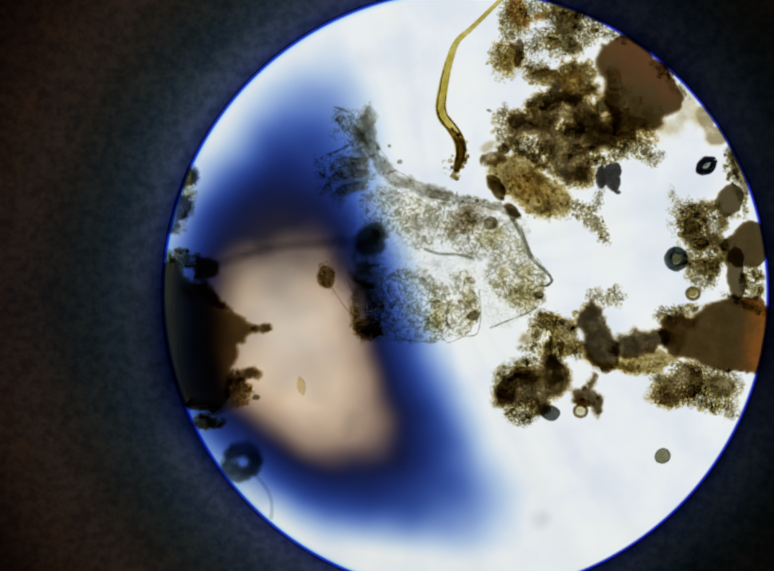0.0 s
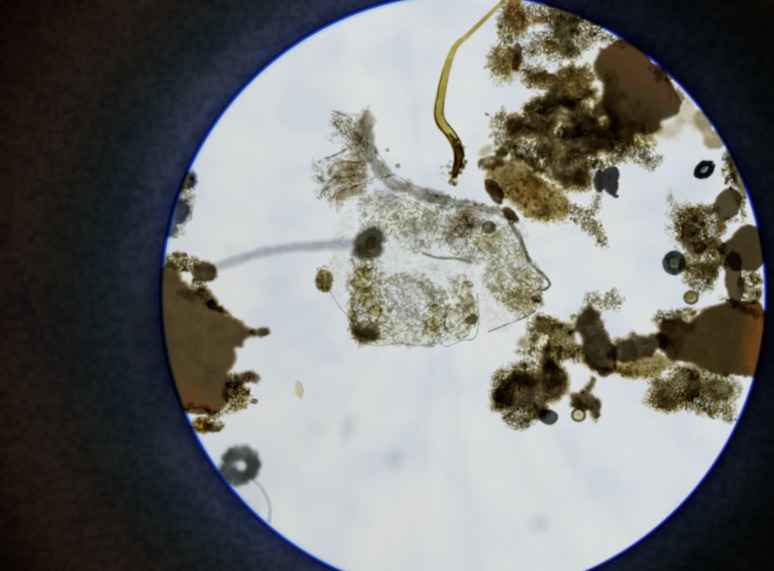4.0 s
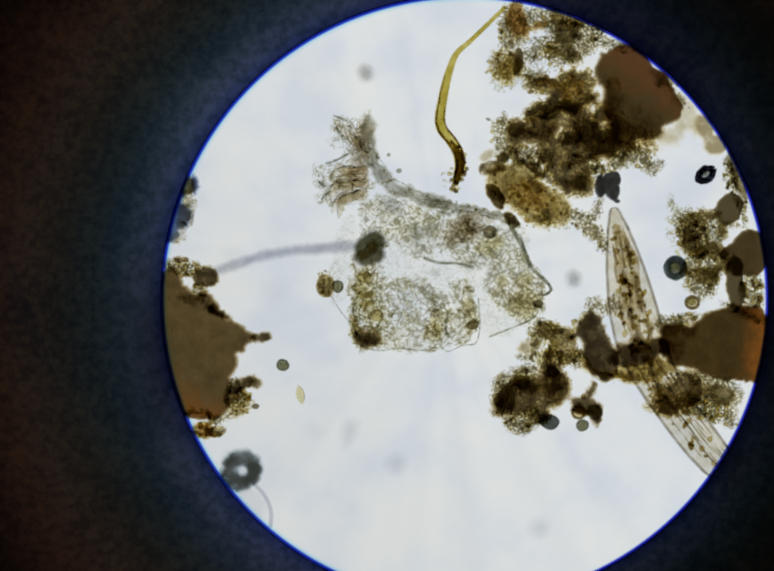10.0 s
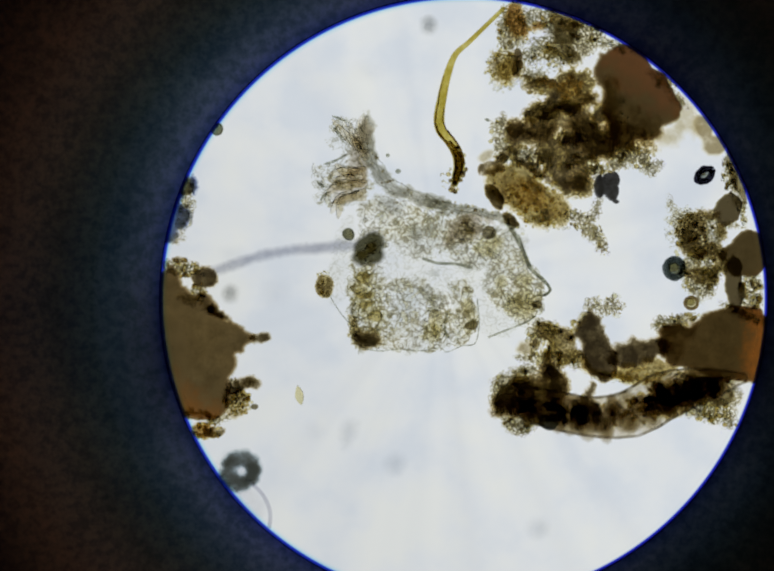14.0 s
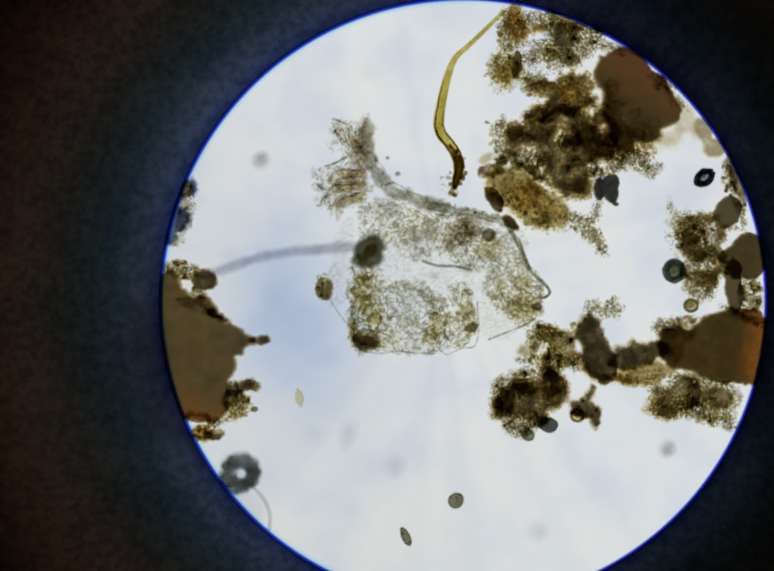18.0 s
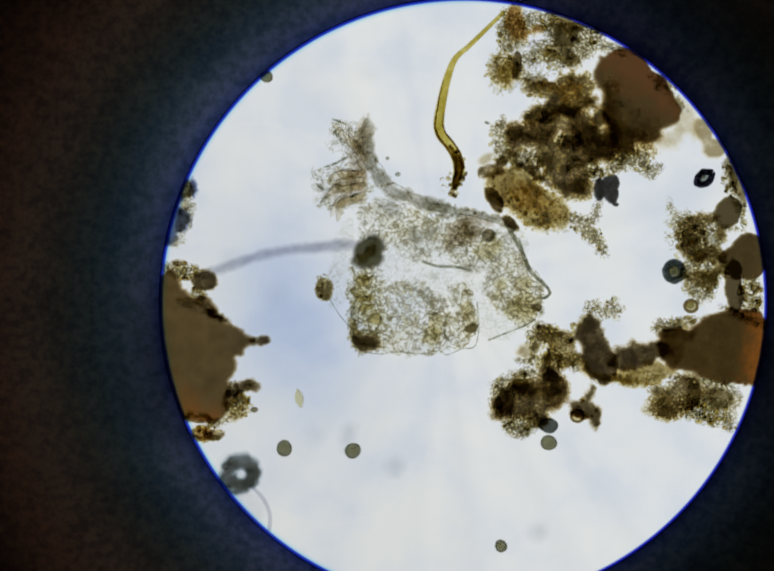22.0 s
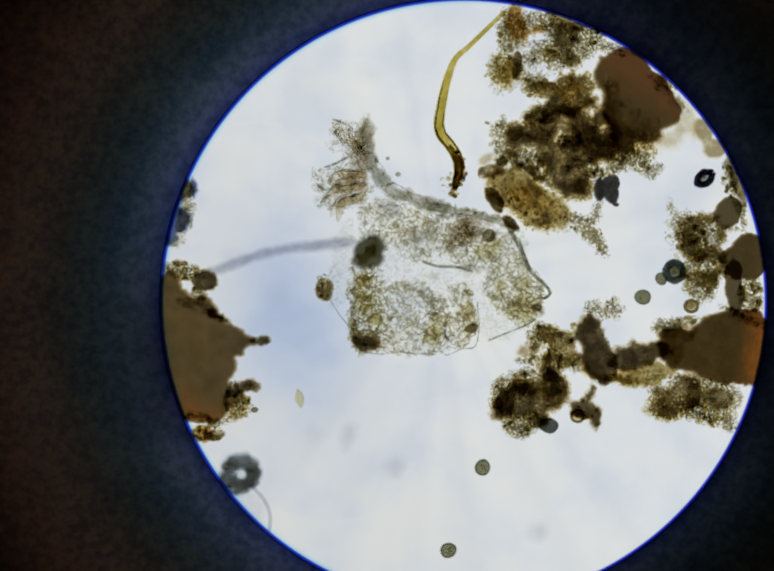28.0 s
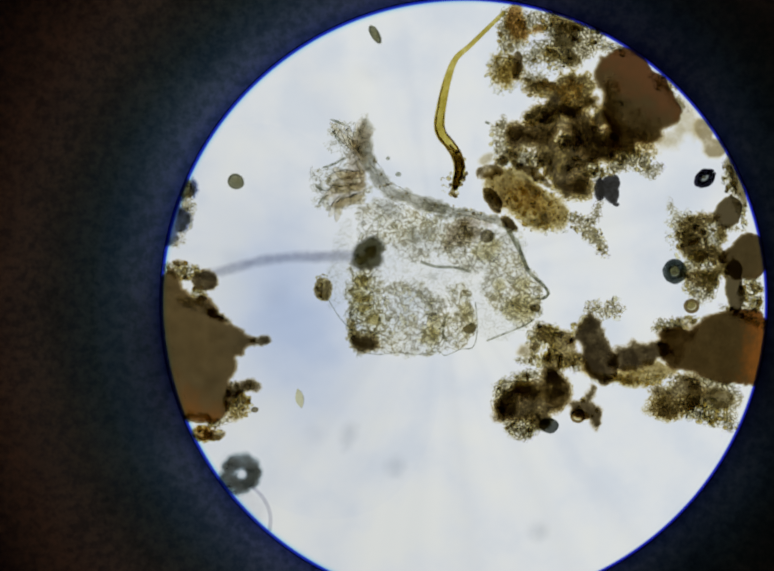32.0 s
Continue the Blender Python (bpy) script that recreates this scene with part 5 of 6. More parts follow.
         [(H_LEFTMASS, [(375, 700, 64, 116, -5), (420, 722, 52, 92, 5), (400, 794, 58, 62, 0), (455, 688, 46, 36, 20), (342, 620, 34, 76, 0), (400, 640, 40, 44, 30), (486, 688, 32, 15, 14), (468, 668, 34, 14, 32), (466, 730, 12, 28, 0), (432, 800, 40, 50, 0), (412, 836, 36, 20, 0)], 14, 5, 0.86), (H_LACE, [(470, 800, 26, 36, 10), (496, 776, 18, 14, 0), (444, 850, 26, 12, -10)], 14, 7, 0.62), (H_SOFT, [(519, 692, 13, 11, 0), (533, 686, 12, 10, 0), (484, 786, 32, 15, -35), (512, 782, 14, 8, 0)], 12, 3, 0.55), (H_HAZE, [(478, 826, 28, 26, 0)], 12, 5, 0.75)], 41,
         [("ochre", [(480, 820, 28, 28, 20), (405, 842, 34, 12, 10)], 34, 3, 7, 0.0)], [("ochre", [(480, 820, 30, 30, 20), (405, 848, 44, 8, 5)], 110, 2.2, 4.4, 0.0)]),
    heap("cell_cluster", "brown cells clustered on the litter mass", "cells", [(H_LACE, [(372, 550, 38, 18, 8), (405, 600, 14, 24, -25), (385, 612, 26, 8, 20), (428, 630, 26, 9, 35)], 14, 5, 0.62), (H_SOFT, [(414, 571, 29, 24, 0), (440, 636, 24, 10, 32)], 12, 2.5, 0.72), (H_SOFT, [(366, 529, 13, 7, 0)], 8, 2, 0.5)], 42,
         [("ochre", [(375, 548, 38, 18, 12), (403, 598, 10, 22, -20)], 26, 3, 7, 0.0)], [("ochre", [(372, 548, 40, 20, 10), (405, 600, 14, 24, -20)], 50, 2.2, 4.4, 0.0)]),
    heap("litter_clump", "orange granular clump at the rim", "litter", [(H_RUST, [(412, 876, 24, 17, 6)], 14, 4, 0.62), (H_SOFT, [(436, 876, 16, 9, -10)], 8, 3, 0.45)], 43,
         [("ochre", [(420, 878, 28, 16, 0)], 20, 3, 7, 0.0)], [("ochre", [(422, 876, 32, 18, 0)], 40, 2.2, 4.0, 0.0)]),
    heap("litter_clump", "small grey granular clump at the rim", "litter", [(H_LACE, [(380, 380, 18, 22, 0), (378, 416, 15, 22, 0), (366, 456, 16, 34, 14), (352, 490, 16, 14, 30)], 13, 5, 0.4), (H_MILD, [(378, 384, 16, 17, 0)], 10, 3, 0.6), (humus("blue_black_litter", [(0.0, (1, 1, 1)), (0.25, (0.5, 0.55, 0.68)), (0.5, (0.14, 0.17, 0.27)), (1.0, (0.03, 0.045, 0.11))], 10.0, 0.2, 0.6, 0.2), [(392, 374, 9, 22, 0), (350, 428, 18, 34, 8), (372, 446, 13, 22, 0), (344, 470, 16, 26, 12), (360, 402, 14, 12, 0)], 12, 4, 0.7)], 44,
         [("pale", [(376, 442, 14, 36, 10)], 22, 3, 6, 0.0)], [("pale", [(378, 430, 14, 46, 8)], 50, 2.2, 4.2, 0.0)]),
]

LONERS = [
    ring_cell("spindle_cell", "dark blue-edged spindle-shaped cell with a bright middle", 1427, 360, 23, 16, 7.5, M_TEAL, stain("blue_black_wall", band((0.09, 0.085, 0.12), (0.13, 0.125, 0.17), (0.22, 0.21, 0.27)), 300.0, 0.0), M_AMBER, 0.004, -35, 0.5, 0.16),
    ring_cell("round_cell", "dark-rimmed round cell with a clear middle", 1366, 549, 22, 23, 8.5, M_TEAL, M_TEALWALL, M_AMBER, 0.004, 0, 0, 0.5),
    ring_cell("ring_cell", "small brown-ringed round cell", 1400, 619, 15, 14, 3.8, M_AMBER, M_BROWNWALL, M_AMBER, 0.004, heart=0.6),
    lone_cell("round_cell", "dark grey round cell at the clump's foot", 1111, 861, 20, 16, 10, M_GREYCELL, 0.002),
    lone_cell("round_cell", "small dark grey cell among litter", 1018, 326, 12, 10, 0, M_BODY, 0.002),
    ring_cell("round_cell", "small yellow-hearted round cell drifting by the litter", 1172, 857, 15, 14, 3.4, M_AMBER, M_BROWNWALL, M_AMBERCORE, 0.003),
    thing("round_cell", "large mottled grey round cell at the rim", "cell", 486, 956),
    lone_cell("speck", "tiny dark speck of litter in water", 515, 829, 8, 6, 0, M_BODY, 0.0),
    lone_cell("speck", "tiny grey speck of litter in water", 806, 352, 6, 5, 0, M_STRAND, 0.0),
    lone_cell("speck", "tiny grey speck of litter in water", 785, 320, 4, 4, 0, M_STRAND, 0.0),
    lone_cell("speck", "tiny pale speck of litter in water", 987, 248, 6, 3, 20, M_STRAND, 0.0),
    lone_cell("diatom", "faint pale yellow boat-shaped diatom", 606, 806, 20, 9, 80, gel("pale_diatom", [(0.0, (0.86, 0.82, 0.6)), (0.5, (0.92, 0.89, 0.72)), (1.0, (0.97, 0.955, 0.86))], 1.05), 0.0, 0.5),
]
T_MOTTLED, T_YELLOW = LONERS[6], LONERS[5]
part("body", lump_mesh([(488 + 25 * math.cos(q), 955 + 25 * math.sin(q), 19, 19, 0) for q in (0, 0.7, 1.4, 2.1, 2.8, 3.5, 4.2, 4.9, 5.6)] + [(460, 968, 20, 24, 0), (474, 990, 22, 14, 0)], 0.0, 3.0, 20.0, 2.0, 22.0, 83, soft=14.0, full=0.95, warp=3.0, grow=2.0), humus("mottled_grey_cell", [(0.0, (1, 1, 1)), (0.25, (0.6, 0.655, 0.66)), (0.5, (0.23, 0.265, 0.265)), (0.75, (0.12, 0.13, 0.115)), (1.0, (0.07, 0.075, 0.06))], 15.0, 0.1, 1.1, 0.1), T_MOTTLED)
part("halo", lump_mesh([(482, 958, 54, 50, 0)], -0.002, 4.0, 10.0, 3.0, 20.0, 82, soft=22.0), M_HAZECELL, T_MOTTLED)
DUST = []
for px, py, rx, ry in ((800, 945, 30, 34), (640, 880, 34, 26), (1090, 1075, 30, 30), (705, 880, 26, 40), (560, 600, 40, 40), (745, 150, 40, 30), (470, 520, 36, 26)):
    d = thing("dust_blur", "faint grey blurred mote of dust on the glass", "dust", px, py, group="motes of dust")
    part("mote", lump_mesh([(px, py, rx, ry, 20)], -0.009, 5.0, 8.0, 4.0, 20.0, px % 90, soft=rx * 0.9), M_HAZECELL if rx < 31 else M_MOTE, d)
    DUST.append(d)
T_VEIL = thing("clear_membrane", "faint clear folded membrane near the rim", "membrane", 515, 1030)
part("sheet", lump_mesh([(500, 1030, 48, 40, 40)], -0.004, 5.0, 8.0, 6.0, 26.0, 71), M_CLEAR, T_VEIL)
part("fold", tube_mesh(smooth_path([(498, 975), (530, 1005), (546, 1040), (545, 1075)], 21, -0.003), [S * 4] * 21, 6), M_HYPHA, T_VEIL)


# ---- animals ----
def ciliate_master(name, label, rx, ry, body, core, wall):
    """A swimming ciliate: body, plasm within, a food vacuole and a fringe of cilia."""
    th = new(name)
    ORIGIN[th] = Vector((0, 0, 0))
    tagged(th, label, "ciliate", "swimming ciliates")
    vs, fs = ball(2, 3, 0.06)
    part("body", ([(v.x * rx * S, v.y * ry * S * (1 - 0.12 * v.x), v.z * ry * S) for v in vs], fs), body, th)
    vs, fs = ball(5, 2, 0.2)
    part("plasm", ([(v.x * rx * 0.62 * S, v.y * ry * 0.62 * S, v.z * ry * 0.5 * S) for v in vs], fs), core, th)
    part("vacuole", ([((v.x * 0.2 + 0.25) * rx * S, (v.y * 0.2 + 0.15) * ry * S, v.z * ry * 0.2 * S) for v in vs], fs), M_CILIATE_CORE, th)
    loop = [Vector((math.cos(2 * math.pi * i / 28) * (rx - 1.2) * S, math.sin(2 * math.pi * i / 28) * (ry - 1.2) * S * (1 - 0.12 * math.cos(2 * math.pi * i / 28)), 0)) for i in range(29)]
    part("pellicle", tube_mesh(loop, [S * 2.0] * 29, 6, caps=False), wall, th)
    rnd = random.Random(int(rx * 10))
    hairs = []
    for i in range(44):
        a = 2 * math.pi * i / 44
        p = Vector((math.cos(a) * rx * S * 0.98, math.sin(a) * ry * S * 0.98, rnd.uniform(-0.0003, 0.0003)))
        q = p * 1.13 + Vector((rnd.uniform(-1, 1), rnd.uniform(-1, 1), 0)) * S * 1.2
        hairs.append(tube_mesh([p, (p + q) / 2, q], [S * 0.5, S * 0.4, S * 0.15], 4))
    part("cilia", join(hairs), M_STRAND, th, kind="stuff")
    return th


def flock(master, tracks, z0):
    """One animal for each track; the first is the master itself."""
    made = []
    for i, rows in enumerate(tracks):
        ob = master if i == 0 else copy_thing(master, Matrix.Identity(4))
        made.append((ob, rows, z0 + 0.0011 * (i % 6)))
    return made


C_BIG = ciliate_master("ciliate", "round grey-green ciliate with a dark rim swimming freely", 15.5, 14.2, M_CILIATE, M_CILIATE_CORE, M_PELLICLE)
C_MID = ciliate_master("ciliate", "small round olive ciliate swimming freely", 12.0, 11.0, M_CILIATE, M_CILIATE_CORE, M_PELLICLE)
C_LONG = ciliate_master("ciliate", "slender spindle-shaped olive ciliate swimming freely", 19.0, 8.0, M_CILIATE, M_CILIATE_CORE, M_PELLICLE)
C_PALE = new("ciliate")
ORIGIN[C_PALE] = Vector((0, 0, 0))
tagged(C_PALE, "faint grey blurred ciliate swimming deeper in the water", "ciliate", "swimming ciliates")
part("body", lump_mesh([(784, 578.5, 24, 22, 0)], 0.0, 3.0, 18.0, 2.0, 14.0, 91, soft=17.0), M_PALECILIATE, C_PALE)
part("plasm", lump_mesh([(786, 577, 13, 12, 0)], 0.001, 3.0, 10.0, 2.0, 10.0, 92, soft=9.0), M_HAZECELL, C_PALE)


# tracks of the swimming ciliates: seconds and place in the field
SWIM_BIG = [[(0.0, 1342, 925), (0.5, 1284, 960), (0.92, 1411, 1089), (3.08, 1080, 1267), (3.5, 1044, 1099), (3.92, 1080, 1267), (5.58, 1275, 1192), (6.0, 1197, 1057), (6.36, 1275, 1192), (6.45, 915, 1282), (6.55, 562, 1166), (6.64, 325, 880), (7.0, 577, 770), (7.5, 747, 1080), (8.0, 621, 828), (8.5, 893, 997), (9.0, 1185, 870), (9.36, 1401, 1098), (9.64, 1452, 1044), (10.0, 1205, 835), (10.5, 1299, 1011), (10.92, 1388, 1110), (12.08, 1331, 1156), (12.5, 1150, 904), (13.0, 944, 1135), (13.42, 945, 1282), (14.08, 1262, 1199), (14.5, 1134, 965), (14.92, 1262, 1199), (16.08, 879, 1279), (16.5, 930, 721), (16.92, 879, 1279), (17.97, 561, 1165), (19.03, 339, 910), (20.08, 270, 579), (20.5, 478, 589), (20.92, 270, 579), (21.25, 333, 898), (21.58, 539, 1149), (22.0, 715, 913), (22.5, 737, 1020), (22.92, 642, 1212), (27.58, 899, 1281), (28.0, 909, 1115), (28.42, 899, 1281), (30.08, 936, 1282), (30.5, 937, 1062), (31.0, 975, 940), (31.5, 951, 941), (31.9, 962, 1280), (32.0, 962, 1280)],
    [(0.0, 1235, 1212), (0.5, 1125, 988), (1.0, 1183, 1030), (1.5, 1313, 1057), (2.0, 1107, 870), (2.5, 1122, 844), (3.0, 1263, 543), (3.42, 1597, 473), (5.58, 1541, 910), (6.0, 1452, 866), (6.5, 1373, 872), (6.92, 1515, 957), (7.15, 1243, 1210), (7.38, 878, 1279), (7.62, 533, 1144), (7.85, 312, 846), (8.08, 283, 477), (8.5, 358, 492), (8.86, 283, 477), (9.0, 278, 722), (9.14, 362, 952), (9.5, 608, 807), (9.92, 362, 952), (11.58, 446, 1065), (12.0, 505, 1010), (12.42, 446, 1065), (12.59, 852, 1276), (12.75, 1300, 1177), (12.91, 1580, 814), (13.08, 1560, 356), (13.5, 1331, 450), (13.92, 1560, 356), (15.5, 1582, 807), (17.08, 1311, 1170), (17.5, 1224, 1039), (17.86, 1311, 1170), (18.14, 1424, 1075), (18.5, 1183, 844), (18.92, 1424, 1075), (19.58, 1342, 1148), (20.0, 1300, 1092), (20.36, 1342, 1148), (20.5, 1034, 1275), (20.64, 703, 1239), (21.0, 897, 725), (21.36, 703, 1239), (21.5, 1001, 1279), (21.64, 1286, 1186), (22.0, 1112, 897), (22.42, 1286, 1186), (22.81, 1513, 960), (23.19, 1610, 655), (23.58, 1553, 339), (24.0, 1098, 541), (24.5, 1368, 543), (25.0, 1370, 650), (25.42, 1608, 672), (27.58, 1611, 594), (28.0, 1302, 602), (28.5, 1350, 631), (28.92, 1610, 644), (29.31, 1499, 239), (29.69, 1169, -20), (30.08, 750, -33), (30.5, 784, 83), (30.92, 750, -31), (32.0, 750, -31)],
    [(0.0, 1527, 290), (6.08, 1527, 290), (6.5, 1183, 478), (6.86, 1529, 289), (7.0, 1299, 44), (7.14, 979, -59), (7.5, 960, 269), (8.0, 875, 222), (8.42, 829, -51), (10.58, 764, -36), (11.0, 788, 53), (11.5, 820, 235), (12.0, 906, 416), (12.5, 904, 621), (13.0, 804, 557), (13.42, 316, 363), (14.75, 270, 643), (16.08, 343, 917), (16.5, 667, 751), (17.0, 685, 848), (17.5, 775, 1127), (18.0, 924, 1014), (18.5, 881, 1011), (19.0, 980, 1105), (19.5, 1331, 960), (20.0, 1255, 978), (20.5, 858, 965), (21.0, 664, 1008), (21.5, 561, 1030), (22.0, 576, 908), (22.5, 580, 686), (23.0, 497, 401), (23.42, 334, 324), (24.46, 272, 671), (25.5, 394, 1001), (26.54, 667, 1224), (27.58, 1015, 1278), (28.0, 978, 947), (28.5, 1109, 1002), (29.0, 1317, 1018), (29.42, 1396, 1103), (30.08, 1409, 1091), (30.5, 1336, 1016), (30.92, 1408, 1089), (32.0, 1408, 1089)],
    [(0.0, 298, 424), (8.08, 298, 424), (8.5, 388, 450), (9.0, 628, 391), (9.5, 570, 450), (9.92, 325, 343), (10.58, 293, 435), (11.0, 532, 500), (11.42, 293, 435), (12.08, 318, 360), (12.5, 459, 417), (13.0, 530, 425), (13.42, 329, 334), (14.08, 348, 295), (14.5, 609, 434), (14.92, 348, 295), (17.25, 580, 45), (19.58, 904, -59), (20.0, 913, 112), (20.5, 928, 135), (20.86, 923, -60), (21.0, 1248, 15), (21.14, 1497, 238), (21.5, 1243, 408), (21.92, 1497, 238), (22.14, 1187, -13), (22.36, 788, -43), (22.58, 444, 159), (23.0, 616, 316), (23.42, 444, 159), (29.08, 323, 347), (29.5, 487, 417), (29.92, 323, 347), (31.58, 346, 299), (32.0, 478, 368)]]
SWIM_MID = [[(0.0, 1341, 1147), (0.5, 1282, 1068), (0.92, 1342, 1148), (1.5, 1580, 814), (2.08, 1578, 404), (2.5, 1294, 496), (3.0, 1394, 400), (3.42, 1548, 328), (4.97, 1227, 4), (6.53, 773, -39), (8.08, 396, 219), (8.5, 675, 420), (9.0, 655, 486), (9.42, 326, 341), (11.08, 313, 373), (11.5, 482, 437), (12.0, 655, 412), (12.5, 798, 190), (13.0, 1007, 213), (13.5, 761, 510), (14.0, 706, 475), (14.5, 1043, 500), (14.92, 1396, 119), (17.25, 1557, 348), (19.58, 1611, 622), (20.0, 1370, 618), (20.36, 1611, 622), (20.64, 1610, 569), (21.0, 1339, 586), (21.42, 1610, 569), (23.0, 1571, 838), (24.58, 1429, 1070), (25.0, 1245, 897), (25.5, 881, 733), (25.92, 648, 1215), (27.21, 369, 964), (28.5, 269, 602), (29.79, 379, 243), (31.08, 665, -1), (31.5, 719, 120), (31.9, 665, 1), (32.0, 665, 1)],
    [(0.0, 928, -58), (0.5, 932, 178), (0.92, 928, -60), (1.25, 694, -13), (1.58, 492, 111), (2.0, 540, 165), (2.5, 635, 325), (3.0, 805, 205), (3.42, 728, -26), (6.08, 410, 199), (6.5, 482, 255), (7.0, 871, 335), (7.5, 658, 478), (7.92, 333, 325), (9.58, 274, 533), (10.0, 684, 581), (10.42, 274, 533), (11.08, 271, 561), (11.5, 688, 592), (12.0, 679, 470), (12.42, 350, 292), (13.58, 390, 227), (14.0, 440, 262), (14.42, 390, 227), (16.75, 279, 494), (19.08, 291, 782), (19.5, 830, 640), (20.0, 738, 838), (20.5, 654, 733), (20.92, 323, 874), (24.58, 513, 1128), (25.0, 594, 1030), (25.42, 513, 1128), (27.0, 322, 872), (28.58, 271, 556), (29.0, 475, 573), (29.5, 510, 283), (29.92, 406, 204), (31.08, 454, 149), (31.5, 580, 269), (31.9, 455, 150), (32.0, 455, 150)],
    [(0.0, 425, 184), (0.5, 640, 362), (1.0, 705, 775), (1.42, 390, 995), (6.08, 611, 1196), (6.5, 710, 1020), (7.0, 515, 850), (7.5, 654, 825), (8.0, 912, 800), (8.5, 902, 947), (9.0, 1190, 838), (9.5, 1190, 850), (10.0, 1180, 862), (10.5, 1190, 838), (11.0, 1192, 828), (11.5, 1195, 830), (12.0, 1197, 825), (12.42, 1456, 1040), (14.25, 1080, 1267), (16.08, 645, 1214), (16.5, 848, 799), (17.0, 907, 888), (17.5, 589, 798), (17.92, 348, 927), (18.75, 496, 1114), (19.58, 701, 1238), (20.0, 801, 975), (20.5, 1020, 1006), (20.92, 1073, 1269), (21.58, 1041, 1274), (22.0, 1015, 1106), (22.5, 775, 793), (22.92, 489, 1108), (23.96, 878, 1279), (25.0, 1292, 1182), (26.04, 1564, 857), (27.08, 1587, 433), (27.5, 1136, 557), (28.0, 1340, 565), (28.42, 1605, 535), (32.0, 1605, 535)],
    [(0.0, 636, 15), (0.5, 866, 466), (1.0, 805, 398), (1.42, 581, 44), (2.58, 763, -36), (3.0, 820, 172), (3.42, 763, -36), (5.08, 870, -56), (5.5, 881, 46), (6.0, 922, 22), (6.42, 920, -60), (8.08, 655, 4), (8.5, 680, 57), (8.92, 655, 4), (9.14, 403, 209), (9.36, 277, 509), (9.58, 307, 834), (10.0, 573, 740), (10.5, 589, 918), (10.92, 435, 1053), (11.09, 750, 1255), (11.25, 1124, 1256), (11.41, 1441, 1057), (11.58, 1602, 719), (12.0, 1313, 672), (12.42, 1602, 719), (14.08, 1544, 904), (14.5, 1432, 850), (14.92, 1544, 904), (17.58, 1230, 1216), (18.0, 1070, 882), (18.42, 1230, 1216), (18.71, 780, 1263), (19.0, 402, 1013), (19.29, 270, 580), (19.58, 442, 161), (20.0, 493, 207), (20.42, 442, 161), (21.58, 498, 107), (22.0, 540, 155), (22.5, 594, 199), (23.0, 609, 157), (23.42, 545, 69), (24.58, 728, -26), (25.0, 778, 124), (25.42, 728, -26), (26.81, 1087, -44), (28.19, 1403, 126), (29.58, 1587, 434), (30.0, 1295, 514), (30.5, 1192, 890), (30.92, 1388, 1107), (32.0, 1388, 1107)]]
SWIM_LONG = [[(0.0, 695, 1234), (6.58, 695, 1234), (7.0, 740, 1120), (7.5, 826, 1080), (8.0, 905, 1038), (8.5, 985, 993), (9.0, 1043, 960), (9.42, 1130, 1255), (9.65, 748, 1254), (9.88, 429, 1045), (10.12, 274, 696), (10.35, 336, 320), (10.58, 592, 37), (11.0, 685, 190), (11.5, 752, 116), (11.92, 702, -16), (12.14, 1095, -42), (12.36, 1435, 158), (12.58, 1604, 514), (13.0, 1172, 577), (13.42, 1604, 514), (13.64, 1516, 956), (13.86, 1167, 1242), (14.08, 716, 1244), (14.5, 905, 710), (14.92, 716, 1244), (16.08, 924, 1282), (16.5, 930, 1040), (17.0, 832, 1050), (17.36, 780, 1263), (17.64, 779, 1262), (18.0, 822, 1087), (18.5, 594, 853), (19.0, 655, 893), (19.5, 724, 951), (19.92, 580, 1177), (20.97, 326, 881), (22.03, 279, 494), (23.08, 456, 146), (23.5, 603, 287), (24.0, 562, 280), (24.5, 524, 283), (24.92, 413, 196), (31.58, 728, -26), (32.0, 760, 70)],
    [(0.0, 1608, 571), (16.08, 1608, 571), (16.5, 1303, 589), (16.92, 1610, 570), (18.14, 1535, 920), (19.36, 1292, 1182), (20.58, 948, 1282), (21.0, 946, 1108), (21.42, 948, 1280), (32.0, 948, 1280)]]
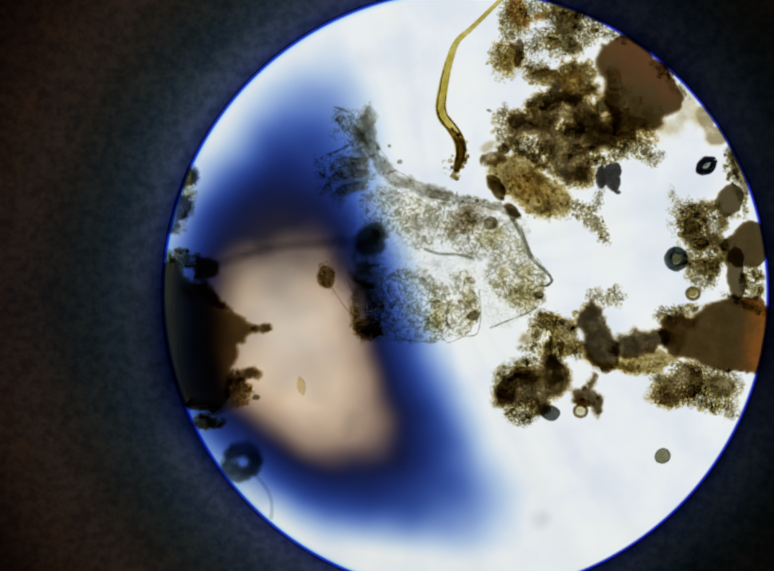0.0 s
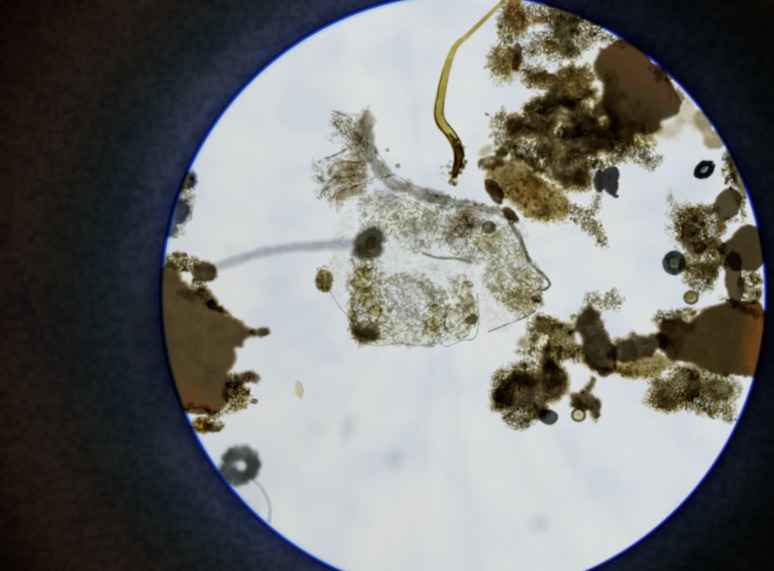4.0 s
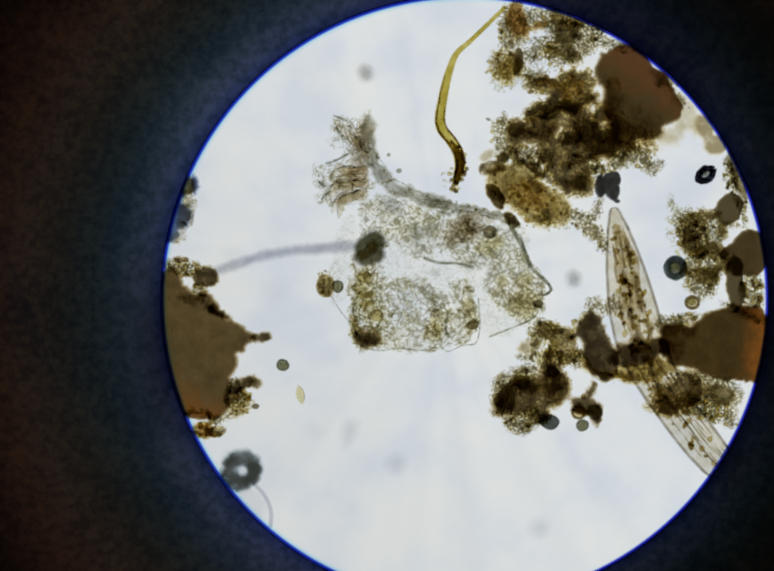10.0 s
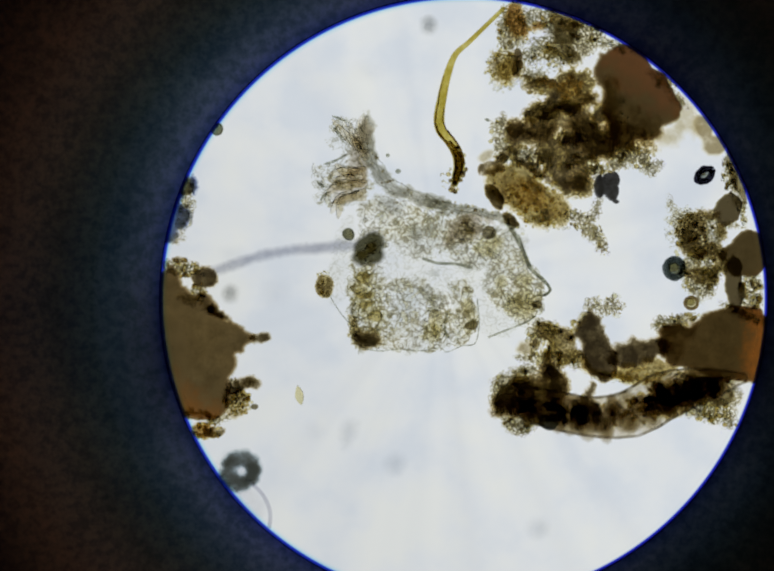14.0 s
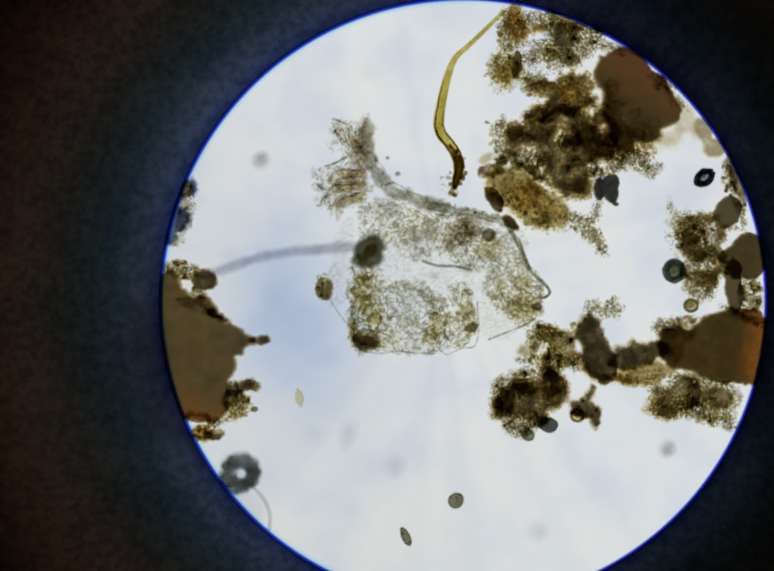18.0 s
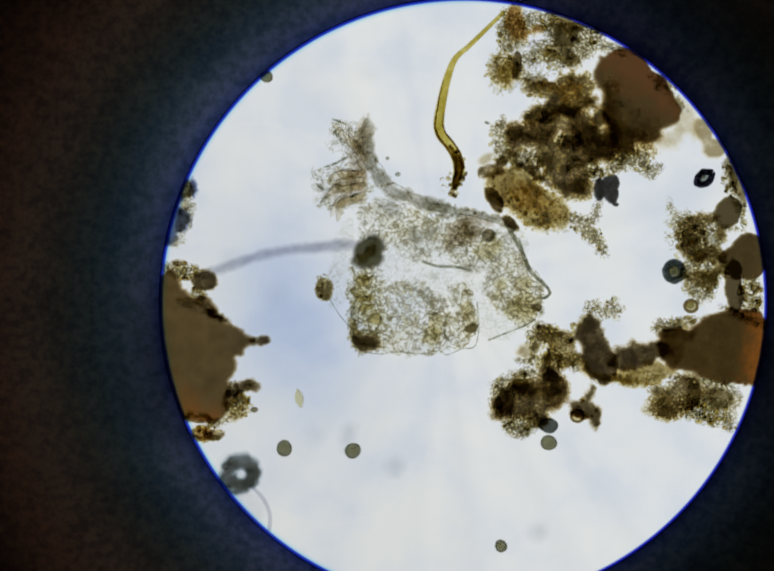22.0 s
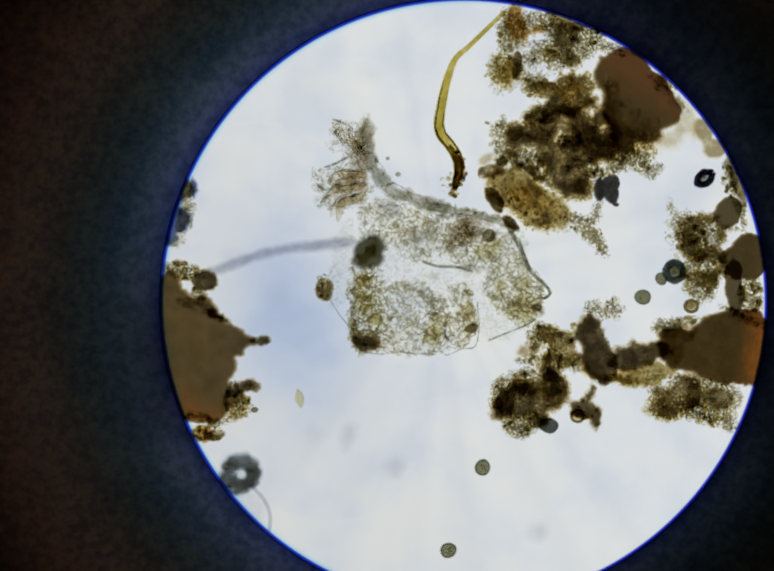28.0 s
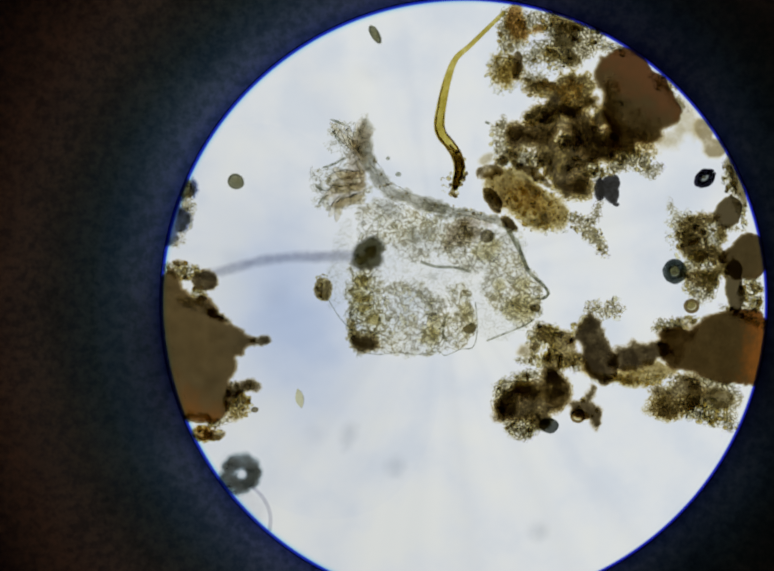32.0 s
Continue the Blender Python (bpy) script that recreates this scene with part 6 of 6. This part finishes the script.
SWIM_PALE = [[(0.0, 674, -3), (9.58, 674, -3), (10.0, 740, 150), (10.42, 673, -5), (12.58, 899, -59), (13.0, 905, 45), (13.36, 899, -59), (13.64, 854, -55), (14.0, 868, 52), (14.5, 727, 150), (14.92, 659, 2), (15.58, 1090, -43), (16.25, 1458, 185), (16.91, 1611, 590), (17.58, 1483, 1005), (18.0, 1350, 908), (18.42, 1483, 1005), (19.0, 1220, 1221), (19.58, 884, 1280), (20.0, 898, 1112), (20.42, 884, 1280), (24.08, 646, 1214), (24.5, 775, 950), (24.92, 646, 1214), (28.58, 930, 1282), (29.0, 932, 1138), (29.42, 930, 1282), (29.81, 1261, 1200), (30.19, 1510, 966), (30.58, 1610, 639), (31.0, 1345, 628), (31.42, 1608, 639), (32.0, 1608, 639)],
    [(0.0, 1595, 474), (9.58, 1595, 474), (10.0, 1160, 565), (10.42, 1597, 474), (10.85, 1559, 871), (11.28, 1302, 1176), (11.72, 918, 1282), (12.15, 541, 1151), (12.58, 305, 829), (13.0, 570, 738), (13.36, 305, 829), (13.64, 269, 588), (14.0, 468, 595), (14.42, 269, 588), (17.58, 390, 227), (18.0, 530, 325), (18.42, 390, 227), (20.5, 276, 517), (22.58, 305, 827), (23.0, 545, 745), (23.42, 305, 827), (26.5, 275, 519), (29.58, 387, 231), (30.0, 549, 342), (30.36, 387, 231), (30.64, 564, 55), (31.0, 672, 215), (31.42, 565, 57), (32.0, 565, 57)]]
SWIMMERS = flock(C_BIG, SWIM_BIG, 0.0155) + flock(C_MID, SWIM_MID, 0.0165) + flock(C_LONG, SWIM_LONG, 0.0175) + flock(C_PALE, SWIM_PALE, 0.015)


# the worm's middle line, time by time, from its blunt end to its pointed tip
WORM_LINES = [
    (0.0, [(1500, -420), (1640, -560), (1780, -700), (1920, -840)]),
    (7.3, [(1545, -120), (1660, -250), (1780, -380), (1930, -520)]),
    (8.0, [(1330, 508), (1372, 430), (1418, 340), (1455, 220), (1480, 100), (1500, -50)]),
    (8.5, [(1268, 725), (1298, 620), (1325, 520), (1355, 420), (1385, 330), (1405, 255), (1412, 200)]),
    (9.0, [(1182, 1042), (1232, 920), (1265, 800), (1293, 705), (1302, 620), (1320, 545), (1332, 487)]),
    (9.5, [(1478, 1010), (1430, 940), (1375, 820), (1338, 720), (1310, 600), (1290, 500), (1283, 440)]),
    (10.0, [(1480, 965), (1440, 920), (1385, 850), (1335, 775), (1298, 690), (1275, 590), (1258, 500), (1243, 420)]),
    (10.5, [(1490, 1110), (1440, 1000), (1405, 900), (1370, 800), (1340, 710), (1318, 650), (1305, 600)]),
    (11.0, [(1400, 1170), (1398, 1060), (1392, 960), (1385, 860), (1385, 770), (1400, 700), (1420, 640)]),
    (11.5, [(1255, 1140), (1285, 1050), (1325, 960), (1355, 880), (1375, 800), (1400, 730), (1430, 670)]),
    (12.0, [(1312, 1062), (1300, 980), (1297, 900), (1315, 830), (1345, 765), (1400, 720), (1470, 690)]),
    (12.5, [(1180, 970), (1235, 935), (1295, 880), (1345, 825), (1400, 780), (1465, 740), (1530, 710)]),
    (13.0, [(1082, 945), (1150, 915), (1220, 880), (1290, 835), (1360, 795), (1430, 775), (1510, 760)]),
    (13.5, [(1085, 838), (1160, 842), (1240, 845), (1315, 830), (1385, 800), (1460, 780), (1540, 765)]),
    (14.0, [(1040, 810), (1120, 830), (1200, 845), (1280, 838), (1350, 800), (1430, 780), (1510, 765)]),
    (14.5, [(942, 917), (1030, 908), (1110, 893), (1190, 868), (1260, 835), (1330, 800), (1400, 790)]),
    (15.5, [(850, 960), (930, 925), (1010, 890), (1090, 860), (1170, 830), (1250, 800), (1320, 790)]),
    (16.5, [(795, 960), (870, 935), (950, 908), (1030, 872), (1095, 828), (1140, 795), (1175, 770)]),
    (17.0, [(610, 1440), (680, 1340), (750, 1240), (820, 1150), (868, 1090), (898, 1055), (915, 1030)]),
    (17.5, [(430, 1720), (500, 1620), (570, 1520), (640, 1420), (700, 1340), (740, 1290), (770, 1250)]),
    (32.0, [(430, 1720), (500, 1620), (570, 1520), (640, 1420), (700, 1340), (740, 1290), (770, 1250)]),
]
WORM_Z = 0.0165
WORM_N = 14


def worm_nodes(line):
    """WORM_N + 1 even places along a line of the field."""
    pts = smooth_path(line, 90, WORM_Z)
    run = [0.0]
    for a, b in zip(pts, pts[1:]):
        run.append(run[-1] + (b - a).length)
    out = []
    for i in range(WORM_N + 1):
        d = run[-1] * i / WORM_N
        j = max(k for k in range(len(run)) if run[k] <= d + 1e-12)
        j = min(j, len(run) - 2)
        f = (d - run[j]) / max(run[j + 1] - run[j], 1e-9)
        out.append(pts[j].lerp(pts[j + 1], f))
    return out


WORM_WIDTH = [26, 34, 37, 38, 38, 40, 43, 47, 49, 48, 44, 38, 30, 20, 6]


def arch(path, radii, fade, sides=10, squash=0.55):
    """A vaulted strip of skin over a line; its tint fades where the next piece takes over."""
    verts, faces, depth = [], [], []
    for p, r, w in zip(path, radii, fade):
        for j in range(sides + 1):
            a = math.pi * j / sides
            verts.append((p.x, p.y + math.cos(a) * r, p.z + math.sin(a) * r * squash))
            depth.append(w)
    m = sides + 1
    for i in range(len(path) - 1):
        for j in range(sides):
            faces.append((i * m + j, i * m + j + 1, (i + 1) * m + j + 1, (i + 1) * m + j))
    return verts, faces, depth


BLUR_FLAKES = []


def build_worm():
    th = new("flatworm")
    ORIGIN[th] = Vector((0, 0, 0))
    tagged(th, "clear long-bodied worm with brown gut contents, gliding over the litter", "worm")
    rnd = random.Random(77)
    seg_len = 575 * S / WORM_N
    segs = []
    for i in range(WORM_N):
        xs = [-0.7, -0.5, -0.3, 0.0, 0.3, 0.5, 0.7]
        fade = [0.0, 0.45, 0.9, 1.0, 0.9, 0.45, 0.0]
        if i == 0:
            xs[:3], fade[:3] = (-0.5, -0.42, -0.25), (1.0, 1.0, 1.0)
        if i == WORM_N - 1:
            xs[4:], fade[4:] = (0.25, 0.42, 0.5), (1.0, 1.0, 1.0)
        ws = [S * max(1.0, float(np.interp(i + x + 0.5, range(WORM_N + 1), WORM_WIDTH))) for x in xs]
        if i == 0:
            ws[0], ws[1], ws[2] = ws[0] * 0.55, ws[1] * 0.85, ws[2] * 1.0
        if i == WORM_N - 1:
            ws[4:] = [S * 10, S * 7, S * 1.5]
        w0, w1 = ws[2], ws[4]
        path = [Vector((x * seg_len, 0, 0)) for x in xs]
        sg = part("segment", arch(path, ws, fade), M_WORM, th)
        for side in (-1, 1):
            edge = [Vector((x * seg_len, side * float(np.interp(x, xs, ws)) * 0.96, 0)) for x in xs]
            part("skin_fold", arch(edge, [S * 3.0] * 7, [0.0, 0.6, 1.0, 1.0, 1.0, 0.6, 0.0] if 0 < i < WORM_N - 1 else [1.0] * 7, 4), M_WORMLINE, sg)
        if i < 7:
            line = [Vector((x * seg_len, w * (0.12 + 0.1 * math.sin((i + x) * 1.7)), w * 0.2)) for x, w in zip(xs, ws)]
            part("gut_wall", arch(line, [S * 1.8] * 7, [0.0, 0.6, 1.0, 1.0, 1.0, 0.6, 0.0], 4), M_WORMLINE, sg)
        if 5 < i < 13:
            part("gut", arch([Vector((x * seg_len, 0.14 * w * math.sin(i + x), 0.1 * w)) for x, w in zip(xs, ws)], [w * (max(0.05, min(0.6, 0.12 * (i + x - 5))) + 0.09 * math.sin(3 * (x + i))) for x, w in zip(xs, ws)], fade, 8), M_GUTWALL, sg)
        # added flakes: edge-on while the worm is clear, turned broad to darken its blur
        for n in range((5, 7, 7, 7, 7, 6, 5, 5, 5, 5, 5, 4, 2, 0)[i]):
            rx, ry = seg_len * rnd.uniform(0.42, 0.62), S * rnd.uniform(21, 28)
            verts, depth = [(0, 0, 0)], [1.0]
            for k, d in ((0.45, 1.0), (0.75, 0.75), (1.0, 0.0)):
                for q in range(14):
                    a = 2 * math.pi * q / 14
                    b = k * (1 + 0.13 * math.sin(3 * a + n) * (k > 0.7))
                    verts.append((rx * b * math.cos(a), ry * b * math.sin(a), 0.0))
                    depth.append(d)
            faces = [(0, 1 + q, 1 + (q + 1) % 14) for q in range(14)]
            faces += [(1 + r * 14 + q, 15 + r * 14 + q, 15 + r * 14 + (q + 1) % 14, 1 + r * 14 + (q + 1) % 14) for r in (0, 1) for q in range(14)]
            where = (rnd.uniform(-0.5, 0.5) * seg_len, ((n + 0.5) * 0.37 % 1 * 2 - 1) * 0.66 * min(w0, w1), 0.002 + 0.00025 * n)
            BLUR_FLAKES.append((part("gut_flake", (verts, faces, depth), M_BLURFLAKE, sg), where, i, rnd.uniform(-9, 9)))
        count = [2, 3, 4, 5, 6, 7, 9, 13, 16, 17, 14, 9, 4, 1][i]
        for _ in range(count):
            me = GRAIN_MESH.get(("gut", rnd.randrange(4)))
            if me is None:
                j = rnd.randrange(4)
                me = mesh_of("gut_grain", *ball(j + 20, 2, 0.3))
                me.materials.append(M_GUT)
                GRAIN_MESH["gut", j] = me
            g = new("gut_grain", me)
            g.parent = sg
            ORIGIN[g] = ORIGIN[sg]
            r = rnd.uniform(2.6, 7.6) * S
            g.location = (rnd.uniform(-0.5, 0.5) * seg_len, rnd.uniform(-0.6, 0.6) * min(w0, w1), rnd.uniform(-0.15, 0.15) * w0)
            g.rotation_euler = (rnd.uniform(0, 6), rnd.uniform(0, 6), rnd.uniform(0, 6))
            g.scale = (r * rnd.uniform(0.9, 1.6), r, r * 0.7)
        segs.append(sg)
    return th, segs


T_WORM, WORM_SEGS = build_worm()


def adrift(t):
    """How far the picture stands off at a time, in units of the field."""
    return [float(np.interp(t, [d[0] for d in DRIFT], [d[k] for d in DRIFT])) for k in (1, 2)]


def worm_moves():
    poses = []
    for t, line in WORM_LINES:
        ox, oy = adrift(t)
        nodes_at = worm_nodes([(x - ox, y - oy) for x, y in line])
        row = []
        for i in range(WORM_N):
            a, b = nodes_at[i], nodes_at[i + 1]
            c, d = (a + b) / 2, b - a
            row.append(Matrix.Translation(c) @ Matrix.Rotation(math.atan2(d.y, d.x), 4, "Z"))
        poses.append((t, row))
    for i, sg in enumerate(WORM_SEGS):
        walk(sg, [(t, row[i]) for t, row in poses])

    # turn of the added flakes; broad means a darker, blurred worm
    rear_turn = [(0.0, 90), (10.4, 90), (11.0, 76), (11.6, 55), (12.2, 30), (12.8, 10), (14.5, 10), (15.5, 22), (16.5, 40), (17.0, 55), (17.6, 80), (32.0, 90)]
    front = [(0.0, 90), (11.0, 88), (12.0, 74), (12.5, 30), (13.0, 10), (14.6, 10), (15.5, 50), (16.5, 84), (17.6, 88), (32.0, 90)]
    for flake, (x, y, z), i, off in BLUR_FLAKES:
        full = 0.8 if 6 < i < 11 else 1.0
        walk(flake, [(t, pose(x, y, z, a * full + (off if a < 85 or full < 1 else 0), 0, 0)) for t, a in (front if i < 6 else rear_turn)])


# ---- the eyepiece's pupil shadow, as added tinted films over the lens ----
def smear(name, label, px, py, hx, hy, stops, z, lower=None, bend=0.0):
    th = new(name)
    th.location = P(px, py, z)
    ORIGIN[th] = Vector((0, 0, 0))
    tagged(th, label, "smear")
    k = S * (D - z) / D
    film = pupil_shadow_material(name + "_film", stops, (hx * k, hy * k), lower, bend)
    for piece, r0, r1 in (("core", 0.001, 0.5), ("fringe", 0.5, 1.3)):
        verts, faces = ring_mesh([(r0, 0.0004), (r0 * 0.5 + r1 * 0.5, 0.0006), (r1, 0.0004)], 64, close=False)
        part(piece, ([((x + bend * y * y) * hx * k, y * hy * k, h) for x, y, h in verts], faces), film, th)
    return th


# edge of the pupil shadow as colour: near black, blue, then clear
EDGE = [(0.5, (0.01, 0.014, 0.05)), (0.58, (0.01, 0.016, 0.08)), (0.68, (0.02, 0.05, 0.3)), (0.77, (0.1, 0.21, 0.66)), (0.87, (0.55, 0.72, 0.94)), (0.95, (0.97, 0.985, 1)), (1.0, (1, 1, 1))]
T_SHADOW = smear("lens_smear", "blurred tan film with a deep blue edge, standing in for the pupil shadow", 584, 722, 318, 560,
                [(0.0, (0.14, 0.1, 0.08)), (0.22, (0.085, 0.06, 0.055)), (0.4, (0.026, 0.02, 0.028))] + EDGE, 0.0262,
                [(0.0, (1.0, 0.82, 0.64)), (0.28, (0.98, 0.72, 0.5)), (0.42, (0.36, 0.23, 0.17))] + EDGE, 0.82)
# weak remainder of the pupil shadow, added as a pale blue film
T_FAINT_SHADOW = smear("lens_haze", "faint pale blue film, standing in for the weak pupil shadow", 590, 645, 215, 320,
               [(0.0, (0.68, 0.76, 0.94)), (0.3, (0.73, 0.8, 0.955)), (0.65, (0.89, 0.92, 0.985)), (1.0, (1, 1, 1))], 0.0245)


def motions():
    a, b = P(1172, 857, ZS), P(1170, 842, ZS)
    walk(T_YELLOW, [(0.0, Matrix.Translation(a)), (6.5, Matrix.Translation(a)), (8.0, Matrix.Translation(b)), (32.0, Matrix.Translation(b))])
    # the thread swings slowly, and is knocked downwards at 29.5 s
    c = ORIGIN[T_HYPHA]
    walk(T_HYPHA, [(t, Matrix.Translation(c + Vector((0, -dy * S, 0))) @ Matrix.Rotation(radians(-turn), 4, "Z")) for t, dy, turn in
                   ((0.0, 12, 1), (6.0, 8, 0.5), (14.0, 4, 0), (20.0, 0, 0), (25.0, -6, -1.5), (29.3, -5, -1.5), (29.6, 28, 2), (30.0, 55, 9), (30.5, 32, 8), (31.0, 24, 6.5), (31.5, 16, 5), (32.0, 10, 3.5))])
    # a knock at 29.5 s shifts the tissue and its neighbours a little
    for ob, dx, dy in ((T_TISSUE, -4, 1), (T_DARKCELL, -2, 3), (T_BALL, -3, 0), (HEAP[6], -4, 1), (HEAP[14], 4, 4)):
        c = ORIGIN[ob]
        walk(ob, [(t, Matrix.Translation(c + Vector((dx * k * S, -dy * k * S, 0)))) for t, k in ((0.0, 0), (29.4, 0), (29.8, 1), (32.0, 1))])
    # the slide creeps a little under the eyepiece
    walk(T_TUBE, [(t, pose(AX, AY + 0.316 * dy * KP, 0)) for t, dx, dy in DRIFT])
    # the filament alone sways a little with the water
    b = ORIGIN[T_ALGA]
    walk(T_ALGA, [(t, Matrix.Translation(b + Vector((0, -dy * 0.4 * S, 0)))) for t, dx, dy in DRIFT])

    def at(px, py, z):
        return Matrix.Translation(P(px, py, z)) @ Matrix.Rotation(radians(21), 4, "Z")
    # both films turn edge-on where they are, and only then drift off
    def tipped(px, py, z, a):
        return at(px, py, z) @ Matrix.Rotation(radians(a), 4, "Y")
    walk(T_SHADOW, [(0.0, tipped(584, 722, 0.0262, 0)), (0.1, tipped(584, 708, 0.0262, 22)), (0.2, tipped(588, 696, 0.0262, 42)), (0.3, tipped(586, 670, 0.0262, 58)), (0.4, tipped(598, 665, 0.0262, 72)), (0.5, tipped(595, 660, 0.0262, 86)), (0.7, tipped(-300, 660, 0.0262, 86)), (32.0, tipped(-300, 660, 0.0262, 86))])
    walk(T_FAINT_SHADOW, [(t, tipped(px, py, 0.0245, a)) for t, px, py, a in
                  ((0.0, 60, 640, 0), (0.2, 560, 640, 0), (0.5, 600, 640, 0), (0.7, 600, 640, 45), (0.9, 600, 640, 86), (1.1, 80, 640, 86), (13.0, 80, 640, 60), (14.0, 80, 640, 0), (16.5, 592, 650, 0), (20.0, 594, 655, 0), (32.0, 590, 650, 0))])
    for ob, rows, z in SWIMMERS:
        last, out = 0.0, []
        for j, (t, px, py) in enumerate(rows):
            n = rows[min(j + 1, len(rows) - 1)]
            p = rows[max(j - 1, 0)]
            vx, vy = n[1] - p[1], p[2] - n[2]
            if vx * vx + vy * vy > 25:
                want = math.degrees(math.atan2(vy, vx))
                turn = (want - last + 180) % 360 - 180
                last += max(-80, min(80, turn)) if j else turn
            ox, oy = adrift(t)
            q = P(px - ox, py - oy, z)
            out.append((t, pose(q.x, q.y, q.z, 0, 0, last)))
        walk(ob, out)
    worm_moves()


motions()
